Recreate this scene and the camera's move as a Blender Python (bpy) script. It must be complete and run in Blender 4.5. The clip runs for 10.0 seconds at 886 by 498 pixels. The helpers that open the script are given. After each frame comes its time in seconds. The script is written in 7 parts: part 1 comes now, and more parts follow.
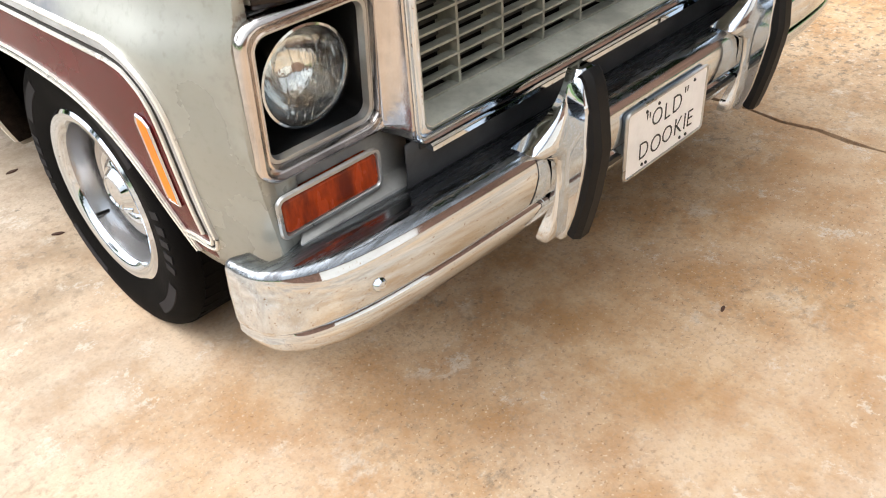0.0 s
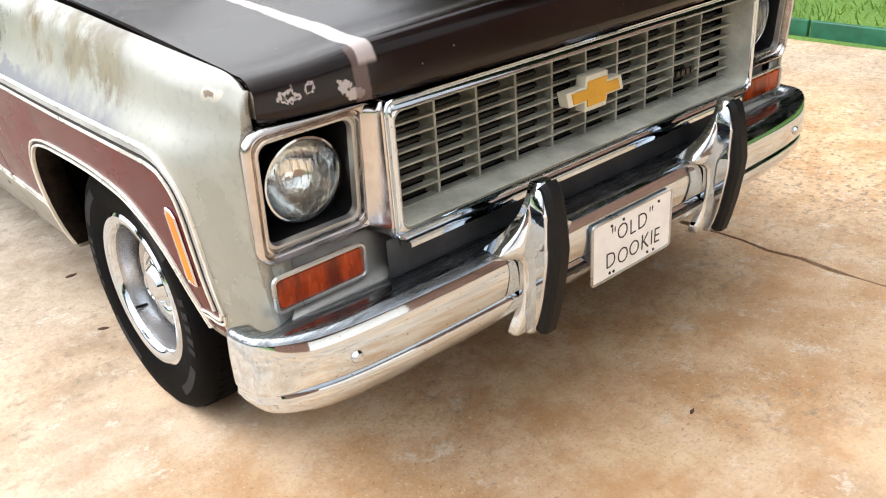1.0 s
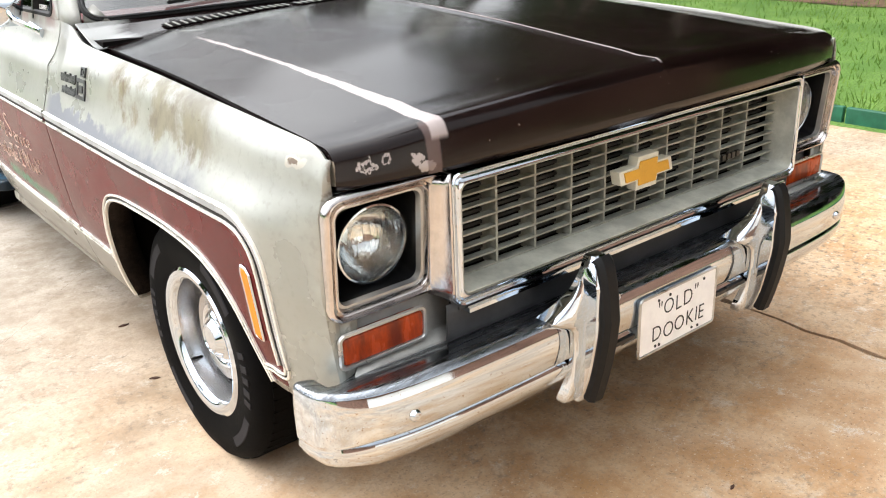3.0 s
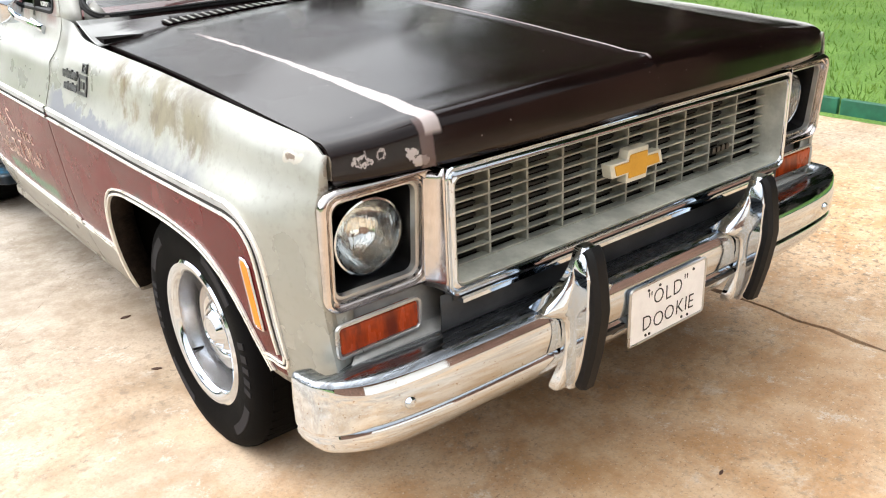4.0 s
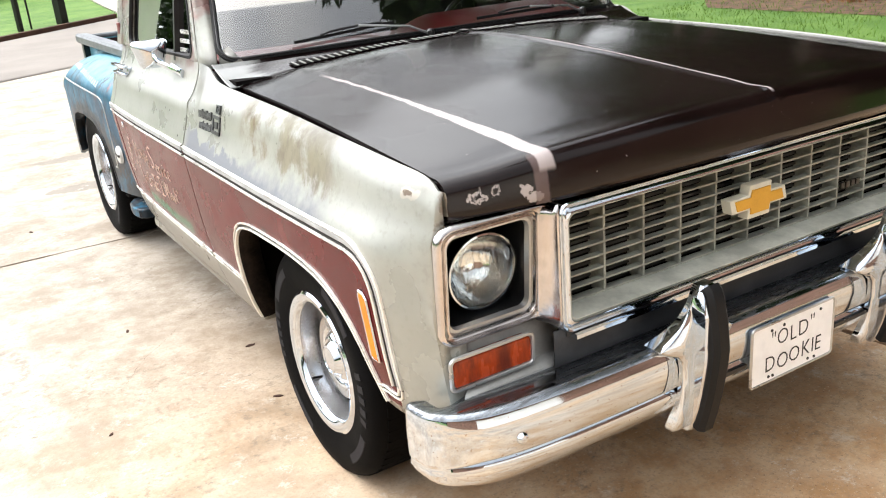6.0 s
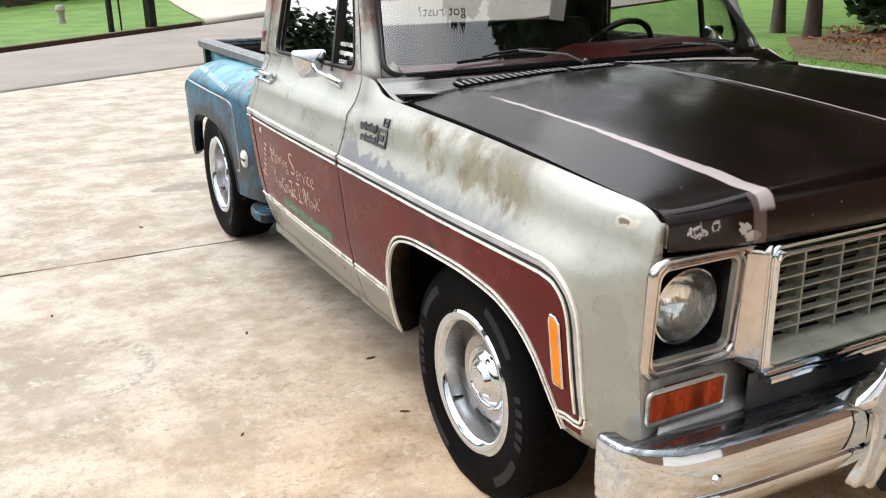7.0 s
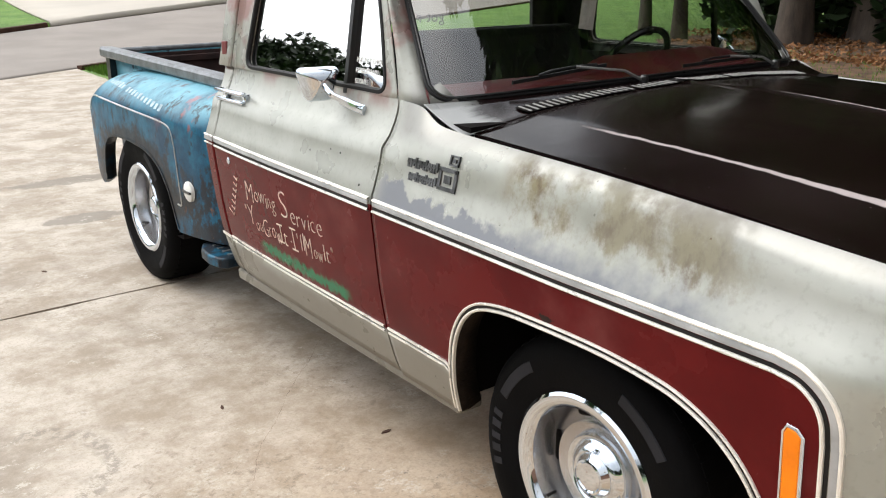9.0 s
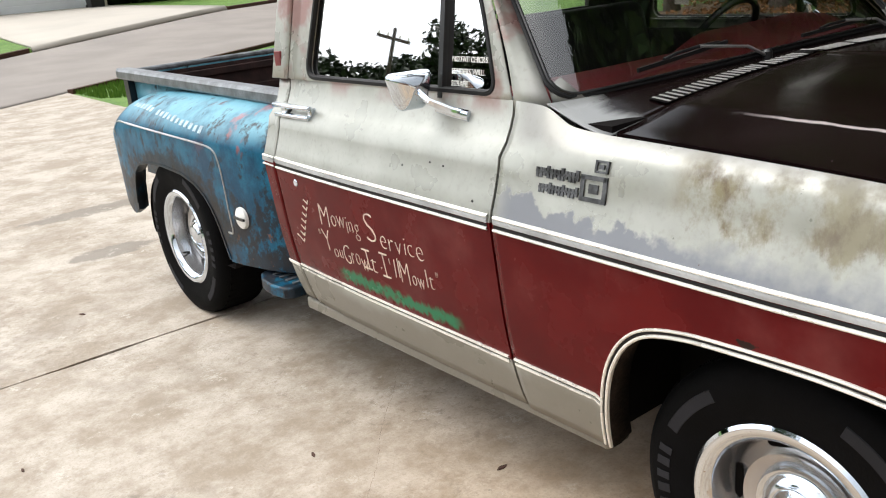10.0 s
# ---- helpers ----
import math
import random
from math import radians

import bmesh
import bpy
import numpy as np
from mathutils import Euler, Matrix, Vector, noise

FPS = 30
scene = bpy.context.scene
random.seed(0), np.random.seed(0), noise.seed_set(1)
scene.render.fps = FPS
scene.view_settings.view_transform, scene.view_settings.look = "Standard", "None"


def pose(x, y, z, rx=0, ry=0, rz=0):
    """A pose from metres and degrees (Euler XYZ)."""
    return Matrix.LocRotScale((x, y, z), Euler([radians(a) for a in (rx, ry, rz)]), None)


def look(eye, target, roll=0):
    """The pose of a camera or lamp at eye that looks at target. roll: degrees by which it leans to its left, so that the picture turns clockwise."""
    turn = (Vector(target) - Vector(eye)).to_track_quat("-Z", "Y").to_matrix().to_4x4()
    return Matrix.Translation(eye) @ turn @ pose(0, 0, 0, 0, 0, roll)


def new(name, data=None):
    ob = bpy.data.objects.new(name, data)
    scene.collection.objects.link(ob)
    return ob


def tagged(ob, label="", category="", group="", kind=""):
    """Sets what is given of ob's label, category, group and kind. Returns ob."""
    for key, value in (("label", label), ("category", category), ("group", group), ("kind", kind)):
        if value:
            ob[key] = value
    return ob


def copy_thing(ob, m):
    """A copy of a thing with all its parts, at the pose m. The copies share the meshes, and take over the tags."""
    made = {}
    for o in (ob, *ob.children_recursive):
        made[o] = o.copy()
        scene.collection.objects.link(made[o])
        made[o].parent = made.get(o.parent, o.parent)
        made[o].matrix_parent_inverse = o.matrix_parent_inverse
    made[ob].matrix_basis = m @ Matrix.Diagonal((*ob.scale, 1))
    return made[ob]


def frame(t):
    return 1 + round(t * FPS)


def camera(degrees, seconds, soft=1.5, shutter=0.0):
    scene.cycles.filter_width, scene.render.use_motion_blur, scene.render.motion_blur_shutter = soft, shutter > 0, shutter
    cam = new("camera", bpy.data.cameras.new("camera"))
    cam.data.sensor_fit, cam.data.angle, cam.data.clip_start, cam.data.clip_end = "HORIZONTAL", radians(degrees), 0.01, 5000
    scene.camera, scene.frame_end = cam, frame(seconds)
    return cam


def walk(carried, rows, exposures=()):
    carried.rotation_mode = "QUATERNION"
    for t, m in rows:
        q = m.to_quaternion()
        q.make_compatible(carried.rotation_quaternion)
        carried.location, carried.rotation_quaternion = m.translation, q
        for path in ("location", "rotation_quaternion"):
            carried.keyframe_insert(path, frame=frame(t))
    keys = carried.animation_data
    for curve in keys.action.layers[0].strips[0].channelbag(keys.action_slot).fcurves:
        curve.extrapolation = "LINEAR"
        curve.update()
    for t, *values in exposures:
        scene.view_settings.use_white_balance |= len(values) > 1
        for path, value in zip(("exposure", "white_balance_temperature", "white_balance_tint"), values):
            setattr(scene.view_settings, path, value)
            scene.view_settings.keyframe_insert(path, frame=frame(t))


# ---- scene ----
cam = camera(54.3, 10.0, soft=1.1)
PATH = [
    (0, (-1.505, -1.769, 1.364), (-0.397, -0.597, 0.182), -4.4),
    (0.5, (-1.536, -1.894, 1.383), (-0.334, -0.668, 0.357), -2.6),
    (1, (-1.576, -2.069, 1.393), (-0.426, -0.695, 0.504), -4.3),
    (1.5, (-1.658, -2.098, 1.43), (-0.466, -0.687, 0.662), -2.6),
    (2, (-1.691, -2.075, 1.43), (-0.51, -0.656, 0.661), -2.8),
    (2.5, (-1.691, -2.08, 1.44), (-0.531, -0.619, 0.719), -2.8),
    (3, (-1.682, -2.081, 1.434), (-0.527, -0.63, 0.687), -2.4),
    (3.2, (-1.678, -2.077, 1.437), (-0.526, -0.634, 0.669), -2.5),
    (4.3, (-1.706, -2.147, 1.455), (-0.557, -0.697, 0.695), -2.7),
    (4.5, (-1.702, -2.154, 1.455), (-0.564, -0.689, 0.707), -2.9),
    (5, (-1.697, -2.153, 1.46), (-0.571, -0.687, 0.696), -3.1),
    (5.5, (-1.701, -2.153, 1.465), (-0.589, -0.665, 0.726), -2.9),
    (6, (-1.706, -2.141, 1.463), (-0.753, -0.518, 0.786), -4.9),
    (6.2, (-1.724, -2.126, 1.463), (-0.857, -0.437, 0.834), -5.0),
    (7.3, (-2.035, -1.876, 1.474), (-1.18, -0.173, 0.866), 0.4),
    (7.5, (-2.027, -1.794, 1.462), (-1.253, -0.033, 0.916), -0.9),
    (8, (-1.978, -1.589, 1.472), (-1.156, 0.162, 0.964), -4.2),
    (8.5, (-2.03, -1.453, 1.46), (-1.073, 0.222, 0.934), -2.4),
    (9, (-2.207, -1.201, 1.477), (-1.056, 0.314, 0.859), -0.4),
    (9.5, (-2.218, -0.944, 1.443), (-1.131, 0.622, 0.839), -3.5),
    (10, (-2.287, -0.762, 1.474), (-1.129, 0.739, 0.838), -5.2),
]
walk(cam, [(t, look(eye, target, roll)) for t, eye, target, roll in PATH], [(0, 0.5), (1.5, 0.66), (6.0, 0.72), (7.4, 0.12), (9.0, 0.08), (10, 0.15)])

# ---- sky and sun: bright overcast ----
SUN_EL, SUN_AZ = 53.0, 322.0
world = bpy.data.worlds.new("overcast_sky")
scene.world = world
world.use_nodes = True
wn, wl = world.node_tree.nodes, world.node_tree.links
wn.clear()
w_out, w_bg = wn.new("ShaderNodeOutputWorld"), wn.new("ShaderNodeBackground")
w_sky = wn.new("ShaderNodeTexSky")
w_sky.sky_type, w_sky.sun_disc = "NISHITA", False
w_sky.sun_elevation, w_sky.sun_rotation = radians(SUN_EL), radians(SUN_AZ)
w_tc, w_noise, w_ramp, w_mix = wn.new("ShaderNodeTexCoord"), wn.new("ShaderNodeTexNoise"), wn.new("ShaderNodeValToRGB"), wn.new("ShaderNodeMix")
w_noise.inputs["Scale"].default_value, w_noise.inputs["Detail"].default_value = 2.2, 6
w_ramp.color_ramp.elements[0].position, w_ramp.color_ramp.elements[0].color = 0.35, (7.0, 7.4, 8.0, 1)
w_ramp.color_ramp.elements[1].position, w_ramp.color_ramp.elements[1].color = 0.68, (12.5, 12.4, 12.2, 1)
w_mix.data_type = "RGBA"
w_mix.inputs["Factor"].default_value = 0.9
wl.new(w_tc.outputs["Generated"], w_noise.inputs["Vector"])
wl.new(w_noise.outputs["Fac"], w_ramp.inputs["Fac"])
wl.new(w_sky.outputs["Color"], w_mix.inputs["A"])
wl.new(w_ramp.outputs["Color"], w_mix.inputs["B"])
# the thin cloud glows round the hidden sun
w_dot, w_pow, w_mul, w_add, w_scale = (wn.new("ShaderNodeVectorMath"), *(wn.new("ShaderNodeMath") for _ in range(3)), wn.new("ShaderNodeVectorMath"))
w_dot.operation, w_pow.operation, w_mul.operation, w_add.operation, w_scale.operation = "DOT_PRODUCT", "POWER", "MULTIPLY", "ADD", "SCALE"
w_dot.inputs[1].default_value = (math.sin(radians(SUN_AZ)) * math.cos(radians(SUN_EL)), math.cos(radians(SUN_AZ)) * math.cos(radians(SUN_EL)), math.sin(radians(SUN_EL)))
wl.new(w_tc.outputs["Generated"], w_dot.inputs[0])
w_half = wn.new("ShaderNodeMath")
w_half.operation, w_half.use_clamp = "MULTIPLY_ADD", True
w_half.inputs[1].default_value, w_half.inputs[2].default_value = 0.5, 0.5
wl.new(w_dot.outputs["Value"], w_half.inputs[0])
w_pow.inputs[1].default_value, w_mul.inputs[1].default_value, w_add.inputs[1].default_value = 5.0, 3.0, 0.48
wl.new(w_half.outputs[0], w_pow.inputs[0])
wl.new(w_pow.outputs[0], w_mul.inputs[0])
wl.new(w_mul.outputs[0], w_add.inputs[0])
wl.new(w_mix.outputs["Result"], w_scale.inputs[0])
wl.new(w_add.outputs[0], w_scale.inputs["Scale"])
wl.new(w_scale.outputs["Vector"], w_bg.inputs["Color"])
wl.new(w_bg.outputs["Background"], w_out.inputs["Surface"])
w_bg.inputs["Strength"].default_value = 0.11
sun = new("sun", bpy.data.lights.new("sun", "SUN"))
sun.data.energy, sun.data.angle, sun.data.color = 1.1, radians(34), (1.0, 0.95, 0.88)
sun.matrix_world = look((40 * math.sin(radians(SUN_AZ)), 40 * math.cos(radians(SUN_AZ)), 40 * math.tan(radians(SUN_EL))), (0, 0, 0))


# ---- materials ----
class Nodes:
    """Short hand for a node material; values are sockets or numbers."""

    def __init__(self, name):
        self.m = bpy.data.materials.new(name)
        self.m.use_nodes = True
        self.t = self.m.node_tree
        self.b = self.t.nodes["Principled BSDF"]
        self.pos = self.t.nodes.new("ShaderNodeTexCoord").outputs["Object"]
        sep = self.t.nodes.new("ShaderNodeSeparateXYZ")
        self.t.links.new(self.pos, sep.inputs[0])
        self.x, self.y, self.z = sep.outputs

    def put(self, socket, value):
        if isinstance(value, bpy.types.NodeSocket):
            self.t.links.new(value, socket)
        elif socket.type == "RGBA" and len(value) == 3:
            socket.default_value = (*value, 1)
        else:
            socket.default_value = value

    def math(self, op, a, b=0.0, clamp=False):
        n = self.t.nodes.new("ShaderNodeMath")
        n.operation, n.use_clamp = op, clamp
        self.put(n.inputs[0], a), self.put(n.inputs[1], b)
        return n.outputs[0]

    def step(self, v, lo, hi):
        """0 below lo to 1 above hi (or the other way round)."""
        n = self.t.nodes.new("ShaderNodeMapRange")
        n.interpolation_type = "SMOOTHSTEP"
        flip = lo > hi
        self.put(n.inputs["Value"], v)
        n.inputs["From Min"].default_value, n.inputs["From Max"].default_value = min(lo, hi), max(lo, hi)
        n.inputs["To Min"].default_value, n.inputs["To Max"].default_value = (1, 0) if flip else (0, 1)
        return n.outputs["Result"]

    def noise(self, scale, detail=4.0, stretch=(1, 1, 1), rough=0.55):
        mp = self.t.nodes.new("ShaderNodeMapping")
        self.t.links.new(self.pos, mp.inputs["Vector"])
        mp.inputs["Scale"].default_value = stretch
        n = self.t.nodes.new("ShaderNodeTexNoise")
        n.inputs["Scale"].default_value, n.inputs["Detail"].default_value, n.inputs["Roughness"].default_value = scale, detail, rough
        self.t.links.new(mp.outputs[0], n.inputs["Vector"])
        return n.outputs["Fac"]

    def mix(self, f, a, b):
        n = self.t.nodes.new("ShaderNodeMix")
        n.data_type = "RGBA"
        self.put(n.inputs["Factor"], f), self.put(n.inputs["A"], a), self.put(n.inputs["B"], b)
        return n.outputs["Result"]

    def bump(self, h, strength, dist=0.01):
        n = self.t.nodes.new("ShaderNodeBump")
        n.inputs["Strength"].default_value, n.inputs["Distance"].default_value = strength, dist
        self.t.links.new(h, n.inputs["Height"])
        self.t.links.new(n.outputs[0], self.b.inputs["Normal"])

    def set(self, **kw):
        for k, v in kw.items():
            self.put(self.b.inputs[k.replace("_", " ")], v)
        return self.m


def plain(name, col, rough=0.5, metal=0.0, vary=0.25, scale=8.0, fine=120.0, bump=0.05, stretch=(1, 1, 1), **kw):
    """One surface with stains at a large scale and grain at a small one."""
    n = Nodes(name)
    big, small = n.noise(scale, 5, stretch), n.noise(fine, 3, stretch)
    dark = tuple(c * (1 - vary) for c in col)
    light = tuple(min(1, c * (1 + vary)) for c in col)
    c = n.mix(n.step(big, 0.3, 0.7), dark, light)
    c = n.mix(n.math("MULTIPLY", n.step(small, 0.45, 0.75), vary), c, tuple(c0 * 0.6 for c0 in col))
    r = n.math("ADD", n.math("MULTIPLY", n.math("SUBTRACT", big, 0.5), 0.25), rough, clamp=True)
    if bump:
        n.bump(small, bump)
    return n.set(Base_Color=c, Roughness=r, Metallic=metal, **kw)


def chrome_mat():
    n = Nodes("chrome")
    big, pit = n.noise(7, 4), n.noise(160, 2)
    r = n.math("ADD", n.math("MULTIPLY", n.step(big, 0.45, 0.75), 0.12), 0.05)
    c = n.mix(n.step(pit, 0.66, 0.74), (0.64, 0.70, 0.77), (0.35, 0.28, 0.22))
    n.bump(n.noise(14, 2), 0.03, 0.004)
    return n.set(Base_Color=c, Roughness=r, Metallic=1.0)


def bumper_chrome():
    """Old chrome, scratched and dusty along its flat top, where dark reflections are painted in."""
    n = Nodes("bumper_chrome")
    big, pit, scratch = n.noise(7, 4), n.noise(160, 2), n.noise(26, 6, (0.25, 3, 1), rough=0.7)
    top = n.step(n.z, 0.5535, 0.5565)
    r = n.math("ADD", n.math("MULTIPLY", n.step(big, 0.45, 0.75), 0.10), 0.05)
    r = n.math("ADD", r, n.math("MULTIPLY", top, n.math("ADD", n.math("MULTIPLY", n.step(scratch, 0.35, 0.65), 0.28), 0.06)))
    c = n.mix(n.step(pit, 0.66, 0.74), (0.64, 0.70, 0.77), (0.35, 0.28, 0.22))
    # dark mirrored hood and grille go into the top's colour
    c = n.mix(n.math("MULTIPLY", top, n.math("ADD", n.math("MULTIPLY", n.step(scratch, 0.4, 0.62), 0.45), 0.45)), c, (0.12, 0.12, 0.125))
    n.bump(n.noise(14, 2), 0.03, 0.004)
    return n.set(Base_Color=c, Roughness=r, Metallic=1.0)


def body_paint():
    """Faded silver-green over dull maroon side panels, with bare primer and rust stains."""
    n = Nodes("body_paint")
    y, z = n.y, n.z
    trim = n.math("ADD", n.math("MULTIPLY", n.math("MAXIMUM", y, 0.0), 0.0135), 0.857)
    up = n.math("SUBTRACT", z, trim)
    blotch, fine = n.noise(5, 6), n.noise(60, 3)
    silver = n.mix(n.step(blotch, 0.35, 0.7), (0.335, 0.34, 0.305), (0.42, 0.425, 0.39))
    silver = n.mix(n.math("MULTIPLY", n.step(fine, 0.5, 0.8), 0.3), silver, (0.20, 0.20, 0.16))
    # grey primer with a ragged upper edge, over the upper moulding
    wob = n.math("MULTIPLY", n.math("SUBTRACT", n.noise(22, 4), 0.5), 0.10)
    edge = n.math("ADD", n.math("SUBTRACT", n.math("SUBTRACT", up, 0.05), n.math("MULTIPLY", n.step(y, 0.45, 0.70), 0.035)), wob)
    soft = n.math("ADD", 0.004, n.math("MULTIPLY", n.step(y, 0.35, 0.0), 0.028))
    prim = n.math("MULTIPLY", n.math("DIVIDE", n.math("SUBTRACT", soft, edge), n.math("MULTIPLY", soft, 2.0), clamp=True), n.math("MULTIPLY", n.step(y, -0.45, -0.3), n.step(y, 0.75, 0.66)))
    prim = n.math("MULTIPLY", prim, n.math("MULTIPLY", n.step(n.x, 0.0, -0.1), n.step(up, -0.002, 0.002)))
    silver = n.mix(prim, silver, (0.195, 0.205, 0.225))
    # brown bare-metal stains on the fender shoulder
    sy = n.math("MULTIPLY", n.step(y, -0.5, -0.3), n.step(y, 0.27, 0.17))
    sz = n.math("MULTIPLY", n.step(n.math("ADD", up, n.math("MULTIPLY", n.math("SUBTRACT", n.noise(11, 7, (1, 1, 0.6), rough=0.7), 0.5), 0.24)), 0.065, 0.10), n.step(n.math("ADD", up, n.math("MULTIPLY", n.math("SUBTRACT", blotch, 0.5), 0.12)), 0.235, 0.19))
    st = n.math("MULTIPLY", n.math("MULTIPLY", sy, sz), n.math("MULTIPLY", n.step(n.noise(7, 8, (1, 1, 0.8), rough=0.68), 0.38, 0.56), n.step(n.x, 0.0, -0.1)))
    brown = n.mix(n.step(n.noise(19, 7, (1, 1, 0.6), rough=0.7), 0.42, 0.66), (0.19, 0.165, 0.095), (0.095, 0.058, 0.028))
    silver = n.mix(n.math("MULTIPLY", st, n.math("ADD", 0.68, n.math("MULTIPLY", n.step(y, -0.1, 0.12), 0.22))), silver, brown)
    # grey road grime along the top of the shoulder
    film = n.math("MULTIPLY", n.step(n.math("ADD", n.math("ADD", up, n.math("MULTIPLY", n.step(y, -0.1, -0.65), 0.055)), n.math("MULTIPLY", n.math("SUBTRACT", n.noise(6, 6, (1, 0.6, 1)), 0.5), 0.10)), 0.165, 0.225), n.math("MULTIPLY", n.step(y, 0.74, 0.66), n.step(y, -0.79, -0.72)))
    silver = n.mix(n.math("MULTIPLY", film, 0.6), silver, (0.19, 0.18, 0.17))
    # dent with flaked paint near the nose, and bare edges at the front of the fender
    ey, ez = n.math("ADD", y, 0.70), n.math("SUBTRACT", z, 0.998)
    dent = n.math("ADD", n.math("SQRT", n.math("ADD", n.math("MULTIPLY", ey, ey), n.math("MULTIPLY", n.math("MULTIPLY", ez, ez), 5.0))), n.math("MULTIPLY", n.math("SUBTRACT", n.noise(42, 6), 0.5), 0.06))
    dent = n.math("MULTIPLY", dent, n.math("ADD", 1.0, n.math("MULTIPLY", n.step(n.x, -0.2, 0.0), 9.0)))
    silver = n.mix(n.step(dent, 0.030, 0.024), silver, (0.46, 0.43, 0.37))
    silver = n.mix(n.math("MULTIPLY", n.step(dent, 0.018, 0.012), 0.85), silver, (0.10, 0.06, 0.035))
    lip = n.math("MULTIPLY", n.step(n.math("ADD", y, n.math("MULTIPLY", n.math("SUBTRACT", n.noise(30, 6), 0.5), 0.03)), -0.768, -0.776), n.step(z, 0.86, 0.92))
    silver = n.mix(n.math("MULTIPLY", n.math("MULTIPLY", lip, n.step(n.noise(44, 5), 0.50, 0.56)), 0.6), silver, (0.16, 0.11, 0.08))
    # red primer showing on pillars and under the windows
    rp = n.math("MULTIPLY", n.step(z, 1.09, 1.16), n.step(n.noise(6, 4), 0.45, 0.6))
    rp = n.math("MULTIPLY", rp, n.math("MULTIPLY", n.step(y, 0.72, 0.76), n.step(n.x, 0.2, -0.2)))
    silver = n.mix(n.math("MULTIPLY", rp, 0.75), silver, (0.25, 0.10, 0.09))
    # rockers tan-grey low down: road dirt plus the underturned face's shade, painted in
    dust_and_shade = n.math("MULTIPLY", n.step(n.math("ADD", z, n.math("MULTIPLY", n.math("SUBTRACT", blotch, 0.5), 0.10)), 0.52, 0.44), 0.75)
    silver = n.mix(dust_and_shade, silver, (0.165, 0.145, 0.115))
    # rust pits along edges
    pit = n.step(n.noise(38, 6), 0.735, 0.76)
    silver = n.mix(n.math("MULTIPLY", pit, 0.8), silver, (0.09, 0.045, 0.025))
    maroon = n.mix(n.step(blotch, 0.35, 0.75), (0.078, 0.0027, 0.0038), (0.108, 0.0058, 0.0063))
    maroon = n.mix(n.math("MULTIPLY", n.step(n.noise(3.3, 6), 0.52, 0.78), 0.22), maroon, (0.26, 0.10, 0.09))
    ry, rz = n.math("SUBTRACT", y, 0.046), n.math("SUBTRACT", z, 0.752)
    chip = n.math("ADD", n.math("SQRT", n.math("ADD", n.math("MULTIPLY", ry, ry), n.math("MULTIPLY", n.math("MULTIPLY", rz, rz), 6.0))), n.math("MULTIPLY", n.math("SUBTRACT", n.noise(60, 6), 0.5), 0.04))
    maroon = n.mix(n.step(chip, 0.022, 0.018), maroon, (0.022, 0.012, 0.010))
    # green brushed band along the foot of the door
    band = n.math("ADD", n.math("MULTIPLY", n.math("SUBTRACT", y, 1.2), 0.02), n.math("MULTIPLY", n.math("SUBTRACT", n.noise(40, 4, (1, 1, 0.3)), 0.5), 0.06))
    gz = n.math("SUBTRACT", z, band)
    g = n.math("MULTIPLY", n.math("MULTIPLY", n.step(gz, 0.515, 0.53), n.step(gz, 0.572, 0.55)), n.math("MULTIPLY", n.step(y, 0.89, 0.95), n.step(y, 1.53, 1.47)))
    g = n.math("MULTIPLY", g, n.step(n.x, 0.0, -0.1))
    maroon = n.mix(n.math("MULTIPLY", g, n.step(n.noise(45, 4), 0.25, 0.5)), maroon, (0.028, 0.16, 0.075))
    # where the maroon lies: between the mouldings, ending in a rounded corner in front
    low = n.math("ADD", n.math("MULTIPLY", n.math("MAXIMUM", y, 0.0), 0.0135), 0.478)
    inz = n.math("MULTIPLY", n.math("LESS_THAN", z, trim), n.math("GREATER_THAN", z, low))
    cut = n.math("LESS_THAN", n.math("SUBTRACT", z, n.math("MULTIPLY", y, 1.0)), 1.405)
    zone = n.math("MULTIPLY", n.math("MULTIPLY", inz, n.math("GREATER_THAN", n.math("ADD", y, n.math("MULTIPLY", n.math("SUBTRACT", 0.74, z), 0.01)), -0.602)), cut)
    zone = n.math("MULTIPLY", zone, n.math("LESS_THAN", y, 1.93))
    c = n.mix(zone, silver, maroon)
    rough = n.math("ADD", n.math("MULTIPLY", zone, -0.05), n.math("ADD", n.math("MULTIPLY", n.math("ADD", st, prim, clamp=True), 0.3), n.math("MULTIPLY", blotch, 0.3)))
    rough = n.math("ADD", rough, 0.15)
    bare = n.math("SUBTRACT", 1.0, n.math("ADD", n.math("ADD", n.math("ADD", zone, prim), st), dust_and_shade), clamp=True)
    metal = n.math("MULTIPLY", bare, 0.35)
    n.bump(n.noise(4, 3), 0.12, 0.01)
    return n.set(Base_Color=c, Roughness=rough, Metallic=metal, Specular_IOR_Level=n.math("ADD", 0.12, n.math("MULTIPLY", bare, 0.12)), Coat_Weight=n.math("MULTIPLY", bare, 0.11), Coat_Roughness=0.16)


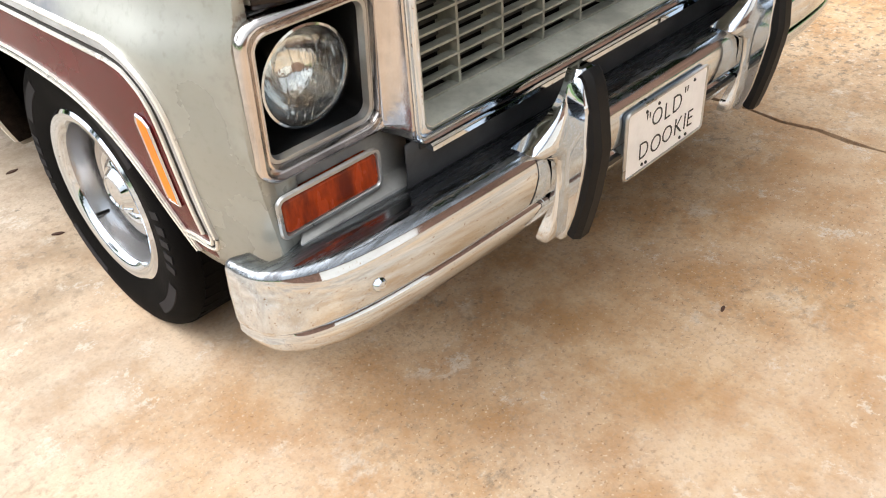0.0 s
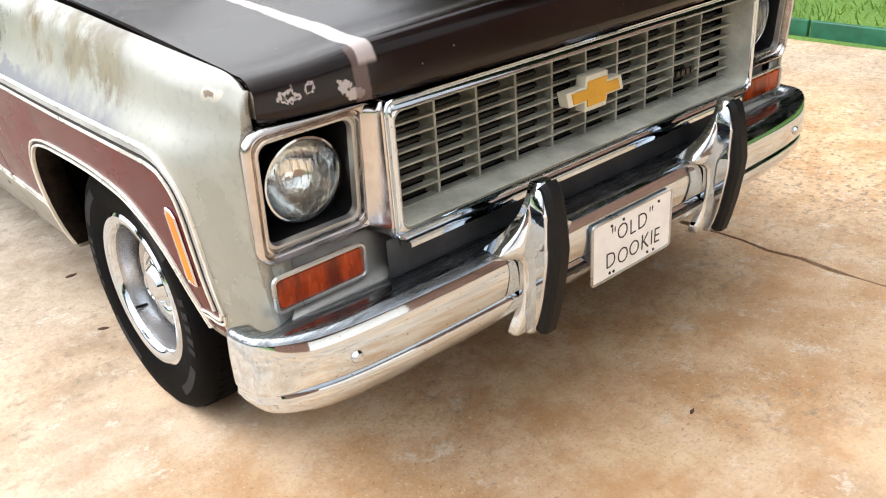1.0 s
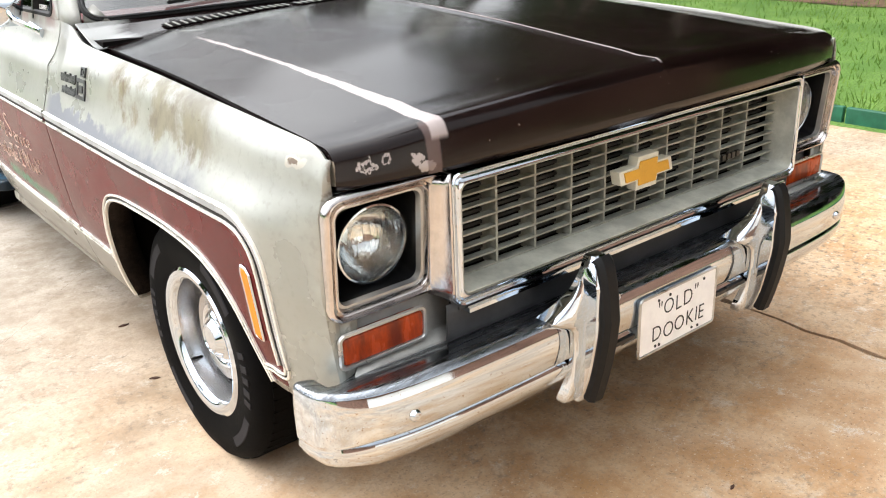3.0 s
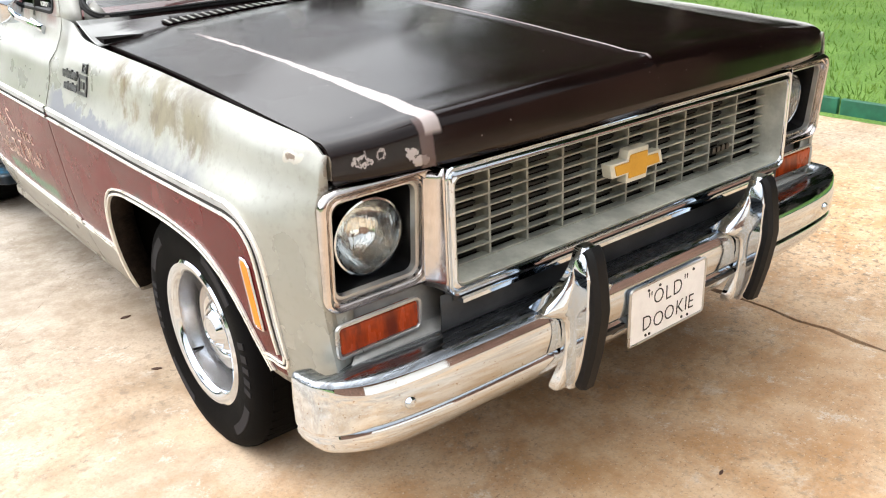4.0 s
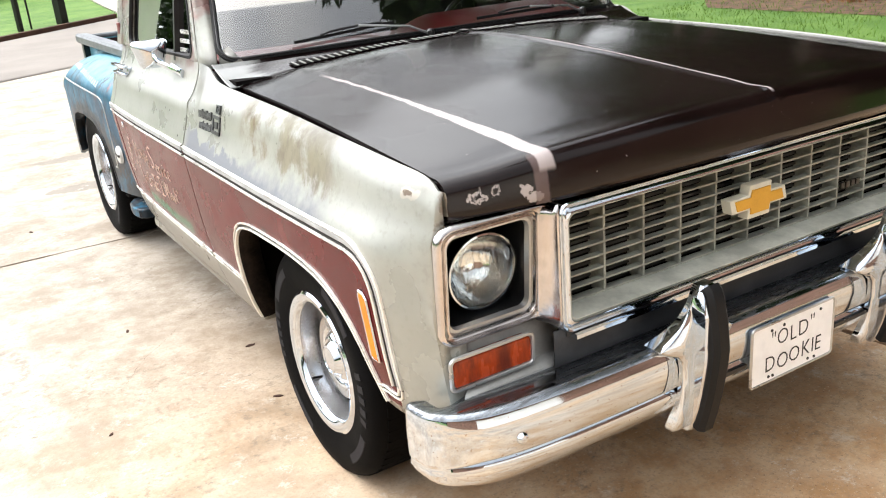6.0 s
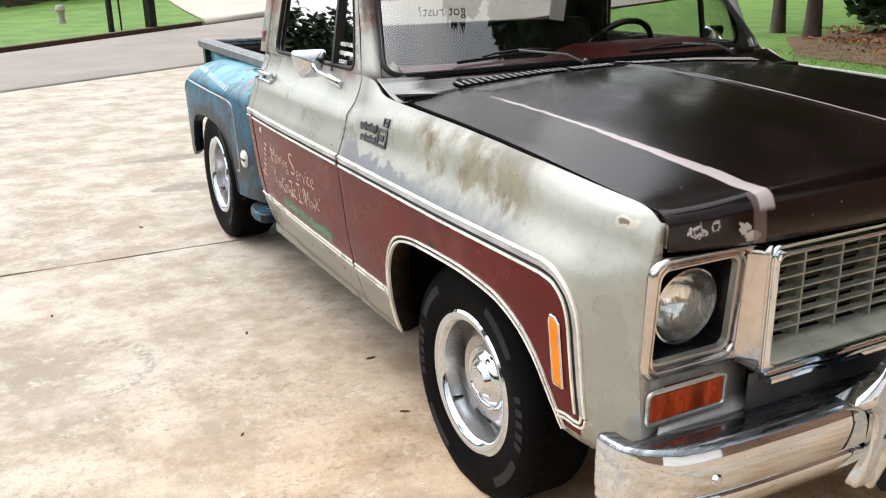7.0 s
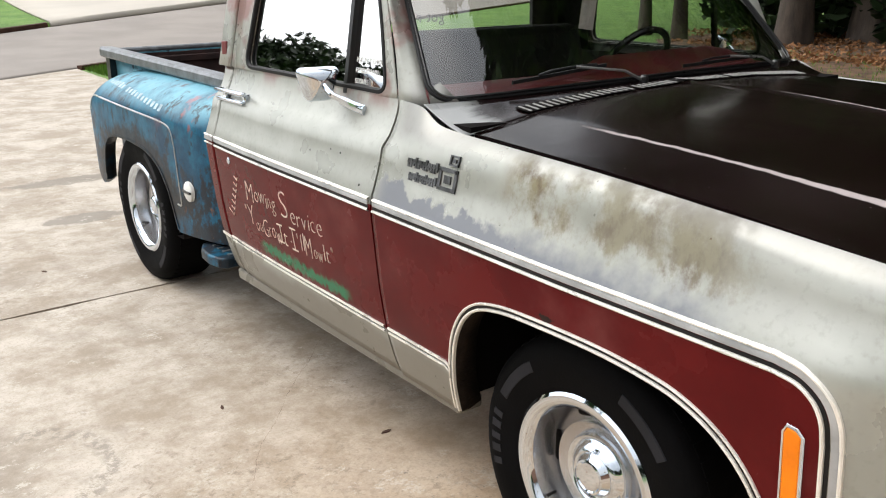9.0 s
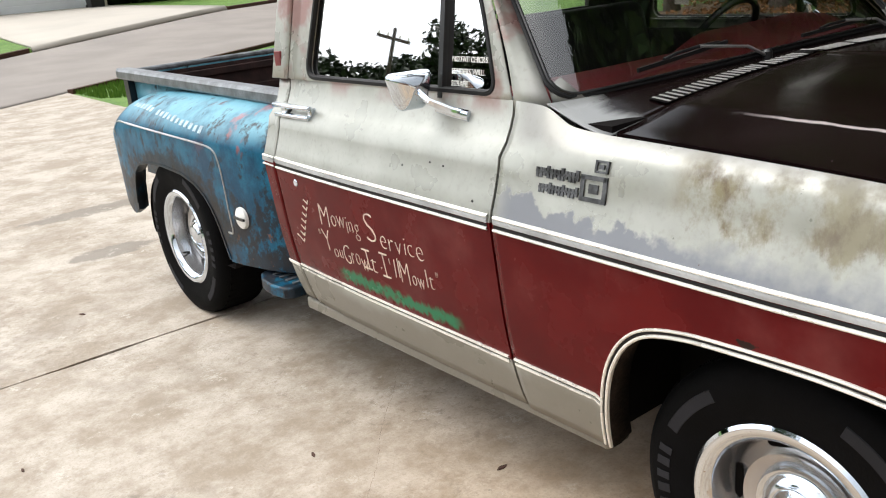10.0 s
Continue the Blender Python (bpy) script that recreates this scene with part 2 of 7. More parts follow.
def hood_paint():
    n = Nodes("hood_paint")
    blotch, fine = n.noise(4, 6), n.noise(70, 4)
    c = n.mix(n.step(blotch, 0.35, 0.7), (0.0056, 0.0024, 0.0024), (0.0095, 0.0046, 0.0044))
    chips = n.step(n.noise(26, 5), 0.745, 0.765)
    dust_and_shade = n.step(n.noise(95, 2), 0.76, 0.79)
    c = n.mix(n.math("MAXIMUM", chips, n.math("MULTIPLY", dust_and_shade, 0.5)), c, (0.45, 0.42, 0.41))
    # silver showing at the front corner and along the rear passenger edge
    for px, pz, size, hole in ((-0.828, 0.984, 0.024, 0.35), (-0.788, 0.992, 0.017, 0.3), (-0.722, 0.980, 0.020, 0.0), (-0.705, 0.962, 0.024, 0.0)):
        cx, cz = n.math("SUBTRACT", n.x, px), n.math("SUBTRACT", n.z, pz)
        d = n.math("SQRT", n.math("ADD", n.math("MULTIPLY", cx, cx), n.math("MULTIPLY", n.math("MULTIPLY", cz, cz), 1.6)))
        d = n.math("ADD", d, n.math("MULTIPLY", n.math("SUBTRACT", n.noise(75, 6, rough=0.7), 0.5), 0.055))
        chip = n.math("MULTIPLY", n.step(d, size * 0.72, size * 0.62), n.step(d, size * hole, size * hole + 0.003) if hole else 1.0)
        c = n.mix(n.math("MULTIPLY", chip, n.step(n.y, -0.70, -0.74)), c, (0.42, 0.38, 0.37))
    # bare brown metal where the crease runs down the front
    bx = n.math("ABSOLUTE", n.math("ADD", n.x, 0.686))
    bare = n.math("MULTIPLY", n.step(n.math("ADD", bx, n.math("MULTIPLY", n.math("SUBTRACT", n.noise(30, 5), 0.5), 0.014)), 0.020, 0.014), n.step(n.y, -0.775, -0.80))
    c = n.mix(n.math("MULTIPLY", bare, 0.7), c, (0.15, 0.105, 0.10))
    ax = n.math("ABSOLUTE", n.x)
    ragged_w = n.math("MULTIPLY", n.math("SUBTRACT", n.noise(18, 5), 0.5), 0.016)
    dx = n.math("ABSOLUTE", n.math("ADD", n.math("SUBTRACT", ax, 0.668), ragged_w))
    wide = n.math("ADD", 0.004, n.math("MULTIPLY", n.step(n.y, -0.1, -0.80), 0.014))
    worn = n.math("MULTIPLY", n.math("MULTIPLY", n.step(n.math("SUBTRACT", dx, wide), 0.004, -0.002), n.step(n.y, 0.30, 0.12)), n.math("MULTIPLY", n.step(n.x, 0.3, 0.2), n.step(n.z, 1.006, 1.020)))
    mid = n.math("MULTIPLY", n.step(n.math("ADD", ax, n.math("MULTIPLY", ragged_w, 0.3)), 0.006, 0.003), n.math("MULTIPLY", n.step(n.y, 0.2, 0.0), n.step(n.y, -0.822, -0.81)))
    worn = n.math("MULTIPLY", n.math("MAXIMUM", worn, mid), 0.85)
    c = n.mix(worn, c, (0.46, 0.40, 0.39))
    corner = n.math("MULTIPLY", n.math("MULTIPLY", n.step(n.math("ADD", n.x, n.math("MULTIPLY", n.math("SUBTRACT", n.noise(9, 5, (0.5, 3, 1)), 0.5), 0.10)), -0.73, -0.80), n.step(n.y, 0.448, 0.452)), n.step(n.noise(11, 5, (1, 2, 1)), 0.30, 0.44))
    c = n.mix(corner, c, (0.27, 0.275, 0.27))
    r = n.math("ADD", n.math("MULTIPLY", blotch, 0.34), n.math("MULTIPLY", n.math("MAXIMUM", chips, worn), 0.2))
    r = n.math("ADD", r, 0.10)
    n.bump(n.noise(5, 3), 0.06, 0.01)
    return n.set(Base_Color=c, Roughness=r, Specular_IOR_Level=0.02, Coat_Weight=1.0, Coat_IOR=1.385, Coat_Roughness=n.math("ADD", n.math("MULTIPLY", blotch, 0.12), 0.09))


def bed_paint():
    """Worn blue over rust, dirt and primer."""
    n = Nodes("bed_paint")
    a, b, s = n.noise(5, 8, rough=0.68), n.noise(18, 7, rough=0.7), n.noise(8, 8, (1, 1, 0.6), rough=0.7)
    c = n.mix(n.step(a, 0.38, 0.62), (0.0015, 0.044, 0.092), (0.005, 0.115, 0.20))
    # paler blue on top: the sky's sheen put into the colour
    top = n.step(n.z, 0.86, 0.96)
    c = n.mix(n.math("MULTIPLY", top, n.step(a, 0.22, 0.55)), c, (0.14, 0.36, 0.45))
    low = n.math("MULTIPLY", n.step(n.z, 0.80, 0.45), 0.10)
    c = n.mix(n.math("MULTIPLY", n.step(n.math("ADD", s, low), 0.57, 0.66), 0.92), c, (0.012, 0.010, 0.011))
    smudge = n.math("ADD", n.noise(11, 9, rough=0.74), n.math("MULTIPLY", n.step(n.z, 0.86, 0.52), 0.13))
    c = n.mix(n.math("MULTIPLY", n.step(smudge, 0.56, 0.66), 0.9), c, (0.012, 0.013, 0.017))
    c = n.mix(n.math("MULTIPLY", n.step(b, 0.64, 0.72), 0.7), c, (0.055, 0.035, 0.03))
    c = n.mix(n.math("MULTIPLY", n.step(n.math("ADD", b, low), 0.70, 0.78), 0.9), c, (0.15, 0.07, 0.04))
    ay, az = n.math("SUBTRACT", n.y, 2.96), n.math("SUBTRACT", n.z, 0.37)
    rad = n.math("SQRT", n.math("ADD", n.math("MULTIPLY", n.math("MULTIPLY", ay, ay), 0.46), n.math("MULTIPLY", az, az)))
    grime = n.math("MULTIPLY", n.step(n.math("ADD", rad, n.math("MULTIPLY", n.math("SUBTRACT", n.noise(13, 8, rough=0.72), 0.5), 0.24)), 0.44, 0.37), n.step(n.z, 0.40, 0.46))
    c = n.mix(n.math("MULTIPLY", grime, 0.85), c, (0.0075, 0.0075, 0.0085))
    pink = n.math("MULTIPLY", n.step(n.noise(5.5, 5), 0.58, 0.66), n.math("MULTIPLY", n.step(n.y, 2.75, 2.35), n.step(n.z, 0.78, 0.90)))
    c = n.mix(n.math("MULTIPLY", pink, 0.8), c, (0.34, 0.14, 0.15))
    n.bump(b, 0.2, 0.004)
    return n.set(Base_Color=c, Roughness=n.math("ADD", n.math("MULTIPLY", b, 0.35), 0.22), Specular_IOR_Level=0.18, Coat_Weight=0.10, Coat_Roughness=0.25)


def concrete_mat():
    """Old driveway concrete: pale buff, stained by red clay where the truck noses in."""
    n = Nodes("driveway_concrete")
    a, b, f = n.noise(0.7, 6), n.noise(2.6, 10, rough=0.74), n.noise(95, 4)
    c = n.mix(n.step(b, 0.37, 0.63), (0.295, 0.237, 0.173), (0.51, 0.452, 0.382))
    side = n.math("MULTIPLY", n.math("ADD", n.x, 1.0), -0.55)
    edge = n.math("ADD", n.math("ADD", n.y, side), n.math("MULTIPLY", a, 1.8))
    hx, hy = n.math("MULTIPLY", n.math("SUBTRACT", n.x, 0.15), 0.62), n.math("ADD", n.y, 0.75)
    heart = n.math("ADD", n.math("SQRT", n.math("ADD", n.math("MULTIPLY", hx, hx), n.math("MULTIPLY", hy, hy))), n.math("MULTIPLY", n.math("SUBTRACT", b, 0.5), 0.9))
    heart = n.step(heart, 1.5, 0.35)
    clay = n.math("MULTIPLY", n.step(edge, 2.9, 0.2), n.math("MAXIMUM", n.step(n.math("ADD", a, n.math("MULTIPLY", b, 0.5)), 0.5, 0.95), n.math("MULTIPLY", heart, 0.9)))
    c = n.mix(n.math("MULTIPLY", clay, 0.9), c, n.mix(n.step(n.noise(5, 7, rough=0.7), 0.35, 0.65), (0.47, 0.25, 0.095), (0.64, 0.44, 0.26)))
    grey = n.step(n.math("ADD", n.noise(1.1, 8, rough=0.72), n.math("MULTIPLY", n.noise(9, 5), 0.22)), 0.60, 0.74)
    grey = n.math("MULTIPLY", grey, n.math("SUBTRACT", 1.0, n.math("MULTIPLY", clay, 0.8)))
    # clay darkened before the bumper as its soft shadow
    bumper_shade = n.math("MULTIPLY", n.step(heart, 0.45, 1.0), n.step(n.noise(2.1, 6, rough=0.65), 0.36, 0.6))
    c = n.mix(n.math("MULTIPLY", bumper_shade, 0.24), c, (0.33, 0.155, 0.06))
    grey = n.math("MULTIPLY", grey, n.math("ADD", 0.3, n.math("MULTIPLY", n.step(n.x, -0.9, -2.2), 0.7)))
    c = n.mix(n.math("MULTIPLY", grey, 0.8), c, (0.235, 0.190, 0.142))
    pale = n.step(n.noise(3.1, 9, rough=0.78), 0.56, 0.66)
    c = n.mix(n.math("MULTIPLY", pale, 0.45), c, (0.60, 0.555, 0.48))
    rough_patch = n.step(n.noise(0.9, 4), 0.5, 0.62)
    pits = n.math("MULTIPLY", n.step(n.noise(24, 7, rough=0.75), 0.60, 0.66), rough_patch)
    c = n.mix(n.math("MULTIPLY", pits, 0.85), c, (0.17, 0.145, 0.115))
    for ox, oy, rx, ry in ((-0.83, 4.33, 0.26, 0.13), (-0.60, 5.45, 0.50, 0.13)):
        ex, ey = n.math("DIVIDE", n.math("SUBTRACT", n.x, ox), rx), n.math("DIVIDE", n.math("SUBTRACT", n.y, oy), ry)
        dd = n.math("ADD", n.math("ADD", n.math("MULTIPLY", ex, ex), n.math("MULTIPLY", ey, ey)), n.math("MULTIPLY", n.noise(11, 7, rough=0.7), 2.2))
        c = n.mix(n.math("MULTIPLY", n.step(dd, 2.2, 1.7), 0.75), c, (0.17, 0.145, 0.115))
    # worn surface: fine dark mottling and lacy pale scale
    mott = n.math("MULTIPLY", n.step(n.noise(17, 9, rough=0.8), 0.53, 0.62), n.step(n.noise(1.7, 5), 0.42, 0.6))
    c = n.mix(n.math("MULTIPLY", mott, 0.6), c, (0.21, 0.165, 0.12))
    lace = n.math("MULTIPLY", n.step(n.noise(9, 10, rough=0.82), 0.55, 0.60), n.step(n.noise(2.3, 4), 0.47, 0.6))
    c = n.mix(n.math("MULTIPLY", lace, 0.5), c, (0.66, 0.61, 0.53))
    # exposed pebbles, strongest on the washed slab beyond the joint
    slab_r = n.math("ADD", n.math("MULTIPLY", n.step(n.x, 0.7, 1.6), 0.6), n.math("MULTIPLY", n.step(n.noise(0.8, 5), 0.45, 0.62), 0.28))
    c = n.mix(n.math("MULTIPLY", n.step(n.noise(34, 5, rough=0.7), 0.50, 0.62), slab_r), c, (0.20, 0.145, 0.095))
    c = n.mix(n.math("MULTIPLY", n.step(n.noise(41, 5, (1, 1.07, 1), rough=0.7), 0.55, 0.66), slab_r), c, (0.62, 0.54, 0.43))
    # grit washed down in front of the nose
    grit = n.step(n.math("ADD", n.math("MULTIPLY", heart, 0.35), n.noise(1.9, 5)), 0.6, 0.85)
    c = n.mix(n.math("MULTIPLY", grit, n.math("MULTIPLY", n.step(n.noise(105, 3), 0.62, 0.68), 0.6)), c, (0.66, 0.55, 0.40))
    c = n.mix(n.math("MULTIPLY", grit, n.math("MULTIPLY", n.step(n.noise(88, 3, (1, 1.1, 1)), 0.38, 0.33), 0.6)), c, (0.17, 0.09, 0.045))
    # a curved scaled patch, pitted along its rim
    ex, ey = n.math("SUBTRACT", n.x, -1.86), n.math("SUBTRACT", n.y, 1.42)
    arc = n.math("ABSOLUTE", n.math("SUBTRACT", n.math("ADD", n.math("SQRT", n.math("ADD", n.math("MULTIPLY", ex, ex), n.math("MULTIPLY", ey, ey))), n.math("MULTIPLY", n.math("SUBTRACT", n.noise(9, 7, rough=0.72), 0.5), 0.16)), 0.27))
    rim_pit = n.math("MULTIPLY", n.math("MULTIPLY", n.step(arc, 0.055, 0.01), n.step(ex, -0.02, 0.10)), n.step(n.noise(26, 7, rough=0.75), 0.44, 0.56))
    c = n.mix(n.math("MULTIPLY", rim_pit, 0.6), c, (0.16, 0.135, 0.105))
    spots = n.step(n.noise(13, 3), 0.775, 0.79)
    c = n.mix(n.math("MULTIPLY", spots, 0.7), c, (0.12, 0.10, 0.08))
    c = n.mix(n.math("MULTIPLY", n.step(f, 0.5, 0.70), 0.38), c, (0.25, 0.20, 0.15))
    h = n.math("SUBTRACT", n.math("ADD", f, n.math("MULTIPLY", n.noise(30, 6), 1.5)), n.math("MULTIPLY", pits, 1.2))
    n.bump(h, 0.3, 0.004)
    return n.set(Base_Color=c, Roughness=n.math("ADD", n.math("MULTIPLY", b, 0.25), 0.55))


def grass_mat(name, a, b):
    n = Nodes(name)
    c = n.mix(n.step(n.noise(1.2, 6), 0.35, 0.65), a, b)
    c = n.mix(n.math("MULTIPLY", n.step(n.noise(45, 5), 0.4, 0.7), 0.6), c, tuple(v * 0.35 for v in a))
    n.bump(n.noise(70, 4), 0.8, 0.02)
    return n.set(Base_Color=c, Roughness=0.85)


def leaf_mat(name, a, b):
    n = Nodes(name)
    g = n.t.nodes.new("ShaderNodeNewGeometry")
    c = n.mix(g.outputs["Random Per Island"], a, b)
    return n.set(Base_Color=c, Roughness=0.6, Specular_IOR_Level=0.2)


def glass_mat(name, tint, alpha=0.1, gain=1.6, rough=0.015, wave=0.0):
    """Window glass: clear, with a mirror gloss."""
    n = Nodes(name)
    tr, gl = n.t.nodes.new("ShaderNodeBsdfTransparent"), n.t.nodes.new("ShaderNodeBsdfGlossy")
    fr, mx = n.t.nodes.new("ShaderNodeFresnel"), n.t.nodes.new("ShaderNodeMixShader")
    tr.inputs[0].default_value = (*tint, 1)
    gl.inputs["Roughness"].default_value = rough
    if wave:
        bp = n.t.nodes.new("ShaderNodeBump")
        bp.inputs["Strength"].default_value, bp.inputs["Distance"].default_value = wave, 0.01
        n.t.links.new(n.noise(55, 2, (1, 1, 0.4)), bp.inputs["Height"])
        n.t.links.new(bp.outputs[0], gl.inputs["Normal"])
    fr.inputs["IOR"].default_value = 1.5
    f = n.math("ADD", n.math("MULTIPLY", fr.outputs[0], gain), alpha, clamp=True)
    n.t.links.new(f, mx.inputs[0])
    n.t.links.new(tr.outputs[0], mx.inputs[1])
    n.t.links.new(gl.outputs[0], mx.inputs[2])
    n.t.links.new(mx.outputs[0], n.t.nodes["Material Output"].inputs["Surface"])
    return n.m


CHROME = chrome_mat()
BODY = body_paint()
HOOD = hood_paint()
BLUE = bed_paint()
CONCRETE = concrete_mat()
TRIM_SILVER = plain("trim_silver", (0.50, 0.50, 0.49), 0.3, 0.8, 0.15)
TRIM_CREAM = plain("trim_bright", (0.86, 0.84, 0.78), 0.3, 0.35, 0.12)
BEZEL = plain("dull_chrome", (0.60, 0.57, 0.56), 0.17, 1.0, 0.12, 20, 120, 0.03)
STRIP = plain("dull_trim_strip", (0.42, 0.43, 0.44), 0.4, 0.3, 0.2)
BLACK = plain("black_rubber", (0.007, 0.007, 0.0075), 0.55, 0, 0.3, Specular_IOR_Level=0.25)
SATIN = plain("black_plastic", (0.006, 0.006, 0.0065), 0.32, 0, 0.3)
# near-black that stands in for shade in hollows, slots and underneath
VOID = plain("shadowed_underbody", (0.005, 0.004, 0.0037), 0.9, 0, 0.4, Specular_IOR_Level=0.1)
TYRE = plain("tyre_rubber", (0.0024, 0.0024, 0.0026), 0.72, 0, 0.3, 12, 150, 0.1, Specular_IOR_Level=0.06)
TYRE_GREY = plain("tyre_lettering", (0.015, 0.015, 0.018), 0.7, 0, 0.2, Specular_IOR_Level=0.2)
CAKED = plain("caked_dirt", (0.014, 0.010, 0.0075), 0.95, 0, 0.6, 20, 90, 0.5, Specular_IOR_Level=0.1)
WHEEL = plain("wheel_silver", (0.47, 0.47, 0.48), 0.22, 0.8, 0.12)
GRILLE = plain("grille_grey", (0.45, 0.455, 0.40), 0.5, 0.1, 0.22, 14)
GRILLE_BAR = plain("grille_bar_grey", (0.30, 0.305, 0.26), 0.5, 0.1, 0.3, 14)
# inner grille bars: the tray's deep shade taken into their grey
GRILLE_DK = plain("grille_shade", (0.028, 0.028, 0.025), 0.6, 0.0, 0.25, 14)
AMBER = plain("amber_lens", (0.85, 0.21, 0.006), 0.35, 0, 0.12, Specular_IOR_Level=0.2)
AMBER_DK = plain("dark_amber_lens", (0.30, 0.036, 0.003), 0.25, 0, 0.55, 24, 90, 0.1, (1.6, 1, 0.5), Specular_IOR_Level=0.3, Coat_Weight=0.15)
GOLD = plain("gold_enamel", (0.62, 0.33, 0.03), 0.35, 0.2, 0.12)
CREAM = plain("cream_plastic", (0.62, 0.60, 0.50), 0.4, 0, 0.12)
PLATE_WHITE = plain("plate_white", (0.88, 0.88, 0.87), 0.35, 0, 0.05, 20)
WHITE = plain("white_paint", (0.74, 0.74, 0.71), 0.4, 0, 0.06)
INK = plain("black_marker", (0.02, 0.02, 0.02), 0.6, 0, 0.1)
BADGE_GREY = plain("badge_metal", (0.085, 0.088, 0.092), 0.38, 0.5, 0.6, 40, 150, 0.1)
CHALK = plain("pale_hand_lettering", (0.66, 0.52, 0.44), 0.6, 0, 0.2, 60)
WHITE_LET = plain("faded_white_lettering", (0.33, 0.44, 0.50), 0.5, 0, 0.3, 40)
# valance grey taken near black for the shade below the grille
SHADE_PAINT = plain("shaded_grey_panel", (0.030, 0.030, 0.031), 0.5, 0.1, 0.4, 9)
VALANCE = plain("grey_valance", (0.36, 0.36, 0.345), 0.42, 0.2, 0.22)
BUMPER = bumper_chrome()
LOUVRE = plain("louvre_grey", (0.24, 0.23, 0.22), 0.45, 0.0, 0.15, 30)
DASH = plain("maroon_vinyl", (0.15, 0.017, 0.021), 0.45, 0, 0.2)
SEAT = plain("dark_seat_cloth", (0.008, 0.006, 0.006), 0.8, 0, 0.4)
CABIN = plain("cab_inside", (0.010, 0.008, 0.008), 0.6, 0, 0.3)
PAPER = plain("paper", (0.62, 0.6, 0.52), 0.7, 0, 0.12, 30)
WOOD_BED = plain("weathered_bed", (0.035, 0.016, 0.014), 0.85, 0, 0.5, 10, 80, 0.2, (1, 0.15, 1))
RAIL = plain("bed_rail_metal", (0.16, 0.17, 0.18), 0.4, 0.4, 0.4, 14)
GLASS = glass_mat("window_glass", (0.93, 0.96, 0.94), 0.03, 1.0)
SCREEN = glass_mat("windshield_glass", (0.96, 0.97, 0.96), 0.01, 4.2)
LENS = glass_mat("lamp_glass", (0.97, 0.98, 0.97), 0.02, 1.0, 0.03, 0.5)
LAMP_SILVER = plain("lamp_reflector", (0.86, 0.90, 0.92), 0.10, 1.0, 0.05, 40, 45, 0.25, (1, 1, 0.35))
ASPHALT = plain("road_asphalt", (0.255, 0.225, 0.20), 0.85, 0, 0.12, 0.7, 60, 0.3)
GRASS = grass_mat("lawn_green", (0.085, 0.19, 0.022), (0.15, 0.27, 0.045))
LITTER = plain("leaf_litter_soil", (0.13, 0.075, 0.042), 0.9, 0, 0.5, 4, 60, 0.6)
BARK = plain("bark", (0.062, 0.046, 0.035), 0.9, 0, 0.4, 6, 40, 0.8, (1, 1, 0.25))
LEAF = leaf_mat("tree_leaves", (0.012, 0.032, 0.007), (0.045, 0.085, 0.018))
# leaf greens darkened as if under deep canopy shade
LEAF_DK = leaf_mat("shade_leaves", (0.006, 0.014, 0.004), (0.022, 0.042, 0.010))
LEAF_BR = leaf_mat("dry_leaves", (0.16, 0.07, 0.03), (0.32, 0.16, 0.07))
BLADE = leaf_mat("grass_blades", (0.07, 0.16, 0.02), (0.17, 0.27, 0.05))
SIDING = plain("cream_siding", (0.70, 0.64, 0.50), 0.6, 0, 0.06, 1)
SIDING_W = plain("white_siding", (0.82, 0.80, 0.75), 0.6, 0, 0.06, 1)
GARAGE = plain("white_garage_door", (0.84, 0.86, 0.88), 0.5, 0, 0.04, 1)
REDWOOD = plain("stained_porch_wood", (0.085, 0.035, 0.03), 0.7, 0, 0.3)
BLOCK = plain("foundation_block", (0.23, 0.21, 0.19), 0.9, 0, 0.2)
ROOF = plain("roof_shingle", (0.10, 0.085, 0.075), 0.9, 0, 0.2)
KERB = plain("dark_earth_kerb", (0.075, 0.035, 0.022), 0.9, 0, 0.3)
PALE_CONC = plain("pale_driveway", (0.44, 0.40, 0.345), 0.8, 0, 0.06, 0.5)
EDGING = plain("green_edging", (0.02, 0.12, 0.07), 0.5, 0, 0.25)
BRICK = plain("brown_brick", (0.20, 0.11, 0.075), 0.85, 0, 0.3, 3, 30, 0.4)
RED = plain("red_paint", (0.5, 0.02, 0.02), 0.4, 0, 0.1)


# ---- mesh helpers ----
def part(name, bm, material, parent=None, label="", sharp=32.0, thick=0.0, bevel=0.0):
    """Links a bmesh as one mesh object under a thing or a part."""
    me = bpy.data.meshes.new(name)
    bm.normal_update()
    bm.to_mesh(me)
    bm.free()
    for m in material if isinstance(material, (list, tuple)) else [material]:
        me.materials.append(m)
    me.shade_smooth()
    me.set_sharp_from_angle(angle=radians(sharp))
    ob = new(name, me)
    ob.parent = parent
    if label:
        ob["label"] = label
    if thick:
        mod = ob.modifiers.new("thickness", "SOLIDIFY")
        mod.thickness, mod.offset = thick, 0.0
    if bevel:
        mod = ob.modifiers.new("edges", "BEVEL")
        mod.width, mod.segments, mod.limit_method, mod.angle_limit = bevel, 2, "ANGLE", radians(40)
    return ob


def thing(name, label, category, at=(0, 0, 0), group="", kind=""):
    ob = new(name)
    ob.location = at
    ob.empty_display_size = 0.1
    return tagged(ob, label, category, group, kind)


def sheet(rows, bm=None, closed=False, mat=0):
    """A grid of points as quads."""
    bm = bm or bmesh.new()
    vs = [[bm.verts.new(p) for p in row] for row in rows]
    for a, b in zip(vs, vs[1:]):
        n = len(a)
        for j in range(n if closed else n - 1):
            q = [a[j], a[(j + 1) % n], b[(j + 1) % n], b[j]]
            f = bm.faces.new(q)
            f.material_index = mat
    return bm


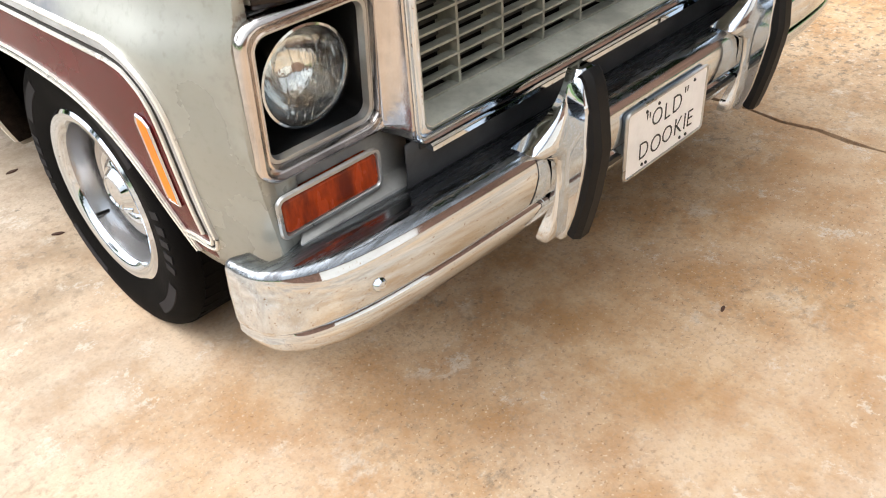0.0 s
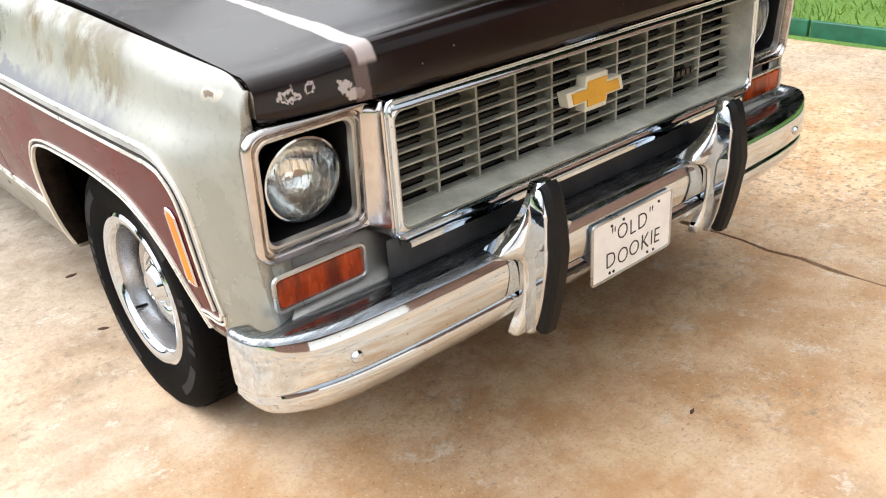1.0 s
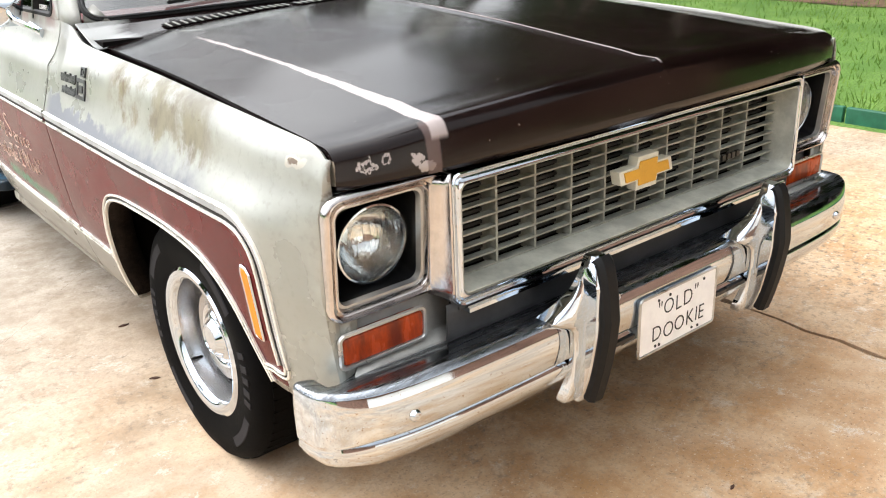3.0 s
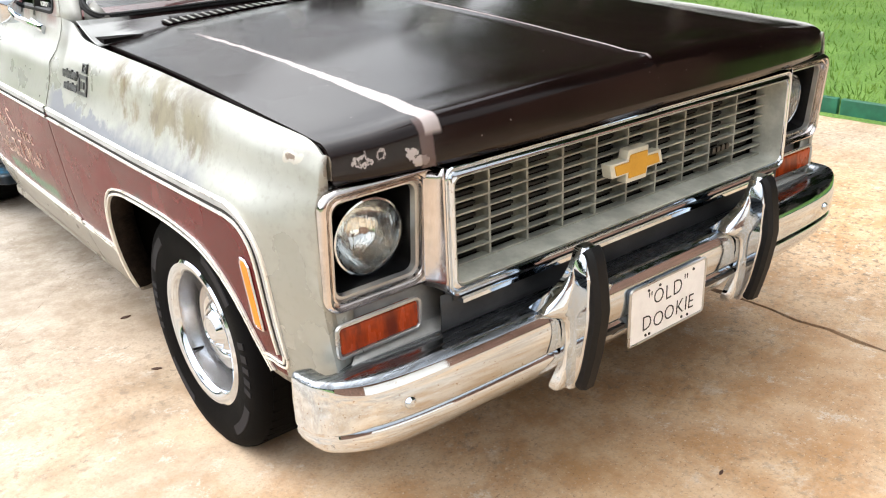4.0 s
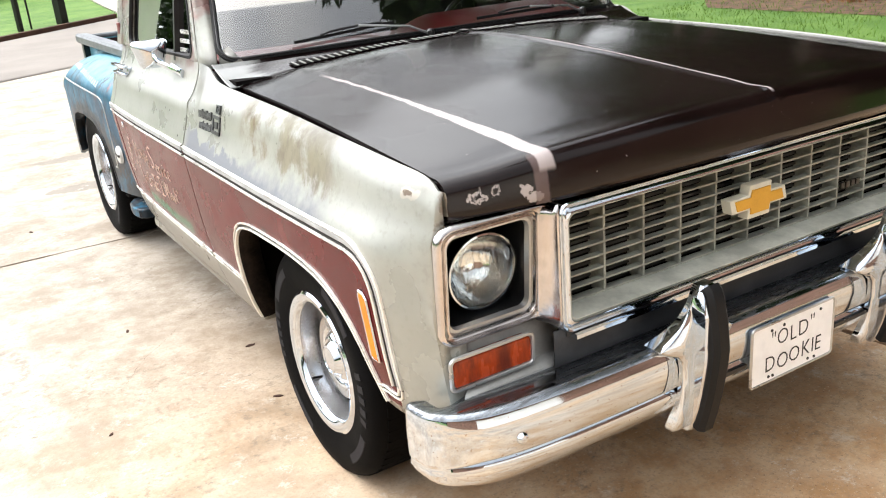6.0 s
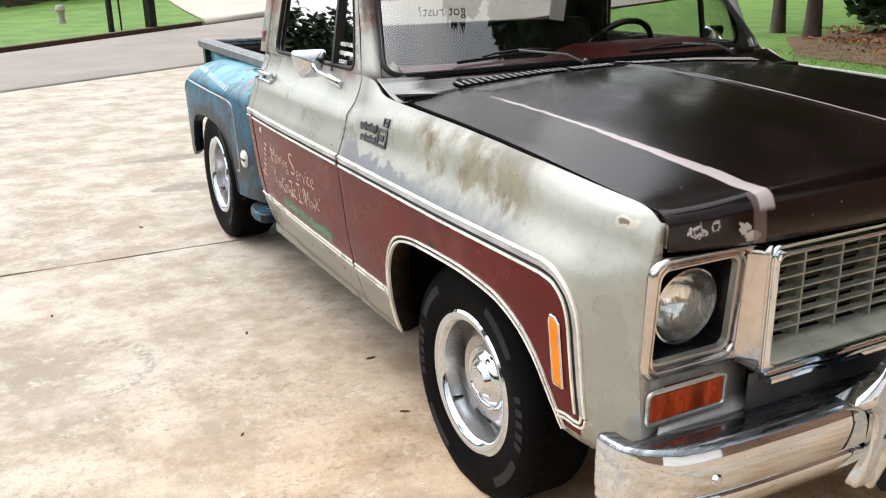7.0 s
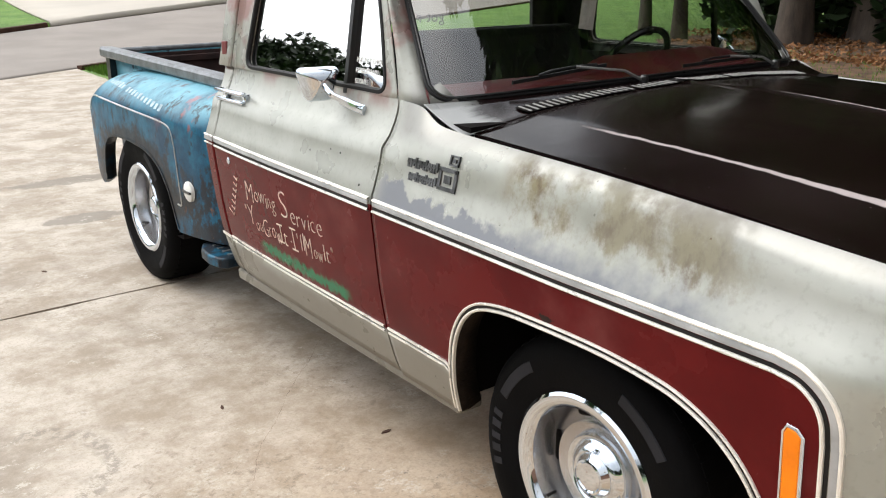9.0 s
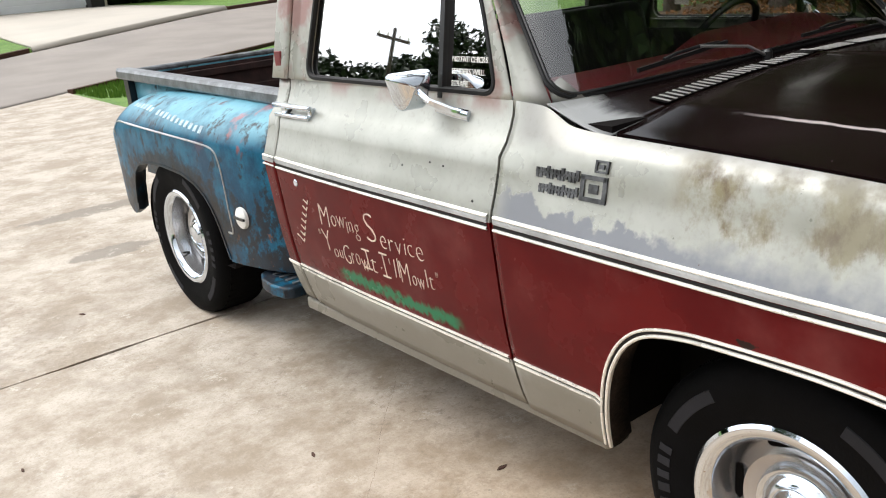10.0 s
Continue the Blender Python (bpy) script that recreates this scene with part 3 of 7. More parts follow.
def box(x0, x1, y0, y1, z0, z1, bm=None, mat=0, m=None):
    bm = bm or bmesh.new()
    v = [bm.verts.new((m @ Vector(p)) if m else p) for p in ((x0, y0, z0), (x1, y0, z0), (x1, y1, z0), (x0, y1, z0), (x0, y0, z1), (x1, y0, z1), (x1, y1, z1), (x0, y1, z1))]
    for q in ((0, 3, 2, 1), (4, 5, 6, 7), (0, 1, 5, 4), (1, 2, 6, 5), (2, 3, 7, 6), (3, 0, 4, 7)):
        bm.faces.new([v[i] for i in q]).material_index = mat
    return bm


def sweep(path, profile, bm=None, up=(0, 0, 1), closed=False, mat=0, cap=True):
    """A closed profile of (side, up) points carried along a path of points."""
    bm = bm or bmesh.new()
    path = [Vector(p) for p in path]
    rings = []
    n = len(path)
    for i, p in enumerate(path):
        a = path[(i - 1) % n] if closed or i else path[0]
        b = path[(i + 1) % n] if closed or i < n - 1 else path[-1]
        t = (b - a).normalized()
        u = Vector(up[i] if isinstance(up, list) else up)
        s = t.cross(u).normalized()
        u = s.cross(t).normalized()
        rings.append([bm.verts.new(p + s * c[0] + u * c[1]) for c in profile])
    k = len(profile)
    for i in range(n if closed else n - 1):
        a, b = rings[i], rings[(i + 1) % n]
        for j in range(k):
            bm.faces.new((a[j], a[(j + 1) % k], b[(j + 1) % k], b[j])).material_index = mat
    if cap and not closed:
        bm.faces.new(rings[0][::-1]).material_index = mat
        bm.faces.new(rings[-1]).material_index = mat
    return bm


def ring(r, n=8, squash=1.0):
    return [(r * math.cos(2 * math.pi * i / n), r * squash * math.sin(2 * math.pi * i / n)) for i in range(n)]


def lathe(profile, seg=48, bm=None, m=None, mat=0):
    """(radius, height) points turned round the local z axis."""
    bm = bm or bmesh.new()
    m = m or Matrix.Identity(4)
    rows = []
    for r, h in profile:
        if r < 1e-6:
            rows.append([bm.verts.new(m @ Vector((0, 0, h)))])
        else:
            rows.append([bm.verts.new(m @ Vector((r * math.cos(2 * math.pi * i / seg), r * math.sin(2 * math.pi * i / seg), h))) for i in range(seg)])
    for a, b in zip(rows, rows[1:]):
        for i in range(seg):
            j = (i + 1) % seg
            q = [a[i % len(a)], a[j % len(a)], b[j % len(b)], b[i % len(b)]]
            q = list(dict.fromkeys(q))
            if len(q) > 2:
                bm.faces.new(q).material_index = mat
    return bm


def plate(outline, depth, bm=None, m=None, mat=0):
    """A flat outline of (a, b) points in local x, y, made depth thick along local z."""
    bm = bm or bmesh.new()
    m = m or Matrix.Identity(4)
    lo = [bm.verts.new(m @ Vector((a, b, 0))) for a, b in outline]
    hi = [bm.verts.new(m @ Vector((a, b, depth))) for a, b in outline]
    n = len(outline)
    bm.faces.new(lo[::-1]).material_index = mat
    bm.faces.new(hi).material_index = mat
    for i in range(n):
        bm.faces.new((lo[i], lo[(i + 1) % n], hi[(i + 1) % n], hi[i])).material_index = mat
    return bm


def rounded(x0, x1, y0, y1, r, n=5):
    pts = []
    for cx, cy, a0 in ((x1 - r, y1 - r, 0), (x0 + r, y1 - r, 90), (x0 + r, y0 + r, 180), (x1 - r, y0 + r, 270)):
        for i in range(n + 1):
            a = radians(a0 + 90 * i / n)
            pts.append((cx + r * math.cos(a), cy + r * math.sin(a)))
    return pts


def curve(pts):
    """A piecewise-linear function through (t, value) points in rising order of t, rounded a little."""
    ts, vs = np.array([p[0] for p in pts]), np.array([p[1] for p in pts])
    return lambda t: float(np.interp(t, ts, vs))


def spline(pts, n=8):
    """Catmull-Rom points through tuples."""
    pts = [np.array(p, float) for p in pts]
    ext = [2 * pts[0] - pts[1], *pts, 2 * pts[-1] - pts[-2]]
    out = []
    for i in range(1, len(ext) - 2):
        a, b, c, d = ext[i - 1 : i + 3]
        for k in range(n):
            t = k / n
            out.append(0.5 * (2 * b + (c - a) * t + (2 * a - 5 * b + 4 * c - d) * t**2 + (3 * b - a - 3 * c + d) * t**3))
    out.append(pts[-1])
    return [tuple(float(v) for v in p) for p in out]


def smooth_curve(pts, n=10):
    s = spline(pts, n)
    return curve(s)


def letters(text, size, m=None, wobble=0.0, depth=0.0015, spread=1.0, seed=3, place=None, thin=0.0, narrow=1.0):
    """Writing in the built-in font, as thin solid shapes; m carries the baseline."""
    rnd = random.Random(seed)
    out = []
    m = m or Matrix.Identity(4)
    pen = 0.0
    for ch in text:
        if ch == " ":
            pen += size * 0.32 * spread
            continue
        cu = bpy.data.curves.new("letter", "FONT")
        cu.body, cu.size, cu.extrude, cu.resolution_u, cu.offset = ch, size, depth / 2, 3, -size * thin
        ob = new("letter", cu)
        bpy.context.view_layer.update()
        me = bpy.data.meshes.new_from_object(ob.evaluated_get(bpy.context.evaluated_depsgraph_get()))
        wide = max((v.co.x for v in me.vertices), default=size * 0.3)
        k = (place(pen) if place else m @ Matrix.Translation((pen, 0, 0))) @ Matrix.Translation((0, rnd.uniform(-1, 1) * wobble * size, 0)) @ Matrix.Rotation(rnd.uniform(-1, 1) * wobble, 4, "Z") @ Matrix.Scale(1 + rnd.uniform(-1, 1) * wobble, 4) @ Matrix.Scale(narrow, 4, (1, 0, 0))
        me.transform(k)
        bm = bmesh.new()
        bm.from_mesh(me)
        out.append(bm)
        pen += (wide * narrow + size * 0.08) * spread
        bpy.data.objects.remove(ob)
        bpy.data.meshes.remove(me)
        bpy.data.curves.remove(cu)
    return out, pen

# ---- the ground: v runs along the street, s across it ----
NS, UV = Vector((-0.54, 0.842, 0)), Vector((0.842, 0.54, 0))


def sv(s, v, z=0.0):
    p = NS * s + UV * v
    return Vector((p.x, p.y, z))


def street(v):
    return min(max(0.036 * (v - 7.66), -0.12), 0.5)


def rise(s, v):
    """Height of the land over the driveway."""
    if s < 10.5:
        return 0.0
    if s < 16:
        return street(v) * (s - 10.5) / 5.5
    k = min(max((v - 16) / 7, 0), 1) * 0.027 - 0.005
    return street(v) + min(s - 16, 30) * k


S_CUTS = [-260, -120, -60, -30, -15, -8, -4, 0, 4, 8, 10.3, 10.42, 10.6, 12, 14, 15.9, 16.06, 16.12, 18, 20, 23, 26, 29, 33, 38, 45, 60, 90, 150, 300]
V_CUTS = [-260, -120, -60, -30, -15, -8, -4] + [x * 2.0 for x in range(0, 21)] + [46, 55, 70, 100, 160, 300]


def ground_height(s, v):
    if s < 10.35:
        return -0.02
    if s < 16.05:
        return rise(s, v) - 0.08
    return rise(s, v) + 0.09


bm = sheet([[sv(s, v, ground_height(s, v)) for v in V_CUTS] for s in S_CUTS])
ground = tagged(part("ground", bm, GRASS), "mown green lawn reaching far round the driveway", "lawn", kind="structure")
bm = sheet([[sv(s, v, rise(s, v) + (0.012 if 10.5 < s < 15.9 else -0.01)) for v in V_CUTS] for s in (10.40, 10.52, 11.5, 13, 14.5, 15.8, 15.98)])
tagged(part("road", bm, ASPHALT, thick=0.03), "grey-brown worn asphalt street between two lawns", "road", kind="structure")
kv = [v for v in V_CUTS if -60 <= v < 13.9] + [13.9]
bm = sweep([sv(16.05, v, rise(16, v)) for v in kv], [(-0.07, -0.06), (0.07, -0.06), (0.07, 0.105), (0.02, 0.12), (-0.06, 0.10)])
tagged(part("kerb", bm, KERB), "dark earth-stained kerb along the far lawn", "kerb", kind="structure")
bm = sweep([sv(16.05, v, rise(16, v)) for v in (22.5, 30, 40, 60, 120)], [(-0.07, -0.06), (0.07, -0.06), (0.07, 0.105), (0.02, 0.12), (-0.06, 0.10)])
tagged(part("kerb", bm, KERB), "dark earth-stained kerb along the far lawn", "kerb", kind="structure")
bm = sweep([sv(10.36, v, 0.0) for v in (8.6, 12, 20, 40, 100)], [(-0.05, -0.06), (0.05, -0.06), (0.05, 0.05), (-0.05, 0.05)])
tagged(part("kerb", bm, KERB), "low dark kerb where the near lawn meets the street", "kerb", kind="structure")

# driveway of cast slabs with open joints
driveway = thing("driveway", "old clay-stained concrete driveway in large cracked slabs", "driveway", kind="structure")


def ragged(a, b, seed, amp=0.011, n=56):
    """Points from a to b along a broken edge."""
    rnd = random.Random(seed)
    a, b = Vector(a), Vector(b)
    t = (b - a).normalized()
    s = Vector((t.y, -t.x))
    return [a + (b - a) * i / n + s * (rnd.uniform(-amp, amp) if 0 < i < n else 0) for i in range(n)]


def slab(corners, seed):
    pts = []
    n = len(corners)
    for i in range(n):
        pts += ragged(corners[i], corners[(i + 1) % n], seed * 10 + i)
    bm = plate([(p[0], p[1]) for p in pts], 0.1, m=Matrix.Translation((0, 0, -0.1)))
    return part("slab", bm, CONCRETE, driveway, sharp=20)


def street_y(x):
    return (10.47 + 0.54 * x) / 0.842


g = 0.009
slab([(-9.0, -7.5), (-2.2 - g, -7.5), (-2.2 - g, -3.3 - g), (-9.0, -3.3 - g)], 1)
slab([(-2.2 + g, -7.5), (0.958 - g, -7.5), (0.958 - g, -3.3 - g), (-2.2 + g, -3.3 - g)], 2)
slab([(0.958 + g, -7.5), (3.80, -7.5), (3.80, -3.3 - g), (0.958 + g, -3.3 - g)], 3)
slab([(-9.0, -3.3 + g), (0.958 - g, -3.3 + g), (0.958 - g, 2.835 - g), (-9.0, 2.835 - g)], 4)
slab([(0.958 + g, -3.3 + g), (3.80, -3.3 + g), (3.6, 2.835 - g), (0.958 + g, 2.835 - g)], 6)
slab([(-9.0, 2.835 + g), (3.6, 2.835 + g), (3.0, 6.0), (1.75, 9.0), (1.5, 10.2), (1.62, street_y(1.62)), (-9.0, street_y(-9.0))], 7)
# dark soil in the joints
part("joint_filling", sheet([[(-8.9, -7.4, -0.014), (3.6, -7.4, -0.014)], [(-8.9, 5.9, -0.014), (2.9, 5.9, -0.014)]]), KERB, driveway)
# a hairline crack and bits of debris
def crack(pts, seed, w=0.0022):
    rr = random.Random(seed)
    rows = []
    for i, (x, y) in enumerate(spline(pts, 9)):
        x += rr.uniform(-0.004, 0.004)
        ww = w * rr.uniform(0.3, 1.3)
        rows.append([(x - ww, y, 0.0008), (x + ww, y, 0.0008)])
    part("crack", sheet(rows), LITTER, driveway)


crack([(-0.553, 1.81), (-0.65, 1.72), (-0.748, 1.604), (-0.86, 1.50), (-0.968, 1.378), (-1.08, 1.24), (-1.18, 1.14), (-1.30, 0.95)], 3, 0.0006)
for i, (x, y, sz) in enumerate(((-0.81, 0.96, 0.02), (-1.175, 1.457, 0.016), (-0.876, 0.495, 0.018), (-1.42, 0.62, 0.011), (-1.3, 3.4, 0.02), (0.02, -1.1, 0.012), (-1.9, 2.1, 0.013))):
    leaf = thing("dead_leaf", "small dark dried leaf lying on the concrete", "leaf", (x, y, 0.0), group="debris on the driveway")
    leaf.rotation_euler = (0, 0, i * 1.3)
    out = [(sz * 0.8 * a, sz * 0.8 * b) for a, b in ((-1.2, 0), (-0.6, 0.35), (0, 0.5), (0.7, 0.3), (1.3, 0.05), (0.7, -0.35), (0, -0.42), (-0.7, -0.25))]
    part("blade", plate(out, 0.004), KERB, leaf)
# plastic edging along the lawn
edging = thing("lawn_edging", "strip of green plastic lawn edging in short boards", "edging", (3.86, 0, 0))
for i in range(9):
    y0 = -4.0 + i * 0.92
    bm = box(-0.02, 0.02, y0, y0 + 0.90, -0.04, 0.085)
    part("board", bm, EDGING, edging, bevel=0.006)

# grass tufts, near lawn
rnd = random.Random(5)
bm = bmesh.new()
vv, ff = [], []
for i in range(16000):
    x, y = 3.92 + 9 * rnd.random() ** 1.6, rnd.uniform(-3, 9.5)
    a, h, w = rnd.uniform(0, 6.28), rnd.uniform(0.03, 0.085), rnd.uniform(0.004, 0.009)
    dx, dy, lean = math.cos(a) * w, math.sin(a) * w, rnd.uniform(-0.03, 0.03)
    k = len(vv)
    vv += [(x - dx, y - dy, -0.02), (x + dx, y + dy, -0.02), (x + lean, y - lean, -0.02 + h)]
    ff.append((k, k + 1, k + 2))
for i in range(2500):
    s, v = rnd.uniform(8.6, 10.28), rnd.uniform(8.0, 10.2)
    p = sv(s, v)
    a, h, w = rnd.uniform(0, 6.28), rnd.uniform(0.03, 0.08), 0.008
    k = len(vv)
    if p.x > 1.7:
        vv += [(p.x - w, p.y, -0.02), (p.x + w, p.y, -0.02), (p.x + 0.02 * math.cos(a), p.y, h)]
        ff.append((k, k + 1, k + 2))
me = bpy.data.meshes.new("grass")
me.from_pydata(vv, [], ff)
me.materials.append(BLADE)
tagged(new("grass", me), "short blades of green lawn grass", "grass", kind="stuff")
bm.free()


# ---- trees ----
def leaf_cloud(centres, count, size, seed, flat=0.6):
    """Many small folded leaves gathered round the given (x, y, z, radius) clumps."""
    r = random.Random(seed)
    vv, ff = [], []
    for i in range(count):
        cx, cy, cz, cr = centres[r.randrange(len(centres))]
        while True:
            p = Vector((r.uniform(-1, 1), r.uniform(-1, 1), r.uniform(-1, 1)))
            if 0.25 < p.length < 1:
                break
        p *= p.length ** -0.35
        c = Vector((cx + p.x * cr, cy + p.y * cr, cz + p.z * cr * flat))
        a = Vector((r.gauss(0, 1), r.gauss(0, 1), r.gauss(0, 0.6))).normalized() * size * r.uniform(0.5, 1.2)
        b = a.cross(Vector((r.gauss(0, 1), r.gauss(0, 1), r.gauss(0, 1)))).normalized() * size * 0.4
        k = len(vv)
        vv += [c - a, c + b, c + a, c - b]
        ff += [(k, k + 1, k + 2, k + 3)]
    me = bpy.data.meshes.new("crown")
    me.from_pydata([tuple(v) for v in vv], [], ff)
    return me


def tree(name, label, h, r0, crown, seed, leaves=5000, size=0.16, clear=3.0):
    t = thing(name, label, "tree")
    r = random.Random(seed)
    bm = bmesh.new()
    bend = [(r.uniform(-0.02, 0.02) * i, r.uniform(-0.02, 0.02) * i) for i in range(9)]
    path = [(bend[i][0] * i, bend[i][1] * i, h * 0.8 * i / 8 - 0.05) for i in range(9)]
    rows = []
    for i, p in enumerate(path):
        rr = r0 * (1 - 0.085 * i) * (1.45 if i == 0 else 1)
        rows.append([(p[0] + rr * (1 + 0.13 * math.sin(3 * a + seed) + 0.06 * math.sin(7 * a)) * math.cos(a), p[1] + rr * (1 + 0.13 * math.sin(3 * a + seed)) * math.sin(a), p[2]) for a in [2 * math.pi * k / 14 for k in range(14)]])
    sheet(rows, bm, closed=True)
    clumps = []
    for i in range(14):
        k = r.randrange(4, 9)
        p = Vector(path[k])
        if p.z < clear:
            p.z = clear + r.uniform(0, 1)
        a = r.uniform(0, 6.28)
        q = p + Vector((math.cos(a), math.sin(a), r.uniform(0.15, 0.7))) * crown * r.uniform(0.5, 1.0)
        mid = (p + q) / 2 + Vector((0, 0, 0.15 * crown))
        lp = [p, mid, q]
        for j, (c0, c1) in enumerate(zip(lp, lp[1:])):
            w = r0 * (0.3 - 0.12 * j)
            sweep([c0, c1], ring(w, 6), bm)
        clumps += [(q.x, q.y, q.z, crown * r.uniform(0.28, 0.5)), (mid.x, mid.y, mid.z + 0.3, crown * 0.3)]
    part("trunk", bm, BARK, t, sharp=60)
    me = leaf_cloud(clumps, leaves, size, seed)
    me.materials.append(LEAF)
    c = new("crown", me)
    c.parent = t
    return t


oak = tree("oak_tree", "broad tree with grey-brown bark on leafy ground", 15, 0.27, 4.6, 4, 30000, 0.33, 3.6)
oak.location = (14.05, 8.65, -0.02)
pine = tree("slim_tree", "slim dark-trunked tree beside the lawn", 12, 0.12, 3.2, 9, 7000, 0.22, 3.4)
pine.location = (13.95, 12.3, -0.02)
# copies mostly out of view, set to be mirrored dark in hood and glass
for k, (x, y, turn, big) in enumerate(((15.6, 7.9, 40, 1.0), (14.2, 1.6, 100, 1.0), (15.0, -3.5, 170, 1.05), (19.5, 5.5, 300, 1.2), (14.4, -1.2, 15, 0.95), (13.8, -6.2, 190, 1.0), (14.6, 3.2, 260, 1.05), (15.2, -1.0, 330, 1.1), (15.5, -6.0, 120, 1.1), (21, 11, 130, 1.25), (18.0, 0.0, 75, 1.25), (20, -6, 215, 1.3), (25, 4, 95, 1.35), (14.5, -9.0, 20, 1.05), (11.8, -3.0, 70, 1.2), (15.2, -4.4, 70, 1.2), (18.0, -1.8, 200, 1.3))):
    copy_thing(oak, pose(x, y, -0.02, 0, 0, turn) @ Matrix.Scale(big, 4))
for k, (x, y, turn, big) in enumerate(((13.5, 11.0, 80, 1.1), (14.6, 6.1, 200, 0.9), (19.0, 9.6, 10, 1.1), (16.6, 1.0, 120, 1.2), (-16, 9, 33, 1.0))):
    copy_thing(pine, pose(x, y, -0.02, 0, 0, turn) @ Matrix.Scale(big, 4))

# dry leaves under the trees
bm = bmesh.new()
rows = []
for i in range(13):
    a = 2 * math.pi * i / 12
    rows.append([(15.8 + k * 6.3 * (1 + 0.12 * math.sin(5 * a)) * math.cos(a), 3.4 + k * 9.0 * (1 + 0.1 * math.sin(3 * a)) * math.sin(a), -0.004 - 0.004 * k) for k in (0.02, 0.5, 1.0)])
sheet(rows, bm)
tagged(part("leaf_bed", bm, LITTER), "bare brown soil strewn with dead leaves under trees", "soil", kind="structure")
r = random.Random(8)
cl = [(15.6 + 4.8 * math.sqrt(r.random()) * math.cos(a), 4.2 + 8 * math.sqrt(r.random()) * math.sin(a), 0.03, 0.5) for a in [r.uniform(0, 6.28) for _ in range(220)]]
me = leaf_cloud(cl, 7000, 0.06, 3, 0.06)
me.materials.append(LEAF_BR)
tagged(new("dead_leaves", me), "scattered dry brown fallen leaves", "leaves", kind="stuff")

# woods all round, far off
r = random.Random(12)
cl = []
for i in range(380):
    a = r.uniform(2.75, 8.13)
    d = r.uniform(62, 85)
    high = 1.2 if 0.80 < a < 1.85 else 8.0
    cl.append((d * math.cos(a), 12 + d * math.sin(a), r.uniform(1.0, high), r.uniform(2.5, 4.5) * (1 if high > 2 else 0.6)))
# tall clumps out of view, added so the hood mirrors dark woods
for i in range(190):
    a, d = r.uniform(0.05, 0.74), r.uniform(58, 78)
    cl.append((d * math.cos(a), 2 + d * math.sin(a), r.uniform(1.0, 28.0), r.uniform(3.0, 5.0)))
for i in range(80):
    az, d = radians(r.uniform(72, 118)), r.uniform(21, 30)
    p = Vector((-2.2 + d * math.sin(az), -1.3 + d * math.cos(az), 0))
    cl.append((p.x, p.y, r.uniform(0.5, 6), r.uniform(1.2, 2.2)))
for i in range(60):
    p = Vector((11.2, 39.0, 0)) + Vector((r.uniform(0, 14), r.uniform(-2, 6), 0))
    cl.append((p.x, p.y, r.uniform(0.8, 5), r.uniform(1.0, 2.0)))
me = leaf_cloud(cl, 160000, 0.75, 6, 1.0)
me.materials.append(LEAF_DK)
tagged(new("far_woods", me), "dense dark green woods beyond the houses", "woods", kind="stuff")

# dark thicket behind the trunks
cl = []
for i in range(150):
    az, d = radians(r.uniform(55.5, 76)), r.uniform(20, 26)
    cl.append((-2.2 + d * math.sin(az), -1.3 + d * math.cos(az), r.uniform(0.2, 7.5), r.uniform(0.8, 1.7)))
me = leaf_cloud(cl, 52000, 0.26, 16, 1.0)
me.materials.append(LEAF_DK)
tagged(new("thicket", me), "dark leafy thicket behind the trunks", "thicket", kind="stuff")
# trees along the far side of the street
cl = []
for i in range(230):
    a, d = r.uniform(1.86, 2.72), r.uniform(58, 70)
    high = 4.8 if a < 2.08 else 6.4 if a < 2.26 else 9.0
    cl.append((d * math.cos(a), 2 + d * math.sin(a), r.uniform(0.4, high), r.uniform(1.4, 2.6)))
me = leaf_cloud(cl, 48000, 0.42, 26, 1.0)
me.materials.append(LEAF_DK)
tagged(new("street_trees", me), "row of dark leafy trees along the street", "trees", kind="stuff")

# utility pole down the street
pole = thing("utility_pole", "weathered wooden utility pole with a crossarm", "utility pole", (-27.0, 38.0, -0.1))
part("shaft", lathe([(0.16, 0), (0.13, 4), (0.10, 7.2), (0, 7.25)], 12), BARK, pole)
part("crossarm", box(-1.1, 1.1, -0.06, 0.06, 6.55, 6.72), BARK, pole)
for x in (-1.0, -0.4, 0.4, 1.0):
    part("insulator", lathe([(0.05, 6.72), (0.06, 6.8), (0.03, 6.9), (0, 6.92)], 8, m=Matrix.Translation((x, 0, 0))), CREAM, pole)

# ---- the near house, behind where the driveway ends: unseen, added to darken reflections ----
near = thing("unseen_near_house", "unseen brown brick house wall with a low dark roof, added for reflections", "house", (0, -7.6, 0))
bm = box(-9, 8, -0.25, 0, -0.1, 2.6)
box(4.2, 4.45, 0, 4.1, -0.1, 2.6, bm)
part("wall", bm, BRICK, near)
part("roof", sheet([[(-9.6, 0.55, 2.55), (-9.6, -4.5, 4.4)], [(8.6, 0.55, 2.55), (8.6, -4.5, 4.4)]]), ROOF, near, thick=0.12)
gd = part("garage_door", box(-2.4, 2.6, 0.0, 0.05, 0.0, 2.15), SIDING_W, near)
for i in range(4):
    part("panel", box(-2.36, 2.56, 0.05, 0.065, 0.03 + i * 0.53, 0.53 + i * 0.53), SIDING_W, gd, bevel=0.01)

# ---- house across the street ----
HM = Matrix.Translation((4.72, 35.3, 0)) @ Matrix.Rotation(radians(5), 4, "Z")
house = thing("house", "cream-sided house with a white garage door and stained porch", "house", (4.72, 35.3, 0))
house.rotation_euler = (0, 0, radians(5))


def hpart(name, bm, mat, parent=house, **kw):
    return part(name, bm, mat, parent, **kw)


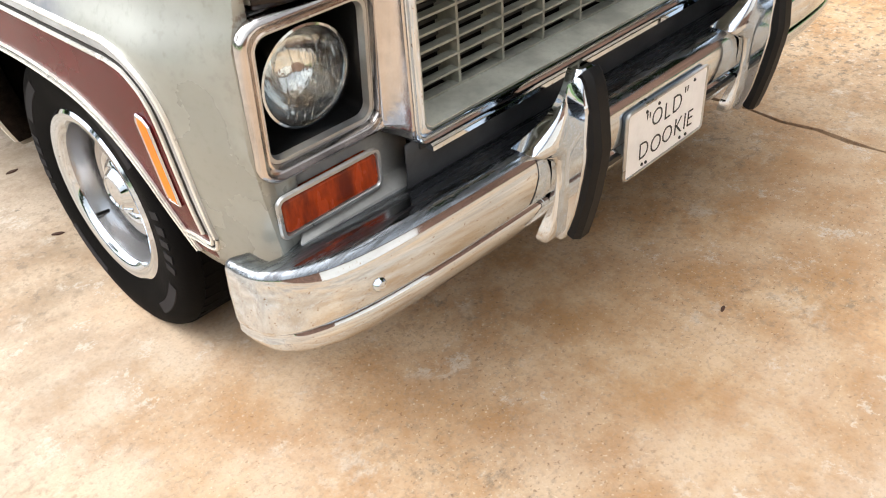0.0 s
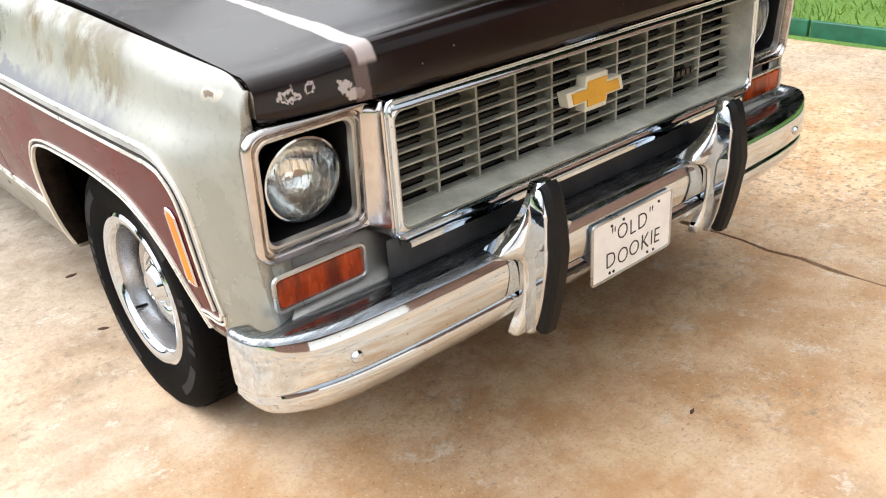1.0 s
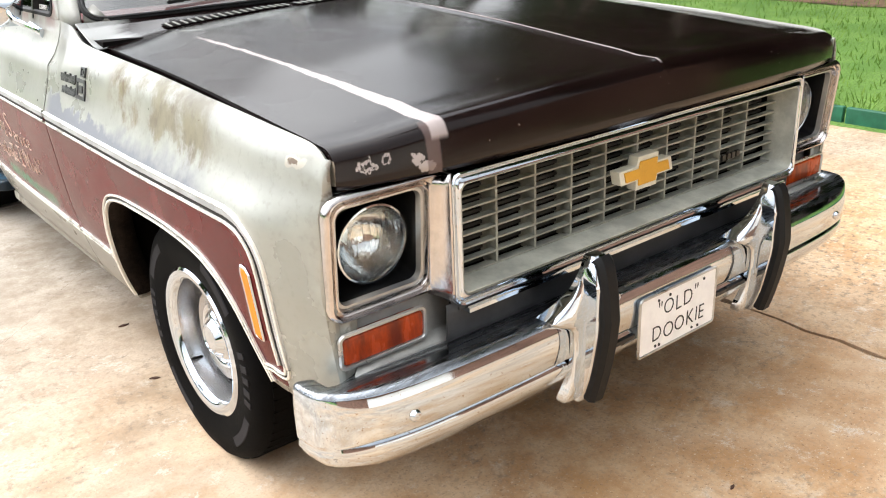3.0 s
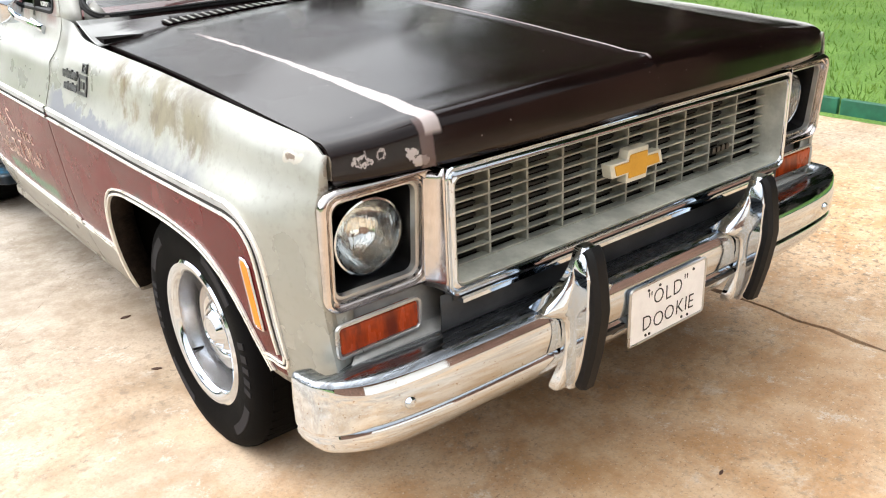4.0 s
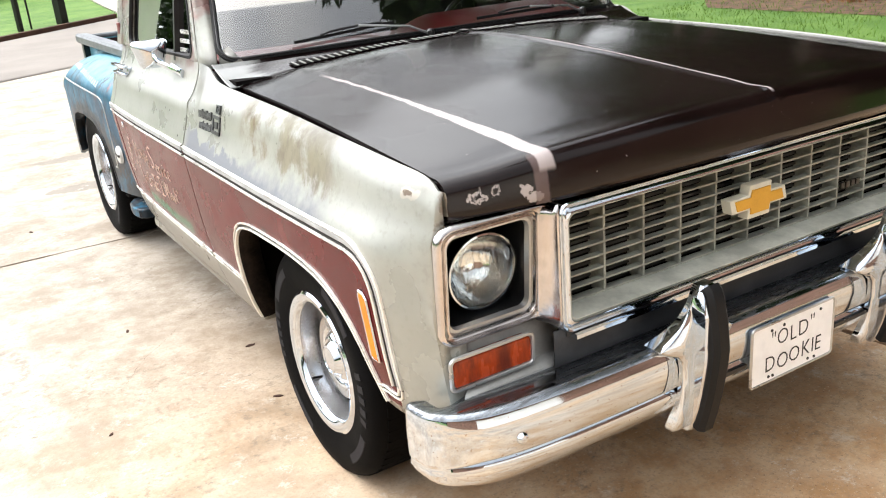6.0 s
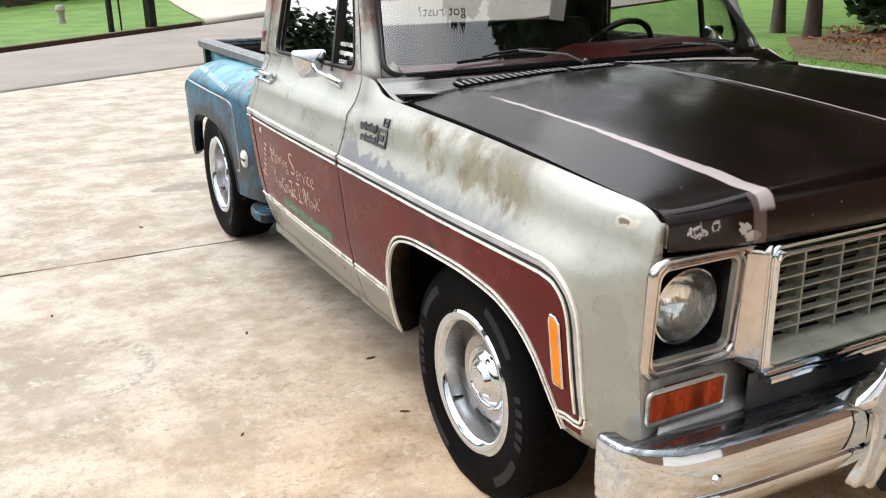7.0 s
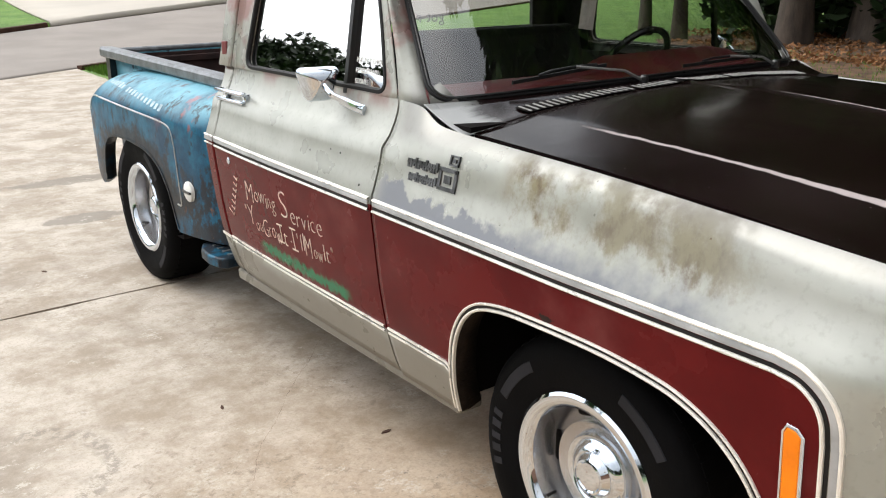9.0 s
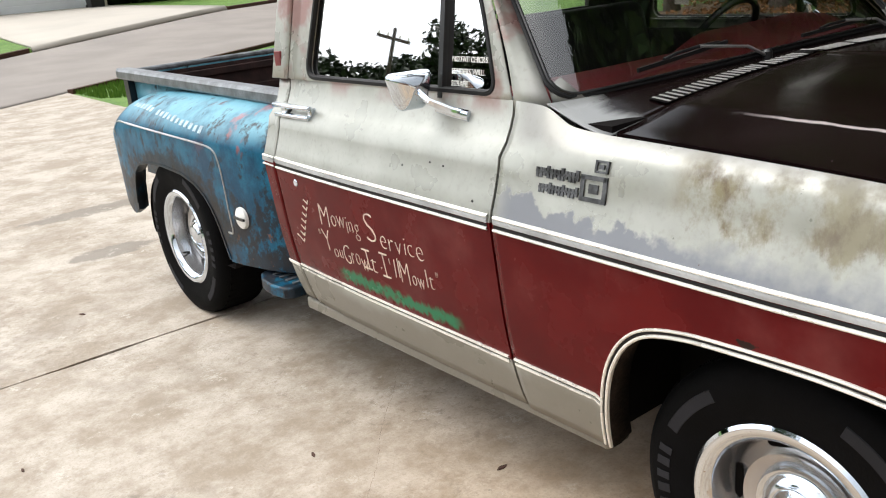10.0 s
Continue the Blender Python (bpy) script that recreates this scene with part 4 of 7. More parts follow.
# garage wall with its opening, main wall set back behind the porch
bm = box(-1.37, -0.05, 0, 0.2, 0.3, 3.6)
box(4.9, 5.35, 0, 0.2, 0.3, 3.6, bm)
box(-0.05, 4.9, 0, 0.2, 2.85, 3.6, bm)
box(5.15, 5.35, 0.2, 9, 0.3, 3.6, bm)
box(-1.37, -1.17, 0.2, 1.9, 0.3, 3.6, bm)
hpart("wall", bm, SIDING)
bm = box(-6.1, -5.45, 1.7, 1.9, 0.9, 3.8)
box(-5.45, -4.45, 1.7, 1.9, 3.22, 3.8, bm)
box(-4.45, -3.5, 1.7, 1.9, 0.9, 3.8, bm)
box(-3.5, -2.6, 1.7, 1.9, 0.9, 2.0, bm)
box(-3.5, -2.6, 1.7, 1.9, 3.05, 3.8, bm)
box(-2.6, -1.37, 1.7, 1.9, 0.9, 3.8, bm)
hpart("wall", bm, SIDING)
bm = box(-14, -6.1, 0.0, 0.2, 1.07, 3.8)
box(-6.3, -6.1, 0.2, 1.9, 1.07, 3.8, bm)
hpart("wall", bm, SIDING_W)
hpart("foundation", box(-14, -6.1, 0.02, 0.2, -0.1, 1.07), BLOCK)
bm = bmesh.new()
for i in range(22):
    box(-14, -6.1, -0.012, 0.0, 1.09 + i * 0.122, 1.09 + i * 0.122 + 0.105, bm)
hpart("siding", bm, SIDING_W)
bm = bmesh.new()
for i in range(22):
    z0 = 1.0 + i * 0.122
    box(-1.37, -0.17, -0.012, 0.0, z0, z0 + 0.105, bm)
hpart("siding", bm, SIDING)
bm = sheet([[(-14.6, -0.5, 3.55), (-14.6, 5, 5.8), (-14.6, 10, 3.55)], [(5.9, -0.5, 3.55), (5.9, 5, 5.8), (5.9, 10, 3.55)]])
hpart("roof", bm, ROOF, thick=0.12)
door_g = hpart("garage_door", box(-0.05, 4.9, 0.1, 0.14, 0.55, 2.85), GARAGE, label="white sectional garage door with a row of small windows")
for i in range(4):
    hpart("panel", box(-0.03, 4.88, 0.085, 0.1, 0.6 + i * 0.56, 0.6 + i * 0.56 + 0.53), GARAGE, door_g, bevel=0.008)
for i in range(8):
    bm = bmesh.new()
    for a in range(2):
        for b in range(2):
            box(0.1 + i * 0.6 + a * 0.2, 0.1 + i * 0.6 + a * 0.2 + 0.18, 0.07, 0.084, 2.46 + b * 0.12, 2.46 + b * 0.12 + 0.10, bm)
    hpart("pane", bm, SATIN, door_g)
bm = box(-0.17, -0.05, -0.02, 0.02, 0.55, 2.97)
box(4.9, 5.02, -0.02, 0.02, 0.55, 2.97, bm)
box(-0.05, 4.9, -0.02, 0.02, 2.85, 2.97, bm)
hpart("garage_trim", bm, WHITE)
# porch
hpart("deck", box(-6.05, -1.4, 0.0, 1.7, 1.13, 1.23), REDWOOD)
for i in range(26):
    hpart("skirt_board", box(-4.5 + i * 0.12, -4.5 + i * 0.12 + 0.1, 0.0, 0.03, 0.35, 1.13), REDWOOD)
for i in range(5):
    hpart("step", box(-5.75, -4.55, -0.28 * (4 - i), 0.02 - 0.28 * (3 - i), 0.32 + i * 0.17, 0.37 + i * 0.17), REDWOOD)
hpart("stringer", box(-5.8, -5.74, -1.1, 0.0, 0.2, 0.6), REDWOOD)
for x in (-6.0, -4.42, -1.5):
    hpart("porch_post", box(x, x + 0.1, 0.0, 0.1, 1.23, 3.6), REDWOOD)
bm = box(-4.32, -1.5, 0.02, 0.08, 1.98, 2.05)
box(-4.32, -1.5, 0.02, 0.08, 1.30, 1.36, bm)
hpart("rail", bm, REDWOOD)
for i in range(22):
    hpart("baluster", box(-4.25 + i * 0.127, -4.21 + i * 0.127, 0.035, 0.065, 1.36, 1.98), REDWOOD)
hd = hpart("front_door", box(-5.42, -4.48, 1.72, 1.77, 1.23, 3.2), WHITE, label="white front door with an oval glass")
bm = plate([(0.2 * math.cos(a), 0.5 * math.sin(a)) for a in [i * math.pi / 12 for i in range(24)]], 0.02, m=Matrix.Translation((-4.95, 1.715, 2.4)) @ Matrix.Rotation(radians(90), 4, "X"))
hpart("pane", bm, SATIN, hd)
hw = hpart("window", box(-3.5, -2.6, 1.78, 1.8, 2.0, 3.05), SATIN, label="dark paned window between maroon shutters")
bm = box(-3.52, -3.44, 1.68, 1.76, 1.98, 3.05)
box(-2.66, -2.58, 1.68, 1.76, 1.98, 3.05, bm)
box(-3.44, -2.66, 1.68, 1.76, 1.98, 2.05, bm)
box(-3.44, -2.66, 1.68, 1.76, 2.48, 2.54, bm)
hpart("frame", bm, WHITE, hw)
for x in (-3.95, -2.56):
    bm = box(x, x + 0.4, 1.66, 1.7, 1.98, 3.08)
    for i in range(12):
        box(x + 0.05, x + 0.35, 1.645, 1.66, 2.05 + i * 0.083, 2.05 + i * 0.083 + 0.05, bm)
    hpart("shutter", bm, REDWOOD, hw)
hpart("gutter_pipe", box(-6.75, -6.67, -0.08, 0.0, 0.2, 3.6), WHITE)
hpart("porch_lamp", lathe([(0, 0), (0.05, 0), (0.06, 0.14), (0, 0.16)], 12, m=Matrix.Translation((-0.62, -0.07, 2.85))), SATIN)
# pale driveway up to the garage
rows = []
for f in (0, 0.012, 0.1, 0.2, 0.35, 0.5, 0.65, 0.8, 0.9, 1.0):
    a = sv(15.92, 13.94).lerp(HM @ Vector((-0.2, -0.05, 0)), f)
    b = sv(15.92, 22.4).lerp(HM @ Vector((5.4, -0.05, 0)), f)
    row = []
    for k in range(6):
        p = a.lerp(b, k / 5)
        s, v = p.dot(NS) / NS.length_squared, p.dot(UV) / UV.length_squared
        row.append((p.x, p.y, rise(s, v) + (0.12 if f else 0.02)))
    rows.append(row)
tagged(part("far_driveway", sheet(rows), PALE_CONC, thick=0.06), "pale clean concrete driveway to the garage across the street", "driveway", kind="structure")


def on_land(s, v):
    return sv(s, v, rise(s, v) + 0.08)


# shrubs in front of the porch
r = random.Random(31)
for i in range(7):
    p = HM @ Vector((-3.9 + i * 0.42, -0.6 + r.uniform(-0.1, 0.1), 0.42))
    sh = thing("shrub", "small leafy shrub in a bed before the porch", "shrub", p, group="porch shrubs")
    me = leaf_cloud([(0, 0, 0.05, 0.28), (0.1, 0.05, 0.12, 0.2)], 260, 0.07, 40 + i, 0.8)
    me.materials.append(BLADE if i % 2 else LEAF)
    o = new("foliage", me)
    o.parent = sh
p = HM @ Vector((-1.0, -0.55, 0.6))
sh = thing("bush", "rounded dark red-leaved bush by the garage", "bush", p)
me = leaf_cloud([(0, 0, 0.3, 0.42)], 500, 0.09, 77, 1.0)
me.materials.append(REDWOOD)
o = new("foliage", me)
o.parent = sh


# letterboxes at the kerb
def mailbox(at, h, w, mat, label, broad=0.1):
    t = thing("mailbox", label, "mailbox", at, group="mailboxes at the kerb")
    t.rotation_euler = (0, 0, radians(33))
    part("post", box(-broad / 2, broad / 2, -broad / 2, broad / 2, -0.1, h - w), SATIN, t, bevel=0.006)
    out = [(-w / 2, 0), (w / 2, 0), (w / 2, w * 0.55)] + [(w / 2 * math.cos(a), w * 0.55 + w / 2 * math.sin(a)) for a in [math.pi * i / 8 for i in range(1, 8)]] + [(-w / 2, w * 0.55)]
    m = Matrix.Translation((0, 0.25, h - w)) @ Matrix.Rotation(radians(90), 4, "X")
    part("box", plate(out, 0.5, m=m), mat, t, bevel=0.004)
    m = Matrix.Translation((0, -0.25, h - w)) @ Matrix.Rotation(radians(90), 4, "X")
    part("door", plate([(a * 0.92, b * 0.94 + 0.004) for a, b in out], 0.012, m=m), mat, t)
    return t


mb = mailbox(on_land(16.42, 12.62), 1.2, 0.26, SATIN, "black mailbox on a thick black post at the kerb", 0.2)
part("label_plate", box(-0.06, 0.06, -0.275, -0.262, 1.06, 1.1), WHITE, mb)
mailbox(on_land(16.42, 11.42), 1.04, 0.15, SATIN, "small black mailbox on a thin post")
mailbox(on_land(16.5, 11.78), 0.98, 0.17, RED, "small red box on a thin rod", 0.035)
# small pale garden ornament on the lawn
orn = thing("garden_ornament", "small pale stone ornament on the lawn", "ornament", on_land(20.5, 13.2))
part("stone", lathe([(0, -0.05), (0.13, -0.05), (0.09, 0.12), (0.1, 0.3), (0.14, 0.36), (0.1, 0.48), (0, 0.5)], 14), PALE_CONC, orn)
# wheeled bin
binp = HM @ Vector((4.55, -0.75, 0.75))
wb = thing("wheeled_bin", "tall black wheeled rubbish bin by the garage", "bin", binp)
rows = [[(sx * (0.25 + 0.05 * k), sy * (0.28 + 0.05 * k), 0.05 + 0.95 * k) for sx, sy in ((-1, -1), (1, -1), (1, 1), (-1, 1))] for k in (0, 0.5, 1)]
bm = sheet(rows, closed=True)
bm.faces.new([bm.verts[:][i] for i in range(4)]) if bm.verts.ensure_lookup_table() is None else None
part("body", bm, SATIN, wb)
part("lid", box(-0.33, 0.33, -0.37, 0.36, 1.0, 1.07), SATIN, wb, bevel=0.02)
for sx in (-1, 1):
    part("wheel", lathe([(0, -0.03), (0.1, -0.03), (0.1, 0.03), (0, 0.03)], 16, m=Matrix.Translation((sx * 0.24, 0.3, 0.1)) @ Matrix.Rotation(radians(90), 4, "Y")), BLACK, wb)

# ---- the pickup: nose towards -y, front axle at y = 0, street side ahead at +y ----
truck = thing("pickup_truck", "weathered short-bed pickup in silver, maroon, black and blue, parked on concrete", "pickup truck")
RAKE = 0.0135
PROFILE = smooth_curve([(0.26, 0.865), (0.33, 0.90), (0.40, 0.925), (0.48, 0.945), (0.60, 0.965), (0.75, 0.98), (0.845, 0.988), (0.872, 0.986), (0.92, 0.966), (0.97, 0.949), (1.02, 0.937), (1.05, 0.925), (1.075, 0.905), (1.093, 0.872)], 6)
ZTOP = smooth_curve([(-0.80, 0.965), (-0.775, 0.995), (-0.755, 1.014), (-0.73, 1.025), (-0.69, 1.031), (-0.57, 1.039), (-0.3, 1.058), (0.0, 1.073), (0.3, 1.083), (0.46, 1.088), (0.545, 1.097), (0.59, 1.118), (0.64, 1.136), (0.80, 1.144)], 6)
GAP = smooth_curve([(-0.80, 0.893), (-0.75, 0.892), (-0.3, 0.880), (0.0, 0.873), (0.3, 0.868), (0.5, 0.864), (0.64, 0.860), (0.75, 0.860)], 6)
ARCH_PTS = [(-0.80, 0.44), (-0.565, 0.44), (-0.53, 0.462), (-0.50, 0.52), (-0.455, 0.60), (-0.40, 0.655), (-0.33, 0.692), (-0.25, 0.712), (-0.1, 0.724), (0.1, 0.722), (0.2, 0.715), (0.28, 0.695), (0.335, 0.655), (0.375, 0.595), (0.40, 0.53), (0.42, 0.45), (0.438, 0.36), (0.445, 0.33), (0.80, 0.335)]
ARCH = smooth_curve(ARCH_PTS[2:-1], 6)
ARCH_LINE = spline(ARCH_PTS[2:-1], 6)


def shoulder_end(y):
    """Where the fender's shoulder ends beside the hood and the cowl."""
    k = min(max((y - 0.5) / 0.2, 0), 1)
    return (GAP(y) + 0.006 + 0.018 * min(max((y + 0.70) / 0.4, 0), 1)) * (1 - k) + 0.885 * k


def half_width(y, z):
    """Half the body's width over the ground point y at height z."""
    zz = z - RAKE * max(y, 0)
    top = (ZTOP(y) if y < 0.7 else 1.142) - RAKE * max(y, 0)
    if zz > 0.88:
        zz = 0.88 + (zz - 0.88) * (1.093 - 0.88) / (top - 0.88)
    x = PROFILE(min(zz, 1.093))
    nose = 0.0
    if y < -0.56:
        nose = max(min(max(x - 0.934, 0.026), 0.056), 0.046 if z < 0.72 else 0) * ((-0.56 - y) / 0.205) ** 1.8
    if zz > 0.97:
        # the shoulder ends at the hood gap in front, and runs on into the window frame at the doors
        k = min(max((y - 0.5) / 0.2, 0), 1)
        end = shoulder_end(y)
        end += nose
        x = end + (x - 0.872) * (0.949 - end) / (0.949 - 0.872)
        if k > 0 and z > 1.04:
            t = min(max((1.142 - z) / 0.102, 0), 1)
            x = x * (1 - k) + (0.885 + 0.040 * t ** 1.6) * k
    x -= nose
    if y > 1.2:
        x -= 0.016 * ((y - 1.2) / 0.7) ** 2
    return x


def side_sheet(sg, ys, low, high, n=26):
    """A body panel between two height lines, on the side sg."""
    rows = []
    for y in ys:
        z0, z1 = low(y), high(y)
        row = []
        for i in range(n + 1):
            z = z0 + (z1 - z0) * i / n
            row.append((sg * half_width(y, z), y, z))
        rows.append(row)
    return rows


def ribbon(sg, path, off, w, h, lift=0.0, surf=half_width):
    """A raised strip on the body side, along a path of (y, z), set off sideways by off."""
    bm = bmesh.new()
    rows = []
    n = len(path)
    for i in range(n):
        a, b = path[max(i - 1, 0)], path[min(i + 1, n - 1)]
        ty, tz = b[0] - a[0], b[1] - a[1]
        k = math.hypot(ty, tz) or 1
        ny, nz = -tz / k, ty / k
        row = []
        for c, up in ((-0.5, -0.002), (-0.42, h * 0.8), (0.0, h), (0.42, h * 0.8), (0.5, -0.002)):
            y, z = path[i][0] + ny * (off + c * w), path[i][1] + nz * (off + c * w)
            row.append((sg * (surf(y, z) + up + lift), y, z))
        rows.append(row)
    return sheet(rows, bm)


def dense(lo, hi, n, extra=()):
    return sorted(set([lo + (hi - lo) * i / n for i in range(n + 1)]) | set(extra))


ARCH_Y = [-0.56, -0.55, -0.54, -0.53, -0.52, -0.51, -0.50, 0.36, 0.38, 0.39, 0.40, 0.41, 0.42, 0.43, 0.438, 0.4415, 0.445]
for sg in (-1, 1):
    # fender
    ys = dense(-0.765, 0.722, 90, ARCH_Y)
    rows = side_sheet(sg, ys, ARCH, ZTOP)
    lean = lambda z: 0.008 * min(max((z - 0.67) / 0.27, 0), 1)
    rows.insert(0, [(x - sg * 0.004, y - lean(z), z) for x, y, z in rows[0]])
    rows.insert(0, [(x - sg * 0.018 if z < 0.935 else sg * min(abs(x), 0.899), y - 0.004, z) for x, y, z in rows[0]])
    for row in rows:
        x, y, z = row[-1]
        row += [(x - sg * 0.004, y, z - 0.003), (x - sg * 0.006, y, z - 0.012), (x - sg * 0.006, y, z - 0.05)]
    fender = part("front_fender", sheet(rows), BODY, truck, "silver-green fender with maroon side, primer and rust stains", thick=0.003)
    rows = [[(sg * (half_width(y, ARCH(y)) - d), y, ARCH(y) - (0.002 if d < 0.05 else -0.012)) for d in (0.002, 0.03, 0.07)] for y in dense(-0.53, 0.445, 90, [q for q in ARCH_Y if q >= -0.53])]
    part("arch_return", sheet(rows), CAKED, fender, thick=0.002)
    # moulding round the maroon field
    zt = lambda y: 0.857 + RAKE * max(y, 0)
    path = [(0.716, zt(0.716)), (0.5, zt(0.5)), (0.25, zt(0.25)), (0, zt(0)), (-0.25, 0.857), (-0.48, 0.857)] + spline([(-0.50, 0.857), (-0.550, 0.848), (-0.586, 0.822), (-0.604, 0.785), (-0.610, 0.74)], 5) + [(-0.611, 0.66), (-0.611, 0.58), (-0.611, 0.535)]
    fine = []
    for a, b in zip(path, path[1:]):
        k = max(1, int(math.hypot(a[0] - b[0], a[1] - b[1]) / 0.03))
        fine += [(a[0] + (b[0] - a[0]) * i / k, a[1] + (b[1] - a[1]) * i / k) for i in range(k)]
    path = fine + [path[-1]]
    for off, w, h, mat in ((-0.016, 0.008, 0.008, TRIM_CREAM), (-0.0045, 0.015, 0.004, STRIP), (0.0078, 0.009, 0.003, BLACK), (0.0155, 0.008, 0.008, TRIM_CREAM)):
        part("moulding", ribbon(sg, path, off, w, h), mat, fender)
    path = spline([(-0.622, 0.535), (-0.611, 0.511), (-0.59, 0.506), (-0.56, 0.508), (-0.530, 0.503), (-0.512, 0.498)], 5)
    for off, w, h, mat in ((-0.006, 0.007, 0.006, TRIM_CREAM), (0.0, 0.005, 0.003, BLACK), (0.006, 0.007, 0.006, TRIM_CREAM)):
        part("moulding", ribbon(sg, path, off, w, h), mat, fender)
    path = ARCH_LINE
    for off, w, h, mat in ((0.003, 0.008, 0.008, TRIM_CREAM), (0.0105, 0.007, 0.003, BLACK), (0.0175, 0.007, 0.007, TRIM_CREAM)):
        part("arch_moulding", ribbon(sg, path, off, w, h), mat, fender)
    zl = lambda y: 0.478 + RAKE * max(y, 0)
    path = [(0.432 + 0.019 * i, zl(0.45) + (0.012 if i > 1 else 0.0)) for i in range(16)]
    path = [(y, zl(y) - (0.012 if y < 0.45 else 0)) for y, z in path]
    for off, w, h, mat in ((-0.0075, 0.009, 0.007, TRIM_CREAM), (0.0, 0.005, 0.003, BLACK), (0.0075, 0.009, 0.007, TRIM_CREAM)):
        part("moulding", ribbon(sg, path, off, w, h), mat, fender)
    # side marker lamp
    mk = [(-0.560, 0.586), (-0.532, 0.586), (-0.528, 0.592), (-0.528, 0.738), (-0.534, 0.750), (-0.550, 0.748), (-0.560, 0.738)]
    m = Matrix.Translation((sg * 0.970, 0, 0)) @ Matrix(((0, 0, sg, 0), (1, 0, 0, 0), (0, 1, 0, 0), (0, 0, 0, 1)))
    lamp_bm = plate(mk, 0.020, m=m)
    for v in lamp_bm.verts:
        v.co.x = sg * (half_width(v.co.y, v.co.z) + (0.007 if abs(v.co.x) > 0.98 else -0.008))
    lamp = part("side_marker", lamp_bm, AMBER, fender, "bright amber side marker lamp", bevel=0.003)
    cy, cz = -0.544, 0.668
    path = [(sg * (half_width(y, z) + 0.004), cy + (y - cy) * 1.1, cz + (z - cz) * 1.03) for y, z in mk]
    part("bezel", sweep(path, ring(0.0035, 6), up=(1, 0, 0), closed=True), CHROME, lamp)
    # model badge, as plain bars
    if sg < 0:
        badge = bmesh.new()
        for y0, y1, z0, z1 in ((0.474, 0.604, 0.988, 1.018), (0.474, 0.592, 0.955, 0.982), (0.397, 0.470, 0.955, 1.012), (0.398, 0.434, 1.018, 1.045)):
            zc = (z0 + z1) / 2
            x = half_width((y0 + y1) / 2, zc)
            tilt = math.atan2(half_width(0.5, z1) - half_width(0.5, z0), z1 - z0)
            m = Matrix.Translation((sg * x, (y0 + y1) / 2, zc)) @ Matrix.Rotation(-sg * -tilt, 4, "Y")
            if y1 - y0 > 0.1:
                for i in range(12):
                    w = (y1 - y0) / 12
                    box(-0.006, 0.006, (i - 6) * w + 0.0015, (i - 5) * w - 0.0015, (z0 - zc) * (0.9 if i % 3 else 0.6), (z1 - zc) * (0.6 if i % 4 else 0.95), badge, m=m)
                box(-0.006, 0.004, (y0 - y1) / 2, (y1 - y0) / 2, (z0 - zc) * 0.15, (z1 - zc) * 0.15, badge, m=m)
            else:
                a, b = (y1 - y0) / 2, (z1 - z0) / 2
                box(-0.006, 0.008, -a, a, -b, -b * 0.65, badge, m=m)
                box(-0.006, 0.008, -a, a, b * 0.65, b, badge, m=m)
                box(-0.006, 0.008, -a, -a * 0.7, -b, b, badge, m=m)
                box(-0.006, 0.008, a * 0.7, a, -b, b, badge, m=m)
                box(-0.006, 0.006, -a * 0.35, a * 0.35, -b * 0.35, b * 0.35, badge, m=m)
        part("badge", badge, BADGE_GREY, fender, "dull grey trim badge worn to plain bars")
        badge = box(-0.9375, -0.930, 0.401, 0.466, 0.959, 1.008)
        part("badge_plate", badge, TRIM_SILVER, fender)

    # door
    ys = dense(0.732, 1.802, 40)
    low = lambda y: 0.338 + 0.006 * y
    high = lambda y: 1.142
    rows = side_sheet(sg, ys, low, high)
    for row in rows:
        x, y, z = row[-1]
        row.append((sg * (abs(x) - 0.02), y, z + 0.004))
    rows.insert(0, [(x - sg * 0.03, y - 0.001, z) for x, y, z in rows[0]])
    rows.append([(x - sg * 0.03, y + 0.001, z) for x, y, z in rows[-1]])
    door = part("door", sheet(rows), BODY, truck, "closed door, silver above and maroon below, hand lettered" if sg < 0 else "closed silver and maroon door", thick=0.003)
    py = [0.738 + 1.06 * i / 30 for i in range(31)]
    for off, w, h, mat in ((0.016, 0.008, 0.008, TRIM_CREAM), (0.0045, 0.015, 0.004, STRIP), (-0.0078, 0.009, 0.003, BLACK), (-0.0155, 0.008, 0.008, TRIM_CREAM)):
        part("moulding", ribbon(sg, [(y, zt(y)) for y in py], off, w, h), mat, door)
    for off, w, h, mat in ((-0.0075, 0.009, 0.007, TRIM_CREAM), (0.0, 0.005, 0.003, BLACK), (0.0075, 0.009, 0.007, TRIM_CREAM)):
        part("moulding", ribbon(sg, [(y, zl(y)) for y in py], off, w, h), mat, door)
    # handle: two bright bars on posts
    hx, hy, hz = half_width(1.7, 1.05), 1.71, 1.052
    handle = part("door_handle", box(sg * hx - 0.012, sg * hx + 0.012, hy - 0.115, hy + 0.115, hz + 0.008, hz + 0.022, m=Matrix.Translation((sg * 0.028, 0, 0))), CHROME, door, "chrome pull handle", bevel=0.006)
    for yy, w in ((hy - 0.09, 0.02), (hy + 0.07, 0.03)):
        part("post", box(sg * hx - 0.02, sg * hx + 0.022, yy - w / 2, yy + w / 2, hz - 0.016, hz + 0.012), CHROME, handle, bevel=0.004)
    part("lower_bar", box(sg * hx - 0.012, sg * hx + 0.010, hy - 0.10, hy + 0.11, hz - 0.024, hz - 0.010, m=Matrix.Translation((sg * 0.024, 0, 0))), CHROME, handle, bevel=0.005)
    part("button", box(sg * hx - 0.01, sg * hx + 0.012, hy + 0.045, hy + 0.105, hz - 0.03, hz - 0.002), SATIN, handle, bevel=0.004)
    lk = half_width(1.676, 0.829)
